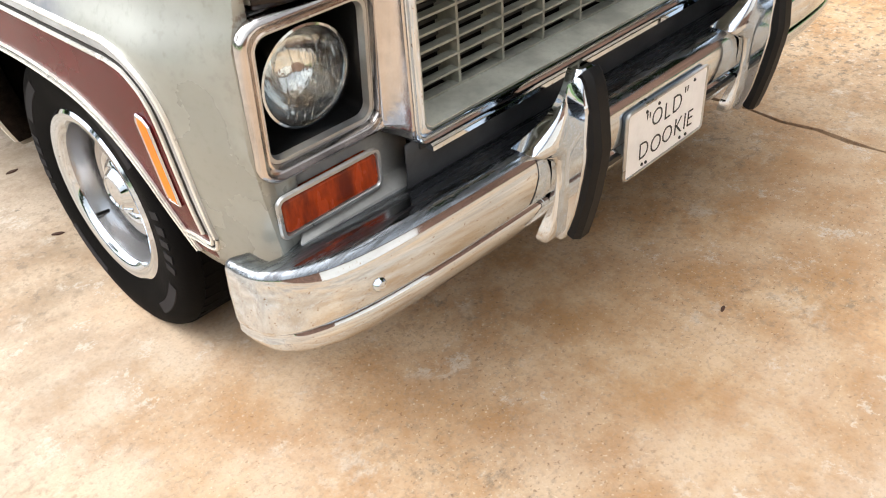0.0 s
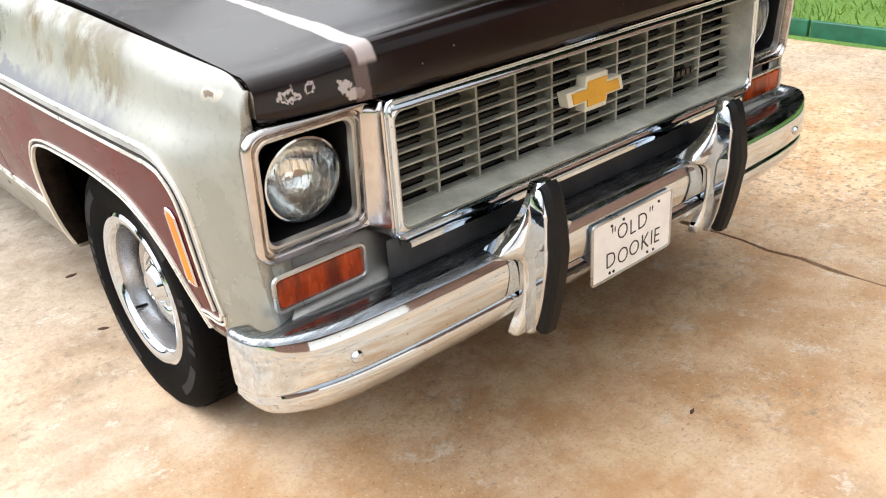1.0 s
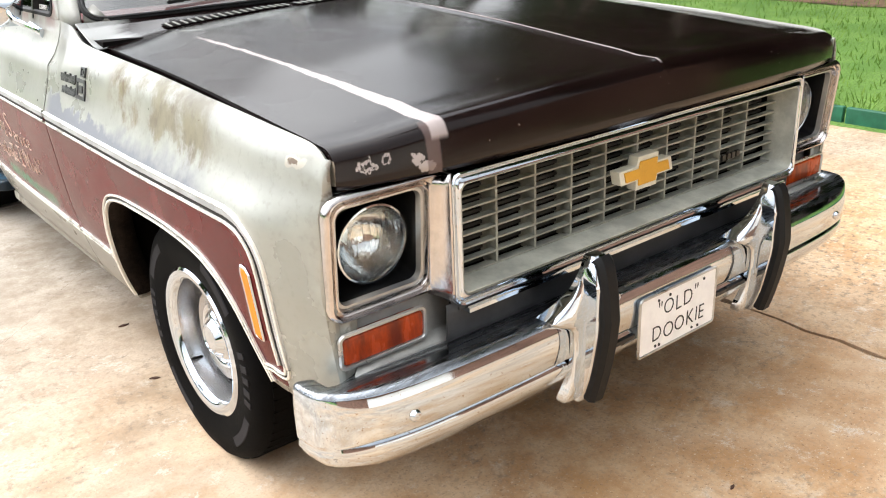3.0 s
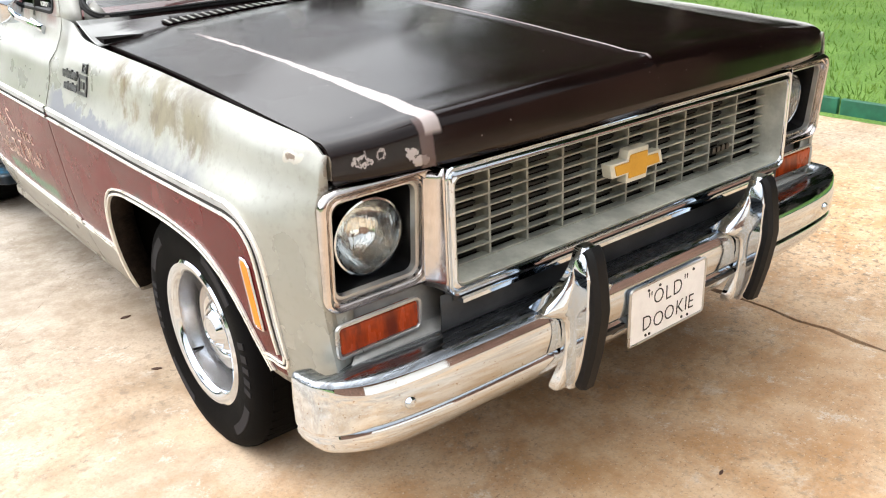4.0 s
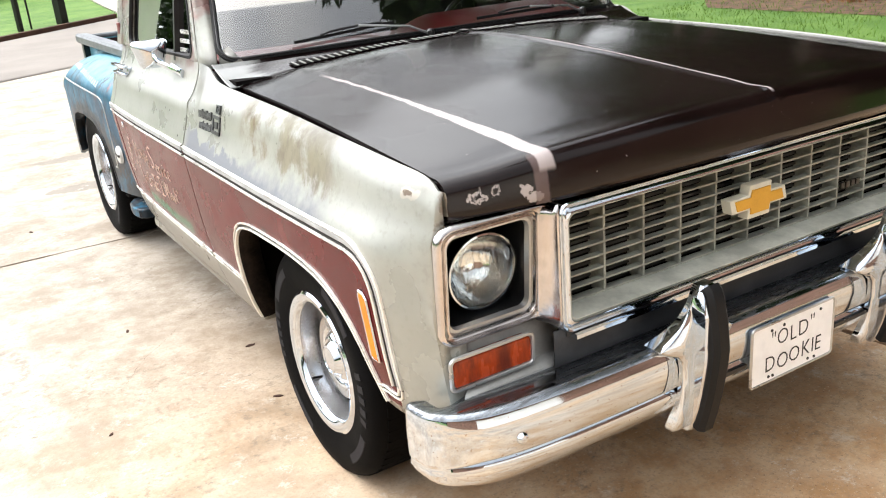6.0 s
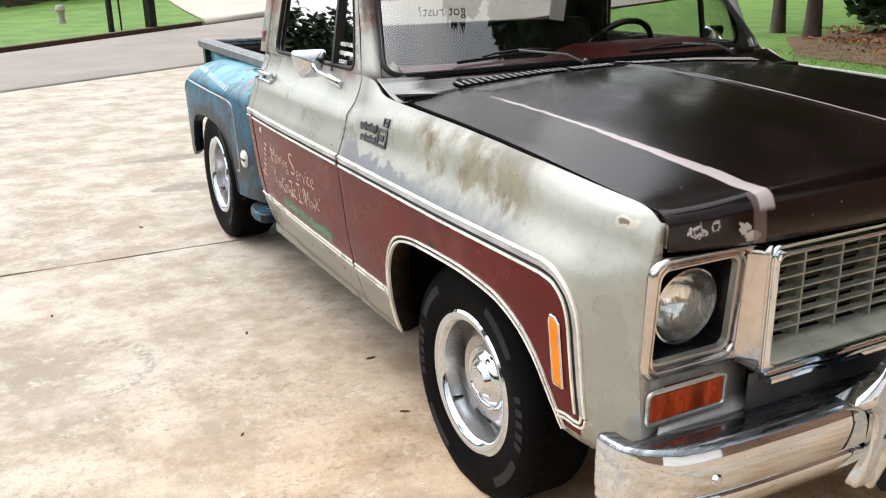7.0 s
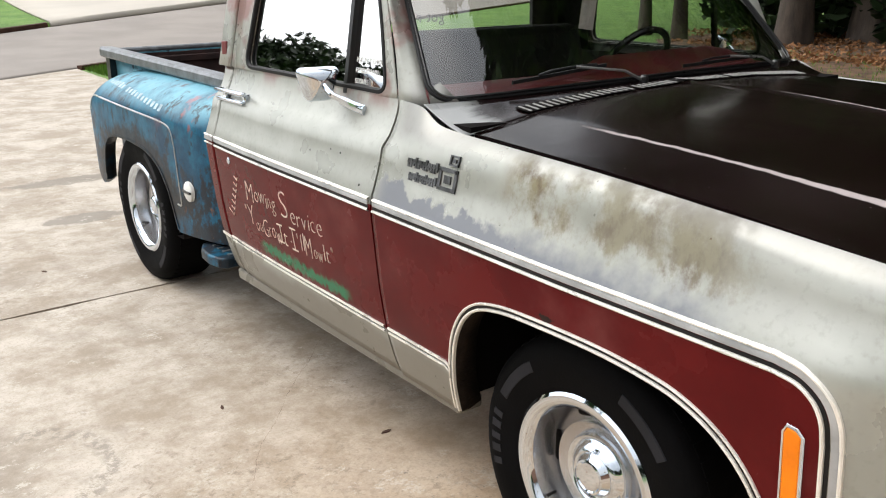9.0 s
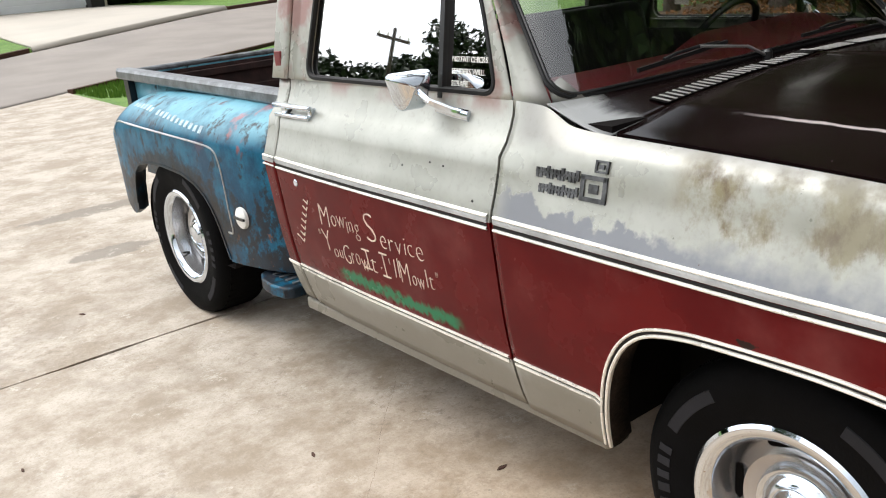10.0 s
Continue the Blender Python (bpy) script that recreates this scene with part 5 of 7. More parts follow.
    part("door_lock", lathe([(0, 0.006), (0.009, 0.006), (0.012, 0.004), (0.013, -0.003)], 20, m=Matrix.Translation((sg * lk, 1.676, 0.829)) @ Matrix.Rotation(radians(90 * sg), 4, "Y")), CHROME, door)

    # upper door frame, pillars
    def gx(z):
        return 0.885 - 0.17 * (z - 1.142)

    seam = smooth_curve([(1.13, 0.732), (1.25, 0.775), (1.40, 0.842), (1.55, 0.915), (1.66, 0.99)], 5)
    gfront = smooth_curve([(1.12, 0.788), (1.145, 0.792), (1.31, 0.840), (1.40, 0.874), (1.54, 0.938), (1.66, 1.0)], 5)
    grear = curve([(1.12, 1.690), (1.145, 1.688), (1.40, 1.636), (1.54, 1.605), (1.66, 1.58)])
    bseam = curve([(1.12, 1.802), (1.40, 1.768), (1.60, 1.735), (1.66, 1.72)])
    crear = curve([(0.30, 1.905), (1.12, 1.908), (1.40, 1.872), (1.60, 1.83), (1.70, 1.80)])

    corners = [(grear(1.152), 1.152), (gfront(1.152), 1.152), (gfront(1.36), 1.36), (gfront(1.545), 1.545), (grear(1.545), 1.545), (grear(1.36), 1.36)]
    radii = [0.055, 0.045, 0.3, 0.05, 0.06, 0.3]
    hole = []
    for q in range(6):
        p0, p1, p2 = (Vector(corners[(q + d) % 6]) for d in (-1, 0, 1))
        a, b = (p0 - p1).normalized(), (p2 - p1).normalized()
        r = min(radii[q], 0.09)
        for f in range(7):
            t = f / 6
            hole.append(((p1 + a * r) * (1 - t) ** 2 + p1 * 2 * t * (1 - t) + (p1 + b * r) * t * t))
    rim = [Vector((seam(z), z)) for z in (1.142, 1.2, 1.3, 1.4, 1.5, 1.6)] + [Vector((bseam(z), z)) for z in (1.6, 1.4, 1.142)]
    cen = Vector((1.25, 1.345))
    edge = []
    for p in hole:
        d = p - cen
        best = None
        for u in range(len(rim)):
            c0, c1 = rim[u], rim[(u + 1) % len(rim)]
            e = c1 - c0
            den = d.x * e.y - d.y * e.x
            if abs(den) > 1e-9:
                t = ((c0.x - cen.x) * e.y - (c0.y - cen.y) * e.x) / den
                w = ((c0.x - cen.x) * d.y - (c0.y - cen.y) * d.x) / den
                if t > 0 and -1e-6 <= w <= 1 + 1e-6:
                    best = t if best is None else min(best, t)
        edge.append(cen + d * best)
    rows = [[(sg * (gx(p.y) - 0.02), p.x, p.y) for p in hole], [(sg * gx(p.y), p.x, p.y) for p in hole]]
    for f in (0.5, 1.0):
        rows.append([(sg * gx(h.y + (e.y - h.y) * f), h.x + (e.x - h.x) * f, h.y + (e.y - h.y) * f) for h, e in zip(hole, edge)])
    part("window_frame", sheet(rows, closed=True), BODY, door, "silver window frame with reddish primer", thick=0.003)
    part("window_seal", sweep([(sg * (gx(p.y) - 0.003), p.x, p.y) for p in hole], ring(0.009, 6), up=(1, 0, 0), closed=True), BLACK, door)
    div = [(sg * (gx(z) - 0.006), 1.006 + 0.012 * (z - 1.142), z) for z in (1.13, 1.34, 1.545)]
    part("vent_post", sweep(div, [(-0.009, -0.009), (0.009, -0.009), (0.009, 0.009), (-0.009, 0.009)], up=(1, 0, 0)), SATIN, door)
    gl = part("window_pane", sheet([[(sg * (gx(z) - 0.014), 1.006 + (grear(z) + 0.005 - 1.006) * k / 4, z) for k in range(5)] for z in (1.13, 1.25, 1.38, 1.545)]), GLASS, door)
    if sg > 0:
        gl.data.flip_normals()
    gl.visible_shadow = False
    vg = part("vent_pane", sheet([[(sg * (gx(z) - 0.014), gfront(z) - 0.005 + (1.006 - gfront(z) + 0.005) * k / 4, z) for k in range(5)] for z in (1.13, 1.25, 1.38, 1.545)]), GLASS, door)
    if sg > 0:
        vg.data.flip_normals()
    vg.visible_shadow = False
    # mirror: bright shell on an arm
    base = Vector((sg * (half_width(0.95, 1.1) + 0.004), 0.955, 1.103))
    head = Vector((sg * 0.962, 1.03, 1.162))
    mirror = part("mirror_arm", sweep([base + Vector((0, -0.065, -0.004)), base + Vector((sg * 0.014, -0.03, 0.004)), Vector((sg * 0.958, 0.962, 1.136)), head + Vector((0, -0.035, -0.006)), head + Vector((sg * -0.004, -0.012, 0.004))], ring(0.010, 8, 0.75), up=(1, 0, 0)), CHROME, door)
    part("foot", sweep([base + Vector((sg * 0.004, -0.078, -0.007)), base + Vector((sg * 0.004, -0.02, -0.002)), base + Vector((sg * 0.002, 0.05, 0.006))], ring(0.015, 10, 0.6), up=(1, 0, 0)), CHROME, mirror)
    rot = Matrix.Translation(head) @ Matrix.Rotation(radians(12 * sg), 4, "Z") @ Matrix.Rotation(radians(90), 4, "X")
    out = [(a * (0.80 + 4.4 * b), b) for a, b in rounded(-0.066, 0.066, -0.050, 0.046, 0.020, 6)]
    rows = []
    for k, d in ((1.0, -0.016), (1.02, -0.004), (0.985, 0.006), (0.90, 0.015), (0.72, 0.024), (0.45, 0.031), (0.2, 0.034), (0.02, 0.035)):
        rows.append([rot @ Vector((a * k, b * k + 0.008 * (1 - k), d)) for a, b in out])
    part("shell", sheet(rows, closed=True), CHROME, mirror, "chromed mirror shell")
    glass_bm = plate([(a * 0.96, b * 0.94) for a, b in out], 0.003, m=rot @ Matrix.Translation((0, 0, -0.016)))
    part("mirror_glass", glass_bm, CHROME, mirror)
    # pillar beside the windshield
    rows = []
    for z in [1.125 + 0.04 * i for i in range(13)]:
        w = (z - 1.142) / 0.442
        ex, ey = 0.850 - 0.135 * w, 0.646 + 0.37 * w
        rows.append([(sg * (ex + (gx(z) - 0.001 - ex) * (k / 3) ** 0.7), ey + (seam(z) - 0.007 - ey) * k / 3, z) for k in range(4)])
    part("windshield_pillar", sheet(rows), BODY, truck, "silver pillar with reddish primer", thick=0.006)
    # cab corner behind the door
    rows = side_sheet(sg, [1.809, 1.83, 1.86, 1.885], lambda y: 0.36, lambda y: 1.142)
    rows.append([(sg * (half_width(1.9, z) - 0.014), 1.90, z) for _, _, z in rows[-1]])
    rows.append([(sg * (half_width(1.9, z) - 0.06), 1.905, z) for _, _, z in rows[-2]])
    corner = part("cab_corner", sheet(rows), BODY, truck, thick=0.003)
    part("moulding", ribbon(sg, [(y, zt(y)) for y in (1.812, 1.84, 1.87, 1.893)], 0.0145, 0.006, 0.006), TRIM_CREAM, corner)
    part("moulding", ribbon(sg, [(y, zt(y)) for y in (1.812, 1.84, 1.87, 1.893)], 0.003, 0.017, 0.004), STRIP, corner)
    part("moulding", ribbon(sg, [(y, zt(y)) for y in (1.812, 1.84, 1.87, 1.893)], -0.0145, 0.006, 0.006), TRIM_CREAM, corner)
    part("moulding", ribbon(sg, [(y, zl(y)) for y in (1.812, 1.84, 1.87, 1.893)], 0.0, 0.014, 0.005), TRIM_CREAM, corner)
    rows = [[(sg * (gx(z) - (0.05 if k == 4 else 0)), bseam(z) + 0.007 + (crear(z) - bseam(z) - 0.007) * min(k, 3) / 3, z) for k in range(5)] for z in [1.142 + 0.04 * i for i in range(13)]]
    part("rear_pillar", sheet(rows), BODY, truck, "silver and red-primed rear cab pillar", thick=0.006)
    part("hinge_cover", box(sg * gx(1.2) - 0.006, sg * gx(1.2) + 0.006, 1.845, 1.885, 1.14, 1.23), DASH, corner, bevel=0.003)
    # dark inner skins behind the seams
    bm = box(sg * 0.845, sg * 0.855, 0.56, 1.88, 0.36, 1.11)
    part("inner_side", bm, CABIN, truck)
    bm = sheet([[(sg * (gx(z) - 0.035), grear(z) + 0.01, z), (sg * (gx(z) - 0.035), crear(z) - 0.01, z)] for z in (1.10, 1.25, 1.4, 1.58)])
    part("pillar_trim", bm, CABIN, truck, thick=0.012)
    # rocker
    part("rocker", box(sg * 0.80, sg * 0.885, 0.47, 1.90, 0.30, 0.345), BODY, truck, bevel=0.01)

# door lettering, painted by hand: the owner's name as a bar of strokes
door_r = [o for o in truck.children if o.name.startswith("door") and "lettered" in o["label"]][0]


def on_door(y, z, turn=0.0):
    """Baseline frame on the passenger door: local x runs to the front."""
    x = -half_width(y, z) - 0.0025
    tilt = math.atan2(half_width(y, z + 0.06) - half_width(y, z), 0.06)
    return Matrix(((0, -math.sin(tilt), -1, x), (-1, 0, 0, y), (0, math.cos(tilt), 0, z), (0, 0, 0, 1))) @ Matrix.Rotation(radians(turn), 4, "Z")


for text, y, wide, z, size, sd in (("M", 1.569, 0.069, 0.711, 0.112, 4), ("owing", 1.494, 0.161, 0.713, 0.084, 5), ("S", 1.302, 0.070, 0.698, 0.138, 6), ("ervice", 1.232, 0.21, 0.700, 0.092, 7),
                                 ("\"", 1.590, 0.014, 0.630, 0.085, 1), ("Y", 1.572, 0.063, 0.608, 0.122, 2), ("ou", 1.518, 0.058, 0.607, 0.074, 3), ("G", 1.462, 0.047, 0.603, 0.10, 4), ("row", 1.414, 0.088, 0.602, 0.086, 5), ("It", 1.330, 0.062, 0.607, 0.092, 6),
                                 ("·", 1.256, 0.012, 0.606, 0.075, 3), ("I", 1.238, 0.016, 0.602, 0.108, 5), ("'ll", 1.204, 0.050, 0.610, 0.096, 8), ("M", 1.160, 0.056, 0.604, 0.114, 9), ("ow", 1.101, 0.058, 0.609, 0.074, 10), ("It", 1.038, 0.046, 0.619, 0.080, 11), ("\"", 0.985, 0.014, 0.625, 0.075, 12)):
    natural = letters(text, size, thin=0.02)[1]
    bm, pen = letters(text, size, wobble=0.07, seed=sd, thin=0.026, narrow=wide / natural, place=lambda p, y=y, z=z: on_door(y - p, z, 0))
    for one in bm:
        part("painted_letter", one, CHALK, door_r, "pale hand-painted letter")
# serif bars of the two tall capitals
for y, z0, z1 in ((1.322, 0.607, 0.672), (1.228, 0.602, 0.680)):
    for z in (z0, z1 - 0.004):
        part("painted_letter", box(-0.020, 0.020, 0, 0.005, -0.0005, 0.001, m=on_door(y, z, 0)), CHALK, door_r, "pale hand-painted letter")
bm = bmesh.new()
r = random.Random(2)
for i in range(7):
    y, z = 1.715 - 0.0145 * i, 0.612 + 0.025 * i
    m = on_door(y, z, 58)
    box(0, 0.004, 0, 0.045 if i == 0 else 0.026, -0.0005, 0.001, bm, m=m)
    box(0, 0.016, 0, 0.004, -0.0005, 0.001, bm, m=m)
part("name_strokes", bm, CHALK, door_r)
# window sticker
vent = [o for o in door_r.children if o.name.startswith("vent_pane")][0]
for i, line in enumerate(("NO FAT CHICKS", "FENDERS WILL", "SCRAPE")):
    m = Matrix(((0, 0.17, -1, -(0.885 - 0.17 * (1.222 - 0.03 * i - 1.142)) + 0.011), (-1, 0, 0, 0.978), (0, 0.985, 0, 1.222 - 0.03 * i), (0, 0, 0, 1)))
    bm, pen = letters(line, 0.0205, m=m, depth=0.0008, spread=0.84)
    for one in bm:
        part("sticker_letter", one, WHITE, vent)
# small dings on the door skin
bm = bmesh.new()
for y, z in ((1.10, 0.955), (0.985, 0.975), (0.93, 0.972), (0.80, 0.905)):
    lathe([(0, 0.0015), (0.004, 0.0012), (0.006, -0.001)], 8, bm, Matrix.Translation((-half_width(y, z) - 0.0005, y, z)) @ Matrix.Rotation(radians(-90), 4, "Y"))
part("screw", bm, BLACK, door_r)

# ---- hood ----
CROWN = curve([(0.0, 0.062), (0.35, 0.054), (0.60, 0.037), (0.65, 0.0335), (0.672, 0.0315), (0.70, 0.026), (0.80, 0.010), (0.893, 0.0)])
CROWN_GAIN = smooth_curve([(-0.85, 0.72), (-0.5, 0.86), (0.0, 1.03), (0.28, 1.05), (0.5, 0.90)], 6)


def hood_z(x, y):
    a = min(abs(x), 0.893) * 0.893 / GAP(y)
    ridge = 0.006 * max(0, 1 - abs(x) / 0.022)
    return ZTOP(max(y, -0.73)) - 0.004 + (CROWN(min(a, 0.893)) + ridge) * CROWN_GAIN(y)


def hood_lip(x):
    """How far forward the hood reaches over x."""
    u = abs(x) / 0.89
    return -0.832 + 0.03 * u * u + 0.03 * u ** 8


def hood_edge(y):
    """Half the hood's width at y."""
    return GAP(y) - 0.006 - 0.009 * min(max((y + 0.4) / 0.8, 0), 1)


HX = [-1, -0.985, -0.95, -0.9, -0.85, -0.8, -0.775, -0.765, -0.755, -0.747, -0.735, -0.71, -0.68, -0.6, -0.5, -0.4, -0.3, -0.2, -0.1, -0.05, -0.025, -0.012]
HX = HX + [0] + [-x for x in reversed(HX)]
rows = []
for i in range(44):
    y0 = 0.452 - 1.252 * i / 43
    row = []
    for u in HX:
        x = hood_edge(y0) * u
        y = y0 + (i / 43) ** 2.5 * (hood_lip(x) + 0.028 + 0.80)
        row.append((x, y, hood_z(x, y)))
    rows.append([(row[0][0], row[0][1], row[0][2] - 0.035)] + row + [(row[-1][0], row[-1][1], row[-1][2] - 0.035)])
for dy, f in ((0.018, 0.035), (0.009, 0.10), (0.003, 0.20), (0.0, 0.32), (-0.003, 0.55), (-0.005, 0.8), (-0.006, 1.0)):
    row = []
    for u in HX:
        x = hood_edge(-0.80) * u
        top = hood_z(x, hood_lip(x) + 0.028)
        row.append((x, hood_lip(x) + dy, top + (0.941 + 0.008 * u * u - top) * f))
    rows.append([(row[0][0], row[0][1] + 0.02, row[0][2])] + row + [(row[-1][0], row[-1][1] + 0.02, row[-1][2])])
part("hood", sheet(rows), HOOD, truck, "dark brown-black hood with paint chips and dull haze", thick=0.003, sharp=50)
# cowl with its vent slots
rows = []
for i in range(33):
    u = math.sin(math.pi / 2 * (-1 + i / 16))
    y1 = 0.570 + 0.034 * abs(u) ** 3 + 0.030 * abs(u) ** 8
    row = []
    for k in range(6):
        f = k / 5
        y = 0.450 + (y1 - 0.450) * f
        x = u * (shoulder_end(y) - 0.012)
        g = f ** 1.5
        z = (hood_z(x * 0.99, 0.45) - 0.002) * (1 - g) + (1.142 - 0.004 * u * u) * g
        row.append((x, y, z))
    rows.append(row)


def cowl_z(x, y):
    u = x / 0.848
    f = min(max((y - 0.452) / (0.118 + 0.060 * u * u), 0), 1) ** 1.5
    return hood_z(x * 0.99, 0.45) * (1 - f) + (1.142 - 0.004 * u * u) * f


cowl = part("cowl_panel", sheet(rows), HOOD, truck, thick=0.003)
for x0, x1 in ((-0.66, -0.235), (-0.215, 0.215), (0.235, 0.66)):
    rows = []
    for k in range(9):
        x = x0 + (x1 - x0) * k / 8
        rows.append([(x, 0.462, cowl_z(x, 0.462) + 0.004), (x, 0.512, cowl_z(x, 0.512) + 0.004)])
    part("vent_slot", sheet(rows), VOID, cowl, thick=0.002)
    n = 17
    for k in range(n):
        x = x0 + (x1 - x0) * (k + 0.5) / n
        z0, z1 = cowl_z(x, 0.463) + 0.005, cowl_z(x, 0.511) + 0.005
        bm = sweep([(x, 0.463, z0), (x, 0.511, z1)], [(-0.0042, 0), (0.0042, 0), (0.0034, 0.0016), (-0.0034, 0.0016)])
        part("vent_slat", bm, LOUVRE, cowl)
# dark seal in the hood gap, and what lies beneath
for sg in (-1, 1):
    part("hood_seal", sweep([(sg * (GAP(y) + 0.006), y, ZTOP(y) - 0.028) for y in dense(-0.735, 0.63, 20)], ring(0.014, 6)), BLACK, truck)
# plain near-black boxes fill the bay and keep daylight out of the gaps
bm = box(-0.62, 0.62, -0.64, 0.5, 0.36, 0.93)
box(-0.86, 0.86, -0.6, 0.5, 0.80, 0.93, bm)
box(-0.86, 0.86, 0.455, 0.56, 0.36, 1.10, bm)
box(-0.90, 0.90, -0.715, -0.70, 0.42, 0.63, bm)
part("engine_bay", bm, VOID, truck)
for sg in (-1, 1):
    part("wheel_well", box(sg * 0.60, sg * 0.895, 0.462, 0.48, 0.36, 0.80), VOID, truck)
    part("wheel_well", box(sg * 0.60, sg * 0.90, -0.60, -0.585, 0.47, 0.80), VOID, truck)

# ---- front face ----
def front(outline, y, depth):
    """An outline of (x, z) standing at y, depth thick to the back."""
    m = Matrix.Translation((0, y, 0)) @ Matrix(((1, 0, 0, 0), (0, 0, 1, 0), (0, 1, 0, 0), (0, 0, 0, 1)))
    return plate(outline, depth, m=m)


def frame_bm(outer, inner, ys_outer, ys_inner, bm=None, mid=None):
    """A frame whose outline runs from a back edge over its face to an inner opening."""
    bm = bm or bmesh.new()
    rows = [[(a, y, b) for a, b in o] for o, y in zip(outer, ys_outer)] + [[(a, y, b) for a, b in o] for o, y in zip(inner, ys_inner)]
    return sheet(rows, bm, closed=True)


FY = -0.765
for sg in (-1, 1):
    x0, x1 = (0.640, 0.931)
    o = lambda d, r=0.042: [(sg * a, b) for a, b in rounded(x0 + d, x1 - d, 0.671 + d, 0.944 - d, max(r - d, 0.006))]
    q = lambda d, r=0.028: [(sg * a, b) for a, b in rounded(0.682 + d, 0.908 - d, 0.692 + d, 0.920 - d, max(r - d * 0.5, 0.006))]
    bez = part("headlight_bezel", frame_bm([o(0.012), o(0.003), o(0.001), o(0.004), o(0.008), o(0.012)], [q(-0.009), q(-0.007), q(-0.004), q(-0.001), q(0.002), q(0.005), q(0.006)], [FY + 0.04, FY + 0.012, FY + 0.001, FY - 0.007, FY - 0.011, FY - 0.012], [FY - 0.009, FY - 0.001, FY + 0.001, FY - 0.005, FY - 0.006, FY + 0.002, FY + 0.012]), BEZEL, truck, "chromed square headlight surround")
    part("inner_rim", frame_bm([q(0.005), q(0.006)], [q(0.012), q(0.014)], [FY + 0.012, FY + 0.006], [FY + 0.006, FY + 0.02]), TRIM_SILVER, bez)
    cup = frame_bm([q(0.012)], [q(0.016), q(0.03)], [FY + 0.010], [FY + 0.06, FY + 0.13])
    part("cup", cup, SATIN, bez)
    part("cup_back", front([(sg * a, b) for a, b in rounded(0.684, 0.906, 0.694, 0.918, 0.02)], FY + 0.128, 0.01), SATIN, bez)
    m = Matrix.Translation((sg * 0.789, FY + 0.058, 0.800)) @ Matrix.Rotation(radians(90), 4, "X") @ Matrix.Scale(0.98, 4)
    lamp = part("headlight", lathe([(0.088, -0.01), (0.090, 0.012), (0.087, 0.020), (0.083, 0.021), (0.080, 0.016)], 48, m=m), CHROME, bez, "round glass headlamp in a bright ring")
    part("reflector", lathe([(0.081, 0.014), (0.074, -0.004), (0.062, -0.026), (0.045, -0.046), (0.025, -0.058), (0, -0.062)], 40, m=m), LAMP_SILVER, lamp)
    gl = part("lens", lathe([(0.081, 0.014), (0.075, 0.024), (0.055, 0.034), (0.03, 0.039), (0, 0.041)], 40, m=m), LENS, lamp)
    gl.visible_shadow = False
    for k in range(9):
        a = -0.062 + k * 0.0155
        w = math.sqrt(max(0.072**2 - a * a, 0))
        path = [m @ Vector((a, w * f, 0.016 + 0.022 * (1 - (f * f * w * w + a * a) / 0.081**2))) for f in (-1, -0.5, 0, 0.5, 1)]
        part("flute", sweep(path, ring(0.0016, 4)), LENS, lamp).visible_shadow = False
    # the surround leans forward a little at its top
    piv = Matrix.Translation((0, FY, 0.671))
    bez.matrix_world = piv @ Matrix.Rotation(radians(4.2), 4, "X") @ piv.inverted()
    # bright flank between lamp and grille
    rows = [[(sg * x, y, z + (0.012 if k in (0, 10) else 0) * (1 if k == 0 else -1) * (1 - i / 5)) for i, (x, y) in enumerate(((0.683, FY - 0.004 - 0.0018 * k), (0.678, FY - 0.010 - 0.0016 * k), (0.668, FY - 0.026 - 0.0010 * k), (0.660, FY - 0.045), (0.657, FY - 0.056), (0.652, FY - 0.058)))] for k, z in enumerate([0.66 + 0.0278 * k for k in range(11)])]
    part("flank", sheet(rows), BEZEL, truck, "bright flank between headlight and grille", thick=0.003)
    # turn signal
    sig = part("turn_signal", front([(sg * a, b) for a, b in rounded(0.705, 0.903, 0.583, 0.642, 0.008)], FY - 0.012, 0.03), AMBER_DK, truck, "dark orange turn signal in a bright rim", bevel=0.004)
    oo = [(sg * a, FY - 0.008, b) for a, b in rounded(0.699, 0.909, 0.577, 0.648, 0.012)]
    part("rim", sweep(oo, ring(0.0055, 6), up=(0, 1, 0), closed=True), TRIM_SILVER, sig)
    # fender skin under the headlamp
    rows = [[(sg * x, -0.762 + (0.012 if x > 0.92 else 0), z) for x in (0.86, 0.88, 0.895, 0.905, 0.914)] for z in (0.43, 0.52, 0.6, 0.69)]
    part("lamp_panel", sheet(rows), BODY, truck, thick=0.004)

# grille: bright surround, deep grey tray, bars crossing behind it
gy = -0.825
ou = lambda d, r=0.03: rounded(-0.656 + d, 0.656 - d, 0.640 + d, 0.938 - d, max(r - d, 0.008))
inn = lambda d, r=0.02: rounded(-0.633 + d, 0.633 - d, 0.667 + d, 0.912 - d, max(r - d * 0.3, 0.005))
surround = part("grille_surround", frame_bm([ou(0), ou(0), ou(0.002), ou(0.005), ou(0.009), ou(0.012), ou(0.015)], [inn(-0.006), inn(-0.002), inn(0.0), inn(0.002)], [gy + 0.05, gy + 0.010, gy + 0.003, gy - 0.001, gy + 0.001, gy + 0.006, gy + 0.001], [gy - 0.003, gy - 0.004, gy - 0.001, gy + 0.01]), CHROME, truck, "bright chrome grille surround")
part("lower_lip", sweep([(-0.615, gy + 0.012, 0.627), (0.615, gy + 0.012, 0.627)], [(-0.010, -0.006), (0.010, -0.006), (0.010, 0.003), (0.004, 0.007), (-0.006, 0.006), (-0.010, 0.002)]), CHROME, surround)
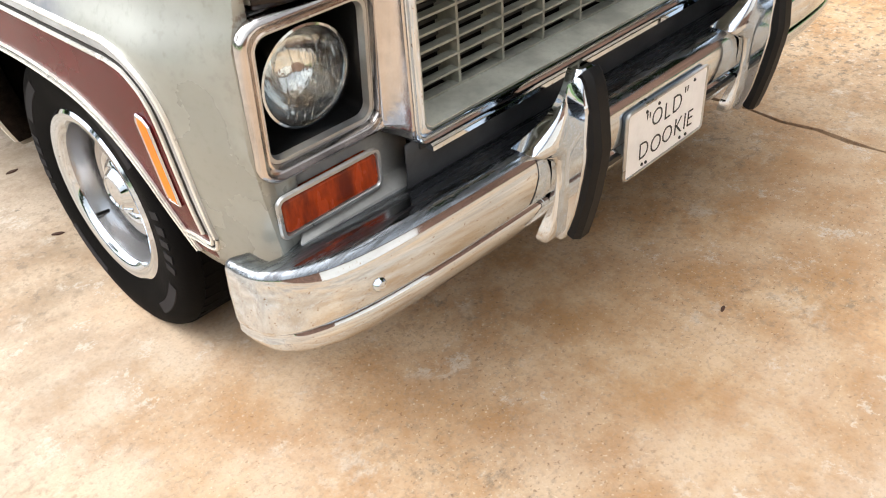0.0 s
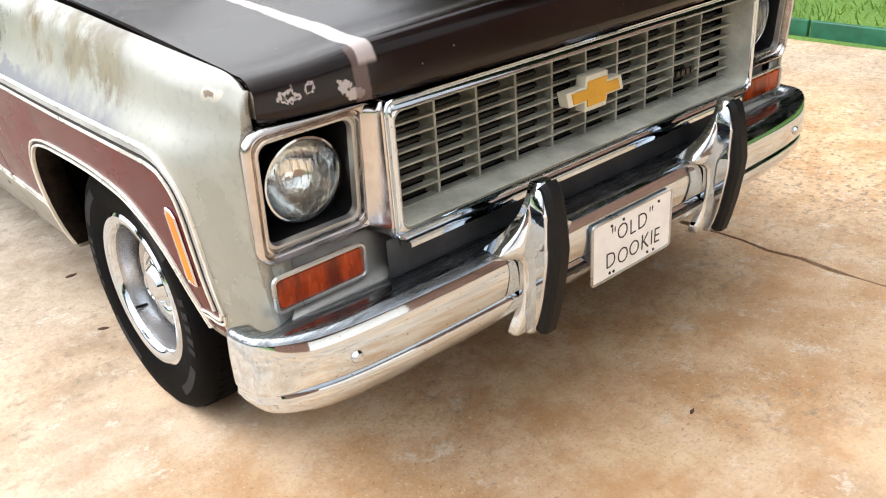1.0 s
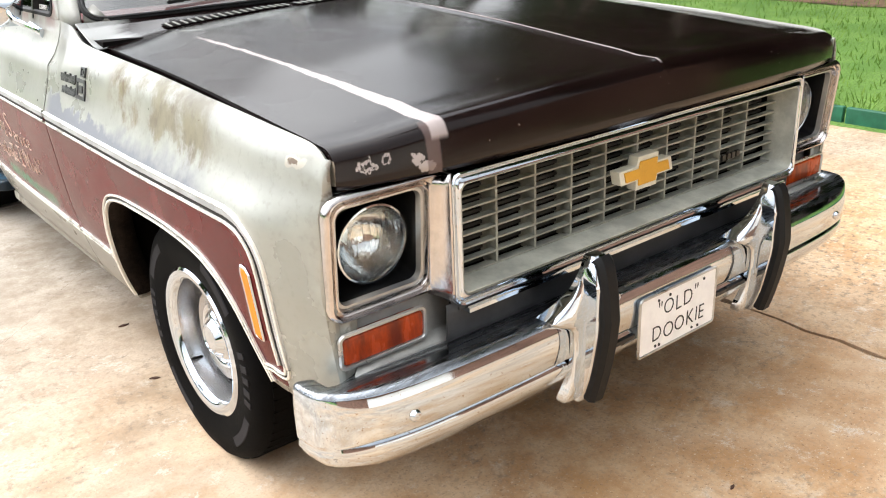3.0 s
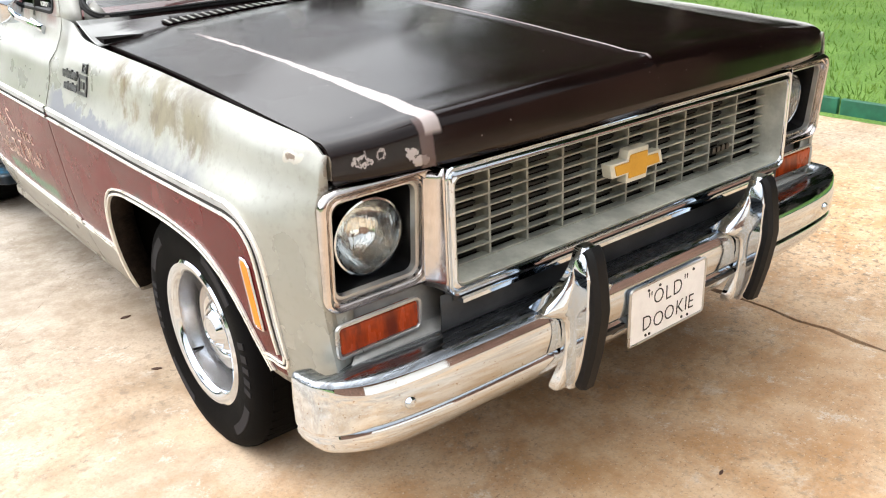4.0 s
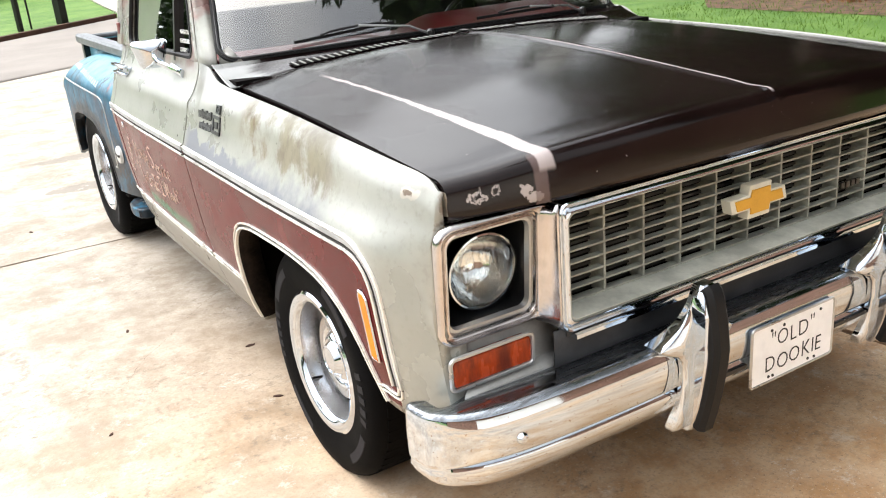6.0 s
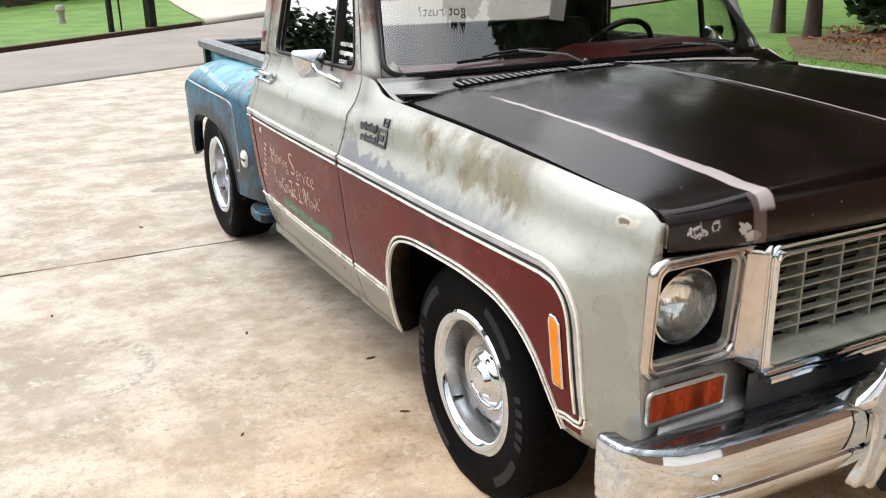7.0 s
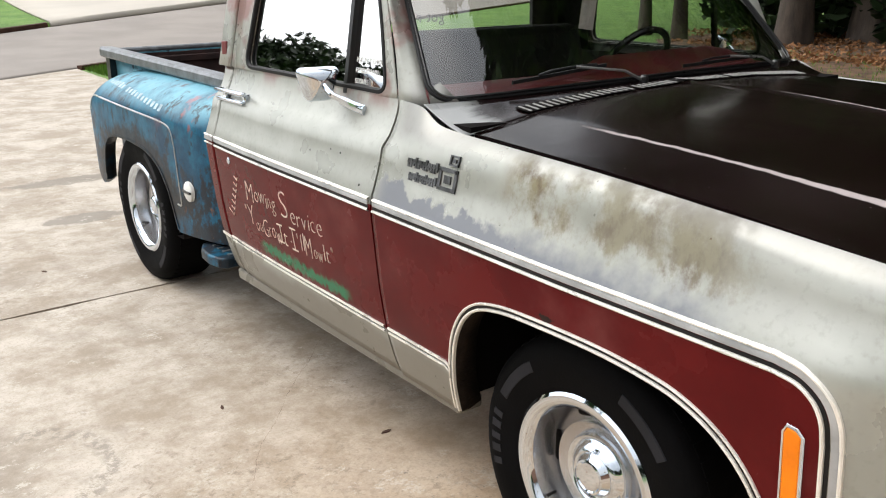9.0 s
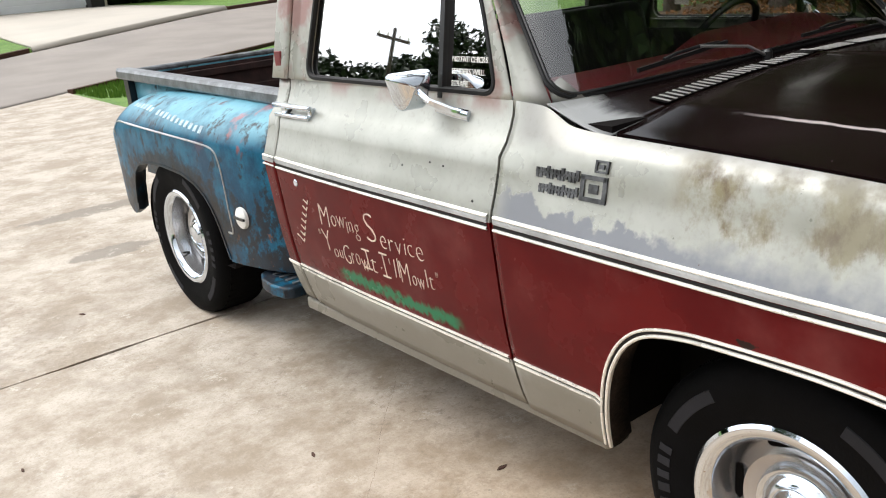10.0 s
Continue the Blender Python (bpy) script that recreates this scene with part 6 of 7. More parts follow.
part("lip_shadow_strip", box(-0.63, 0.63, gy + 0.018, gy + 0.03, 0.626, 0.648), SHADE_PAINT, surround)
tray = frame_bm([inn(0.0), inn(0.002)], [inn(0.004), inn(0.012, 0.012)], [gy + 0.006, gy], [gy, gy + 0.09])
grille = part("grille", tray, GRILLE, truck, "faded grey egg-crate grille in a deep tray")
X0, X1, Z0, Z1 = -0.622, 0.622, 0.677, 0.902
part("backing", box(X0 - 0.01, X1 + 0.01, gy + 0.135, gy + 0.14, Z0 - 0.01, Z1 + 0.01), VOID, grille)
for i in range(8):
    z = 0.6795 + 0.0296 * i
    part("bar", box(X0, X1, gy + 0.062, gy + 0.082, z - 0.0022, z + 0.0022), GRILLE_BAR, grille)
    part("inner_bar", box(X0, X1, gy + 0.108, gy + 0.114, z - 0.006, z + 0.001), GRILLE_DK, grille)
for i in range(9):
    x = -0.478 + 0.1195 * i
    part("upright", box(x - 0.003, x + 0.003, gy + 0.063, gy + 0.115, Z0 - 0.003, Z1 + 0.003), GRILLE_BAR, grille)
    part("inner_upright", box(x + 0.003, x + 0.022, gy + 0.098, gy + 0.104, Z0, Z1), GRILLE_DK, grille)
# emblem: plain gold cross-bar shape
bow = [(-0.080, -0.013), (-0.034, -0.013), (-0.034, -0.030), (0.030, -0.030), (0.034, -0.013), (0.084, -0.013), (0.076, 0.013), (0.034, 0.013), (0.034, 0.030), (-0.030, 0.030), (-0.034, 0.013), (-0.088, 0.013)]
bow = [(a * 1.1, b * 1.1) for a, b in bow]
big = [(a * 1.12, b * 1.30) for a, b in bow]
em = part("emblem", front([(a, 0.793 + b) for a, b in big], gy + 0.030, 0.030), CREAM, grille, "gold and cream emblem on the grille", bevel=0.002)
part("emblem_face", front([(a * 0.94, 0.793 + b * 0.92) for a, b in bow], gy + 0.0265, 0.006), GOLD, em, bevel=0.001)
bm = bmesh.new()
for i in range(4):
    box(0.36 + i * 0.022, 0.375 + i * 0.022, gy + 0.052, gy + 0.060, 0.736, 0.752, bm)
part("small_badge", bm, SATIN, grille)

# filler panels between grille and bumper: grey at the sides, recess shade painted in the middle
for x0, x1, mat, note in ((-0.90, -0.64, VALANCE, "dull grey filler panel under the lamp"), (-0.66, 0.66, SHADE_PAINT, "filler panel under the grille, coloured dark for its shade"), (0.64, 0.90, VALANCE, "dull grey filler panel under the lamp")):
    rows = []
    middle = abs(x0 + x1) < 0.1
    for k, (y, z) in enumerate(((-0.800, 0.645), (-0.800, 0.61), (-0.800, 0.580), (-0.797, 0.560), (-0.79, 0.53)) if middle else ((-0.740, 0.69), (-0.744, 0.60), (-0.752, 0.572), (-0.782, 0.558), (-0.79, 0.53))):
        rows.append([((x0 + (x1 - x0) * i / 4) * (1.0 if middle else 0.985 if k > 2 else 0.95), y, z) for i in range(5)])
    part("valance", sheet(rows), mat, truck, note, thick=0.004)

# ---- front bumper ----
PLAN = spline([(0.0, -0.898), (0.3, -0.898), (0.55, -0.896), (0.75, -0.888), (0.87, -0.872), (0.945, -0.843), (0.985, -0.805), (0.997, -0.77), (1.0, -0.732)], 6)
PLAN = [(-x, y) for x, y in reversed(PLAN[1:])] + PLAN
SECTION = [(-0.118, 0.540), (-0.108, 0.553), (-0.06, 0.560), (-0.022, 0.564), (-0.008, 0.562), (0.0, 0.553), (0.006, 0.51), (0.005, 0.462), (0.002, 0.455), (-0.004, 0.451), (0.0, 0.444), (0.003, 0.436), (-0.004, 0.410), (-0.018, 0.388), (-0.045, 0.372), (-0.08, 0.366)]
rows = []
for i, (x, y) in enumerate(PLAN):
    a, b = PLAN[max(i - 1, 0)], PLAN[min(i + 1, len(PLAN) - 1)]
    tx, ty = b[0] - a[0], b[1] - a[1]
    k = math.hypot(tx, ty)
    nx, ny = ty / k, -tx / k
    end = min(1.0, max(0, (abs(x) - 0.9) / 0.09))
    row = []
    for o, z in SECTION:
        zz = z + (0.012 * end if z > 0.5 else 0) + (0.03 * end if z < 0.42 else 0)
        row.append((x + nx * o * (1 - 0.55 * end), y + ny * o * (1 - 0.55 * end), zz - 0.012 * end))
    rows.append(row)
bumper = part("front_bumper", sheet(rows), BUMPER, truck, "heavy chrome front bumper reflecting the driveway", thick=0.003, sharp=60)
for x, y in ((-0.82, -0.885), (0.82, -0.885)):
    m = Matrix.Translation((x, y - 0.002, 0.488)) @ Matrix.Rotation(radians(90), 4, "X")
    part("bolt", lathe([(0.014, -0.004), (0.013, 0.004), (0.009, 0.009), (0, 0.011)], 18, m=m), CHROME, bumper)


def guard(cx):
    """A tall chrome fin whose sides sweep out into the crest of the bumper."""
    rows = []

    def level(z, core, w, yf, yw, yb):
        h = [(-w, yb), (-w, (yb + yw) / 2), (-w, yw - 0.003), (-w + (w - core) * 0.12, yw + 0.002), (-core, max(yf - 0.040, yw + 0.003)), (-core, yf - 0.003), (-core + 0.005, yf)]
        rows.append([(cx + a, -b - 0.010, z) for a, b in h + [(-a, b) for a, b in reversed(h)]])

    for i in range(17):
        f = i / 16
        core = 0.018 + 0.015 * min(1, f * 2.5) ** 0.6
        level(0.708 - 0.138 * f, core, core + 0.085 * f ** 3.4, 0.930 + 0.026 * min(1, f * 2) ** 0.7, 0.912 - 0.006 * f, 0.902 - 0.050 * f ** 2)
    for z, core, w, yf, yw, yb in ((0.563, 0.034, 0.112, 0.957, 0.906, 0.86), (0.556, 0.034, 0.100, 0.957, 0.908, 0.88), (0.545, 0.034, 0.070, 0.957, 0.910, 0.893), (0.53, 0.034, 0.056, 0.956, 0.911, 0.897), (0.50, 0.034, 0.052, 0.952, 0.911, 0.897), (0.45, 0.034, 0.052, 0.944, 0.910, 0.893), (0.41, 0.034, 0.054, 0.936, 0.908, 0.886), (0.375, 0.035, 0.060, 0.926, 0.902, 0.875), (0.350, 0.036, 0.068, 0.916, 0.897, 0.87), (0.344, 0.036, 0.066, 0.912, 0.893, 0.87)):
        level(z, core, w, yf, yw, yb)
    bm = sheet(rows)
    bm.faces.new([v for v in bm.verts if abs(v.co.z - 0.708) < 1e-5])
    gd = part("bumper_guard", bm, CHROME, truck, "chrome bumper guard with a black rubber face", sharp=58)
    path = [(cx + 0.002, -yf - 0.014, z) for z, yf in ((0.348, 0.922), (0.39, 0.934), (0.45, 0.948), (0.52, 0.959), (0.56, 0.963), (0.62, 0.956), (0.67, 0.946), (0.692, 0.938), (0.702, 0.928))]
    part("rubber_strip", sweep(path, [(-0.026, -0.012), (0.026, -0.012), (0.026, 0.004), (0.014, 0.013), (-0.014, 0.013), (-0.026, 0.004)], up=(0, -1, 0)), BLACK, gd)
    m = Matrix.Translation((cx + 0.036, -0.93, 0.535)) @ Matrix.Rotation(radians(90), 4, "Y")
    part("bolt", lathe([(0.010, -0.002), (0.009, 0.004), (0, 0.006)], 12, m=m), CHROME, gd)
    return gd


guard(-0.340)
guard(0.358)
# hand-lettered front plate
fp = part("front_plate", front(rounded(-0.1525, 0.1525, 0.370, 0.522, 0.008, 3), -0.914, 0.004), PLATE_WHITE, truck, "white front plate with hand-drawn black words")
part("plate_frame", sweep([(a, -0.913, b) for a, b in rounded(-0.155, 0.155, 0.368, 0.524, 0.01, 3)], ring(0.004, 6), up=(0, 1, 0), closed=True), TRIM_SILVER, fp)


def on_plate(x, z, turn=0.0):
    return Matrix.Translation((x, -0.9145, z)) @ Matrix.Rotation(radians(90), 4, "X") @ Matrix.Rotation(radians(turn), 4, "Z")


for text, x, z, size, sd in (("\"OLD\"", -0.086, 0.458, 0.062, 3), ("DOOKIE", -0.106, 0.394, 0.060, 6)):
    bm, pen = letters(text, size, m=on_plate(x, z), wobble=0.05, spread=1.0, depth=0.001, seed=sd, thin=0.014, narrow=0.92)
    for one in bm:
        part("drawn_letter", one, INK, fp)
for x, z in ((-0.085, 0.506), (-0.040, 0.508), (0.100, 0.508), (0.060, 0.382), (0.085, 0.380), (-0.09, 0.382), (-0.075, 0.381)):
    part("plate_bolt", lathe([(0.0042, 0), (0.0035, 0.002), (0, 0.003)], 10, m=on_plate(x, z)), INK, fp)
for x in (0.168, -0.30):
    part("plate_bracket", box(x, x + 0.132, -0.912, -0.896, 0.432, 0.442), SATIN, bumper)

# ---- windshield and cab ----
def screen(u, w):
    ru, rw = 0.075, 0.20
    a, b = (abs(u) - 1 + ru) / ru, (abs(2 * w - 1) - 1 + rw) / rw
    if a > 0 and b > 0:
        k = max(a, b) / math.hypot(a, b)
        u = math.copysign(1 - ru + a * k * ru, u)
        w = 0.5 + math.copysign(1 - rw + b * k * rw, 2 * w - 1) / 2
    x = u * (0.842 - 0.135 * w)
    y = 0.578 + 0.034 * abs(u) ** 3 + 0.030 * abs(u) ** 8 + w * 0.37
    z = 1.150 - 0.008 * u * u + w * (0.468 - 0.026 * u * u)
    return (x, y, z)


gl = part("windshield", sheet([[screen(math.sin(math.pi / 2 * (-1 + i / 32)), k) for i in range(65)] for k in [0, 0.02, 0.045, 0.07, 0.1, 0.2, 0.35, 0.5, 0.65, 0.8, 0.9, 0.93, 0.955, 0.98, 1]]), SCREEN, truck, "raked clear windshield in a dark rubber seal")
gl.visible_shadow = False
SU = [math.sin(math.pi / 2 * (-1 + i / 16)) for i in range(33)]
loop = [screen(u, 0) for u in SU] + [screen(1, k / 24) for k in range(1, 25)] + [screen(-u, 1) for u in SU[1:]] + [screen(-1, 1 - k / 24) for k in range(1, 24)]
part("seal", sweep(loop, ring(0.011, 8, 0.7), up=(0, -0.75, 0.65), closed=True), BLACK, gl)
for sg in (-1, 1):
    q = [(0.842, 0.642, 1.140), (0.775, 0.598, 1.141), (0.800, 0.655, 1.192), (0.833, 0.665, 1.172)]
    part("corner_filler", sheet([[(sg * a, b + 0.004, c - 0.004) for a, b, c in q[:2]], [(sg * a, b + 0.004, c - 0.004) for a, b, c in (q[3], q[2])]]), BODY, truck, thick=0.002)
part("seal_trim", sweep([Vector(p) + Vector((0, -0.006, 0.006)) for p in loop], ring(0.004, 6), up=(0, -0.75, 0.65), closed=True), SATIN, gl)
rows = [[(u * (0.712 + 0.02 * math.sin(f * 3.1)), 0.955 + 0.895 * f + 0.05 * u * u * (1 - f), 1.615 + 0.055 * math.sin(f * 3.14) + 0.02 * (1 - u * u) - 0.02 * abs(u) ** 6) for u in [-1.06, -1, -0.9, -0.6, -0.3, 0, 0.3, 0.6, 0.9, 1, 1.06]] for f in [i / 10 for i in range(11)]]
part("roof", sheet(rows), BODY, truck, thick=0.02)
rows = [[(u * 0.70, 0.99 + 0.86 * f, 1.575 + 0.02 * math.sin(f * 3.1)) for u in (-1, -0.5, 0, 0.5, 1)] for f in (0, 0.25, 0.5, 0.75, 1)]
part("headliner", sheet(rows), CABIN, truck, thick=0.008)
# back wall with its window
bm = box(-0.83, 0.83, 1.868, 1.888, 0.40, 1.225)
box(-0.83, -0.66, 1.868, 1.888, 1.225, 1.55, bm)
box(0.66, 0.83, 1.868, 1.888, 1.225, 1.55, bm)
box(-0.83, 0.83, 1.868, 1.888, 1.52, 1.62, bm)
part("cab_back", bm, CABIN, truck)
rw = part("rear_window", sheet([[(-0.66, 1.878, 1.225), (0.66, 1.878, 1.225)], [(-0.66, 1.87, 1.52), (0.66, 1.87, 1.52)]]), GLASS, truck, "wide rear window with stuck-on lettering")
rw.visible_shadow = False
m = Matrix.Translation((0.152, 1.884, 1.258)) @ Matrix.Rotation(radians(180), 4, "Z") @ Matrix.Rotation(radians(90), 4, "X")
bm, pen = letters("got rust?", 0.069, m=m, depth=0.001, spread=0.95)
for one in bm:
    part("cut_letter", one, INK, rw)
part("cab_floor", box(-0.84, 0.84, 0.56, 1.87, 0.36, 0.40), CABIN, truck)
# seat
bm = box(-0.72, 0.72, 1.02, 1.55, 0.55, 0.74)
seat = part("bench_seat", bm, SEAT, truck, "dark cloth bench seat", bevel=0.05)
part("backrest", box(-0.72, 0.72, -0.08, 0.09, -0.26, 0.26, m=Matrix.Translation((0, 1.62, 0.98)) @ Matrix.Rotation(radians(-14), 4, "X")), SEAT, seat, bevel=0.05)
# dashboard
hump = curve([(-0.80, 0.0), (-0.05, 0.0), (0.08, 0.045), (0.70, 0.045), (0.78, 0.01), (0.80, 0.0)])
rows = [[(x, y + 0.03 * (x / 0.8) ** 2, z + hump(x) * f) for x in dense(-0.80, 0.80, 32)] for y, z, f in ((0.60, 1.118, 0), (0.70, 1.127, 0.3), (0.80, 1.133, 0.9), (0.90, 1.134, 1), (0.925, 1.118, 1), (0.92, 1.06, 0.5), (0.90, 0.96, 0), (0.86, 0.85, 0))]
dash = part("dashboard", sheet(rows), DASH, truck, "faded maroon padded dashboard", thick=0.01)
part("defroster_slot", box(-0.42, -0.08, 0.655, 0.69, 1.115, 1.130), SATIN, dash)
# steering wheel
m = Matrix.Translation((0.43, 1.06, 1.106)) @ Matrix.Rotation(radians(-58), 4, "X")
wheel = part("steering_wheel", sweep([m @ Vector((0.175 * math.cos(a), 0.175 * math.sin(a), 0)) for a in [2 * math.pi * i / 36 for i in range(36)]], ring(0.013, 8), up=tuple(m.to_3x3() @ Vector((0, 0, 1))), closed=True), SATIN, truck, "thin black steering wheel")
part("spoke", sweep([m @ Vector((-0.17, 0, -0.01)), m @ Vector((0, -0.02, -0.03)), m @ Vector((0.17, 0, -0.01))], ring(0.014, 8, 0.5)), SATIN, wheel)
part("hub", lathe([(0, 0.02), (0.05, 0.01), (0.06, -0.03), (0.03, -0.2)], 20, m=m @ Matrix.Translation((0, -0.02, -0.02))), SATIN, wheel)
# inside mirror and a tag
im = part("inside_mirror", box(-0.115, 0.115, -0.012, 0.018, -0.028, 0.028, m=Matrix.Translation((-0.02, 0.93, 1.455)) @ Matrix.Rotation(radians(-14), 4, "X")), SATIN, truck, bevel=0.01)
part("stalk", sweep([(-0.01, 0.94, 1.465), (0.0, 0.94, 1.57)], ring(0.008, 6)), SATIN, im)
part("paper_tag", box(-0.035, 0.035, -0.001, 0.001, -0.067, 0.080, m=Matrix.Translation((0.032, 0.92, 1.342)) @ Matrix.Rotation(radians(8), 4, "Y")), PAPER, im, "pale paper tag hung from the mirror")
# wipers, resting on the glass
for u0, u1, w0, w1, up in ((-0.715, -0.27, 0.045, 0.085, 0.125), (0.14, 0.60, 0.030, 0.045, 0.10)):
    pts = [Vector(screen(u0 + (u1 - u0) * k / 8, w0 + (w1 - w0) * k / 8)) + Vector((0, -0.014, 0.012)) for k in range(9)]
    wp = part("wiper", sweep(pts, [(-0.003, -0.007), (0.003, -0.007), (0.003, 0.003), (-0.003, 0.003)]), BLACK, truck)
    mid, piv = pts[5] + Vector((0, -0.008, 0.012)), Vector((pts[8].x + up, 0.552, 1.146))
    part("arm", sweep([piv, piv.lerp(mid, 0.3) + Vector((0, 0, 0.018)), mid], ring(0.0045, 6)), TRIM_SILVER, wp)
    part("bridge", sweep([pts[2] + Vector((0, -0.004, 0.006)), pts[3] + Vector((0, -0.007, 0.012)), mid, pts[7] + Vector((0, -0.004, 0.006))], ring(0.0042, 6)), SATIN, wp)
    part("hub", lathe([(0.014, -0.01), (0.013, 0.012), (0.008, 0.018), (0, 0.018)], 12, m=Matrix.Translation(piv)), SATIN, wp)

# ---- bed ----
bedz = lambda y: 1.022 + 0.011 * (y - 2.0)
for sg in (-1, 1):
    bm = sheet([[(sg * 0.655, y, 0.50), (sg * 0.655, y, 0.75), (sg * 0.655, y, bedz(y))] for y in dense(1.955, 3.93, 8)])
    bside = part("bed_side", bm, BLUE, truck, "worn blue steel bed side", thick=0.02)
    part("inner_lining", sheet([[(sg * 0.640, y, 0.6), (sg * 0.640, y, bedz(y) - 0.004)] for y in dense(1.96, 3.92, 4)]), WOOD_BED, bside, thick=0.006)
    for zz in (0.70, 0.80, 0.90):
        part("rib", box(sg * 0.622, sg * 0.636, 1.97, 3.90, zz, zz + 0.05), WOOD_BED, bside, bevel=0.006)
    path = [(sg * 0.675, y, bedz(y)) for y in dense(1.955, 3.965, 10)]
    part("top_rail", sweep(path, [(-0.045, -0.02), (-0.04, -0.028), (0.03, -0.028), (0.035, 0.0), (0.03, 0.022), (-0.035, 0.026), (-0.045, 0.012)] if sg < 0 else [(0.045, -0.02), (0.045, 0.012), (0.035, 0.026), (-0.03, 0.022), (-0.035, 0.0), (-0.03, -0.028), (0.04, -0.028)]), RAIL, bside, "scraped grey bed rail")
    for y in (3.90,):
        part("stake_pocket", box(sg * 0.66, sg * 0.70, y - 0.03, y + 0.03, 0.62, bedz(y) - 0.02), SATIN, bside)
bed = part("bed_floor", box(-0.65, 0.65, 1.96, 3.93, 0.58, 0.60), WOOD_BED, truck)
for i in range(8):
    x = -0.64 + i * 0.16
    part("plank", box(x + 0.006, x + 0.154, 1.97, 3.92, 0.60, 0.618), WOOD_BED, bed)
part("bed_front", box(-0.65, 0.65, 1.945, 1.962, 0.5, 1.03), WOOD_BED, truck)
tail = part("tailgate", box(-0.645, 0.645, 3.935, 3.965, 0.56, 1.035), BLUE, truck, "worn steel tailgate", bevel=0.008)
part("lining", box(-0.62, 0.62, 3.922, 3.934, 0.62, 1.02), WOOD_BED, tail)
for zz in (0.72, 0.84, 0.96):
    part("rib", box(-0.6, 0.6, 3.908, 3.922, zz, zz + 0.04), WOOD_BED, tail, bevel=0.005)
part("top_roll", sweep([(-0.645, 3.95, 1.04), (0.645, 3.95, 1.04)], ring(0.018, 10)), RAIL, tail)

FT = smooth_curve([(1.95, 0.955), (2.1, 0.985), (2.4, 0.998), (2.9, 0.998), (3.25, 0.988), (3.5, 0.968), (3.65, 0.932), (3.75, 0.88), (3.80, 0.82), (3.815, 0.79)], 6)
FW = smooth_curve([(1.95, 0.790), (2.03, 0.845), (2.12, 0.88), (2.25, 0.902), (2.45, 0.914), (3.0, 0.918), (3.35, 0.916), (3.55, 0.908), (3.68, 0.888), (3.76, 0.852), (3.80, 0.80), (3.815, 0.73)], 6)
FA = curve([(1.9, 0.40), (2.2, 0.385), (2.40, 0.37), (2.455, 0.365), (2.475, 0.40), (2.50, 0.475), (2.54, 0.555), (2.60, 0.62), (2.68, 0.662), (2.8, 0.69), (3.0, 0.70), (3.2, 0.692), (3.32, 0.668), (3.39, 0.62), (3.43, 0.55), (3.455, 0.47), (3.47, 0.42), (3.55, 0.385), (3.65, 0.42), (3.75, 0.50), (3.815, 0.60)])


def fender_x(y, z):
    """Outer face of the rear fender."""
    w, top = FW(y), FT(y)
    sh = 0.145
    if z > top - sh:
        f = min((z - top + sh) / sh, 1)
        return w - (w - 0.66) * (1 - math.sqrt(max(1 - f**1.7, 0))) ** 1.0
    return w - 0.02 * max(0, (top - sh - z)) ** 1.0


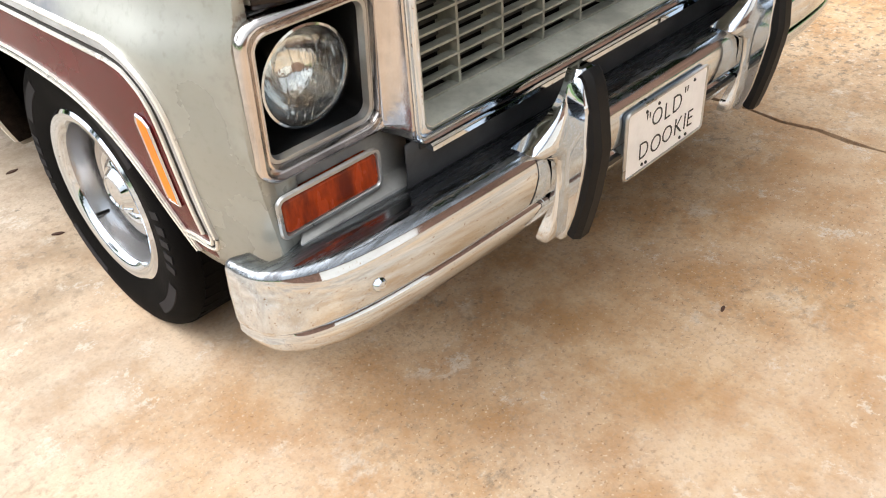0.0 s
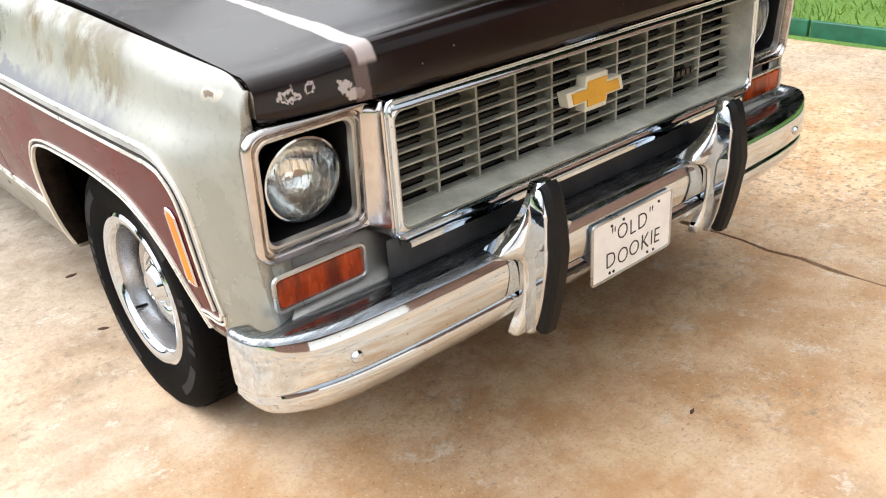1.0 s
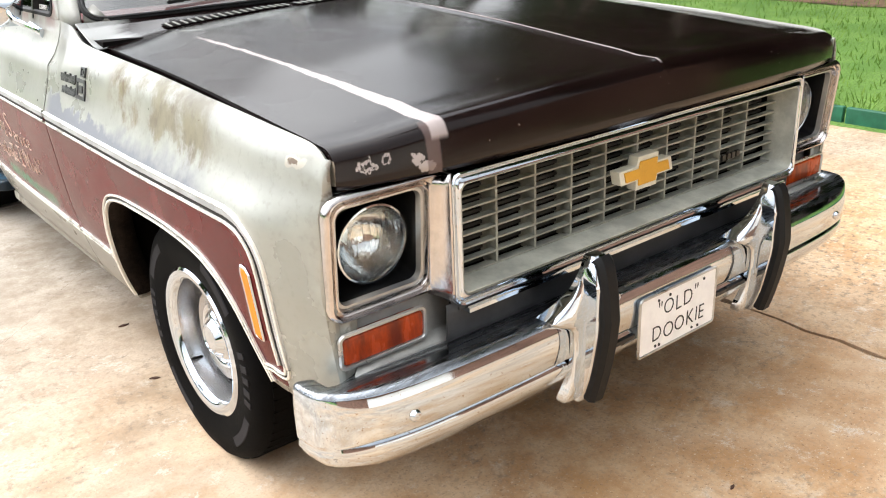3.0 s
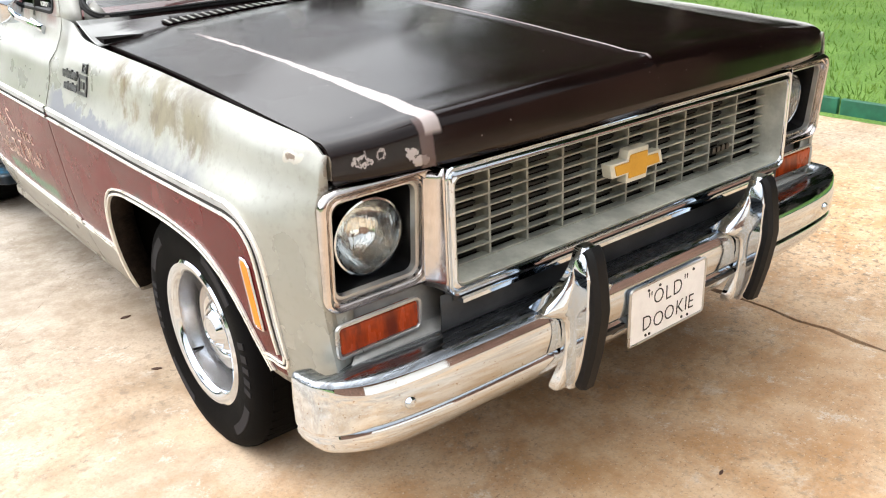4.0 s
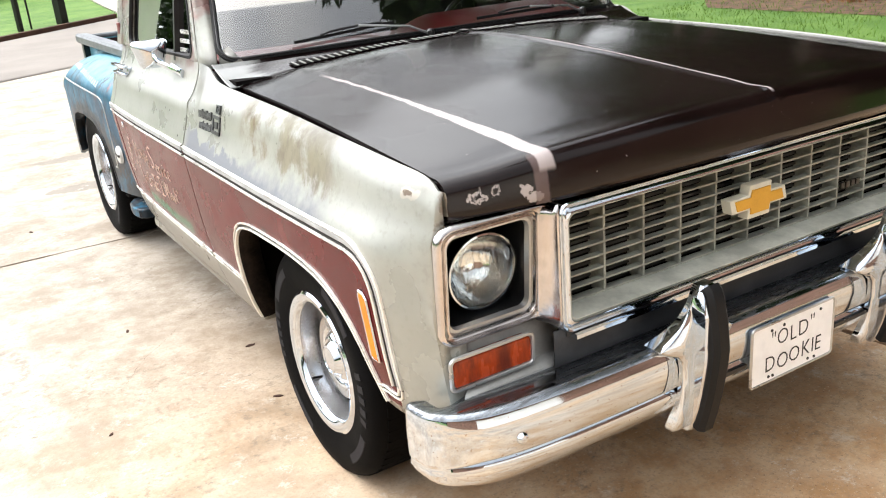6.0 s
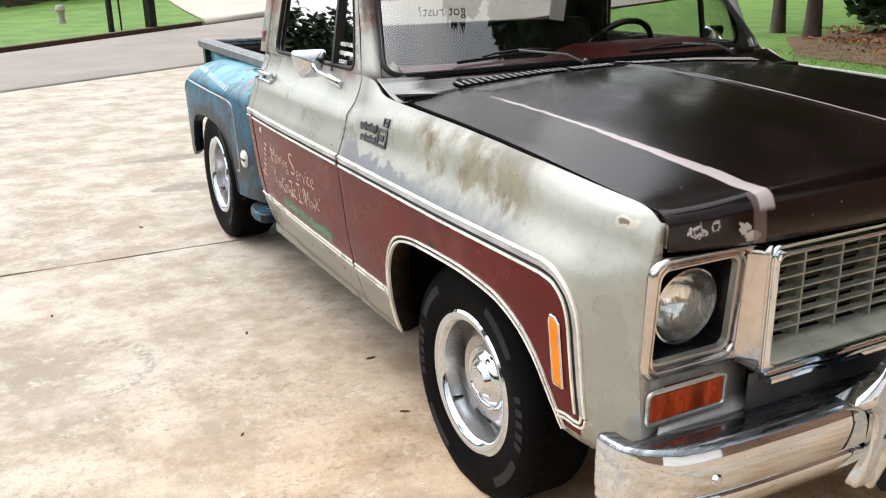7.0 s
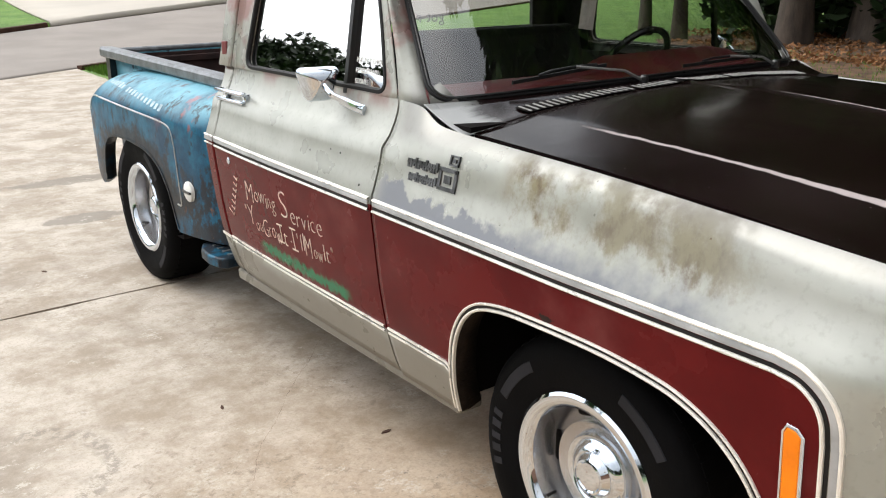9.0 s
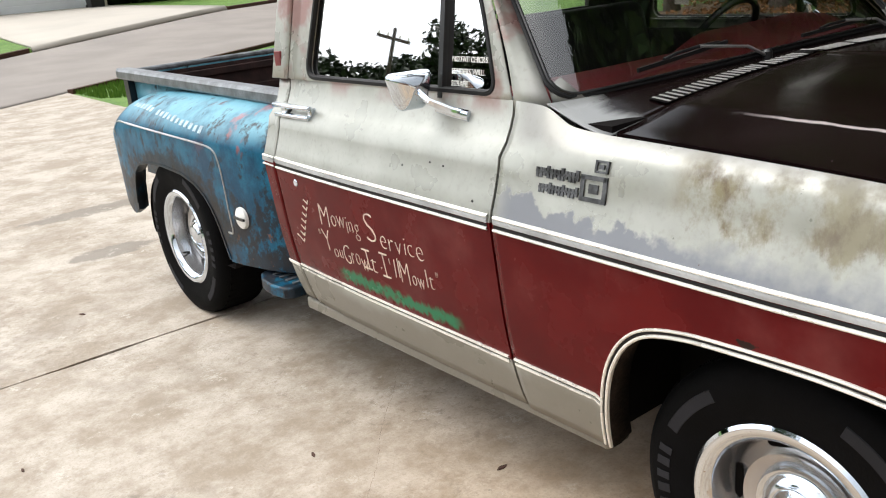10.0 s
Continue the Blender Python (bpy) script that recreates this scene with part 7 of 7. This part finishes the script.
for sg in (-1, 1):
    rows = []
    for y in dense(1.955, 3.815, 60, [2.455, 2.465, 2.475, 2.4875, 2.50, 2.51, 3.39, 3.41, 3.43, 3.4425, 3.455, 3.4625, 3.47, 3.77, 3.79, 3.805]):
        z0, top = FA(y), FT(y)
        row = [(sg * (fender_x(y, z0) - 0.05), y, z0 + 0.01), (sg * (fender_x(y, z0) - 0.02), y, z0 - 0.003)]
        side = [z0 + (top - 0.145 - z0) * i / 10 for i in range(11)]
        row += [(sg * fender_x(y, z), y, z) for z in side]
        for i in range(1, 13):
            f = math.sin(i / 12 * math.pi / 2)
            z = top - 0.145 + 0.145 * f
            row.append((sg * fender_x(y, z), y, z))
        rows.append(row)
    liner = [[(sg * x, 2.985 + 0.455 * math.cos(a), max(0.36 + 0.325 * math.sin(a), 0.30)) for x in (0.64, 0.74, 0.86)] for a in [radians(-35 + 10 * k) for k in range(26)]]
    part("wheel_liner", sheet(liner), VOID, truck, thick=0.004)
    rf = part("rear_fender", sheet(rows), BLUE, truck, "rusty worn blue bulging rear fender", thick=0.003, sharp=45)
    path = spline([(3.595, 0.78), (3.585, 0.835), (3.54, 0.858), (3.3, 0.862), (2.9, 0.858), (2.55, 0.852), (2.44, 0.838), (2.405, 0.79), (2.395, 0.70), (2.392, 0.58), (2.39, 0.505), (2.43, 0.498)], 6)
    part("moulding", ribbon(sg, path, 0, 0.008, 0.006, surf=fender_x), TRIM_SILVER, rf)
    path = [(y, FA(y)) for y in dense(2.46, 3.46, 40)]
    part("lip", ribbon(sg, path, 0.004, 0.014, 0.006, surf=fender_x), BLUE, rf)
    m = Matrix.Translation((sg * (fender_x(2.292, 0.582) - 0.002), 2.292, 0.582)) @ Matrix.Rotation(radians(90 * sg), 4, "Y")
    sl = part("side_light", lathe([(0.045, 0), (0.043, 0.012), (0.036, 0.017), (0, 0.02)], 28, m=m), WHITE, rf, "round pale side lamp with a dark bar")
    part("bar", box(-0.005, 0.005, -0.042, 0.042, 0.016, 0.024, m=m), SATIN, sl)
    if sg < 0:
        rr = random.Random(6)
        for i in range(18):
            y = 3.42 - i * 0.050
            z = FT(y) - 0.040 - 0.055 * (3.42 - y) / 0.85
            p = Vector((-fender_x(y, z), y, z))
            up = (Vector((-fender_x(y, z + 0.02), y, z + 0.02)) - Vector((-fender_x(y, z - 0.02), y, z - 0.02))).normalized()
            nor = up.cross(Vector((0, 1, 0))).normalized()
            nor = nor if nor.x < 0 else -nor
            m = Matrix.Translation(p + nor * 0.001) @ Matrix((nor, Vector((0, 1, 0)), up)).transposed().to_4x4()
            if i != 6:
                part("lettering_bar", box(-0.002, 0.0012, -0.016, 0.012, -0.018, 0.018 - rr.random() * 0.012, m=m), WHITE_LET, rf)
    out = [(0.655, 1.955), (0.905, 1.955), (0.93, 1.98), (0.942, 2.06), (0.932, 2.15), (0.90, 2.215), (0.82, 2.24), (0.655, 2.24)]
    if sg < 0:
        out = [(-a, b) for a, b in reversed(out)]
    st = part("side_step", plate(out, 0.045, m=Matrix.Translation((0, 0, 0.325))), BLUE, truck, "blue painted side step", bevel=0.008)
    bm = bmesh.new()
    for i in range(4):
        box(sg * 0.70, sg * 0.88, 1.99 + i * 0.05, 2.005 + i * 0.05, 0.369, 0.374, bm)
    part("tread", bm, RAIL, st)

# ---- wheels ----
def road_wheel(x, y, r, width, rim, hub_z, sg, label):
    w = thing("wheel", label, "wheel")
    w.parent = truck
    M0 = Matrix.Translation((sg * x, y, hub_z)) @ Matrix.Rotation(radians(90 * sg), 4, "Y")
    h = width / 2
    prof = [(rim * 0.93, -h * 0.8), (rim + 0.012, -h * 0.92), (r - 0.06, -h * 1.03), (r - 0.02, -h * 0.92), (r - 0.005, -h * 0.78), (r, -h * 0.5), (r, h * 0.5), (r - 0.005, h * 0.78), (r - 0.018, h * 0.92), (r - 0.035, h * 1.0), (r - 0.06, h * 1.035), (r - 0.085, h * 1.02), (rim + 0.014, h * 0.93), (rim + 0.004, h * 0.9), (rim * 0.95, h * 0.84)]
    ty = part("tyre", lathe(prof, 72, m=M0), TYRE, w, "black radial tyre with raised grey lettering", sharp=50)
    for v in ty.data.vertices:
        v.co.z = max(v.co.z, 0.0)
    # tread blocks
    bm = bmesh.new()
    for k in range(56):
        a = 2 * math.pi * k / 56
        for j, off in ((-1, 0), (0, 0.03), (1, 0.06)):
            b = a + off
            m = M0 @ Matrix.Rotation(b, 4, "Z") @ Matrix.Translation((r - 0.0004, 0, j * width * 0.23))
            box(-0.006, 0.0007, -0.0145, 0.0145, -width * 0.095, width * 0.095, bm, m=m)
    for v in bm.verts:
        v.co.z = max(v.co.z, 0.0)
    part("tread", bm, TYRE, ty)
    # raised marks in place of the maker's letters
    rm, rd = r - 0.064, h * 1.032
    for base in (1.35, 1.35 + math.pi):
        for k in range(5):
            m = M0 @ Matrix.Rotation(base + k * 0.12, 4, "Z") @ Matrix.Translation((rm, 0, rd - 0.002))
            part("raised_mark", box(-0.016, 0.016, -0.010 - 0.003 * (k % 2), 0.008, 0, 0.003, m=m), TYRE_GREY, ty)
        for a0 in (base - 0.75, base + 0.85):
            rows = []
            for k in range(13):
                m = M0 @ Matrix.Rotation(a0 + k * 0.045, 4, "Z")
                rows.append([m @ Vector((q, 0, rd + d)) for q, d in ((rm - 0.016, -0.006), (rm - 0.012, 0.0012), (rm + 0.014, 0.0012), (rm + 0.018, -0.006))])
            part("raised_band", sheet(rows), TYRE_GREY, ty)
    # wheel: polished ring, slotted disc, cap
    part("trim_ring", lathe([(rim + 0.008, h * 0.86), (rim + 0.010, h * 0.93), (rim + 0.002, h * 0.98), (rim - 0.012, h * 0.97), (rim - 0.024, h * 0.90), (rim - 0.030, h * 0.80)], 72, m=M0), CHROME, w, "polished trim ring")
    part("barrel", lathe([(rim - 0.028, h * 0.82), (rim - 0.034, h * 0.6), (rim - 0.037, h * 0.1), (rim - 0.045, -h * 0.2), (rim - 0.01, -h * 0.85)], 60, m=M0), WHEEL, w)
    ra, rb = rim - 0.044, 0.108
    dz = h * 0.10
    prof = [(ra + 0.006, dz - 0.02), (ra, dz), (ra - 0.012, dz + 0.012), (ra - 0.045, dz + 0.022), (rb + 0.02, dz + 0.032), (rb, dz + 0.022), (0.0, dz + 0.018)]
    disc = part("disc", lathe(prof, 60, m=M0), WHEEL, w, "silver slotted wheel disc")
    for k in range(5):
        a = 2 * math.pi * k / 5 + 0.3
        m = M0 @ Matrix.Rotation(a, 4, "Z") @ Matrix.Translation((ra - 0.016, 0, dz + 0.010))
        rm4 = m @ Matrix.Rotation(radians(22), 4, "Y")
        part("slot", plate(rounded(-0.012, 0.012, -0.042, 0.042, 0.011, 4), 0.006, m=rm4), VOID, disc)
    part("cap", lathe([(0.098, dz + 0.018), (0.098, dz + 0.030), (0.094, dz + 0.036), (0.088, dz + 0.034), (0.083, dz + 0.030), (0.078, dz + 0.034), (0.070, dz + 0.043), (0.060, dz + 0.048), (0.055, dz + 0.046), (0.050, dz + 0.052), (0.043, dz + 0.062), (0.038, dz + 0.064), (0.034, dz + 0.061), (0.0, dz + 0.062)], 48, m=M0), CHROME, w, "chrome centre cap")
    m = M0 @ Matrix.Rotation(2.3, 4, "Z") @ Matrix.Translation((rim - 0.04, 0, h * 0.5))
    part("valve", sweep([m @ Vector((0, 0, 0)), m @ Vector((-0.012, 0, 0.035))], ring(0.004, 6)), BLACK, w)
    part("back_plate", lathe([(rim - 0.05, -h * 0.1), (0, -h * 0.12)], 30, m=M0), VOID, w)
    return w


for sg in (-1, 1):
    road_wheel(0.789, 0.008, 0.352, 0.215, 0.207, 0.329, sg, "front wheel with a polished ring and raised-letter tyre")
    road_wheel(0.765, 2.985, 0.372, 0.25, 0.213, 0.362, sg, "wide rear wheel on a tall tyre")
# chassis
bm = box(-0.42, -0.34, -0.6, 3.9, 0.27, 0.40)
box(0.34, 0.42, -0.6, 3.9, 0.27, 0.40, bm)
box(-0.62, 0.62, 0.4, 1.9, 0.31, 0.36, bm)
box(-0.62, 0.62, 2.0, 3.9, 0.46, 0.52, bm)
box(-0.66, 0.66, -0.06, 0.06, 0.24, 0.36, bm)
box(-0.62, 0.62, 2.93, 3.04, 0.30, 0.42, bm)
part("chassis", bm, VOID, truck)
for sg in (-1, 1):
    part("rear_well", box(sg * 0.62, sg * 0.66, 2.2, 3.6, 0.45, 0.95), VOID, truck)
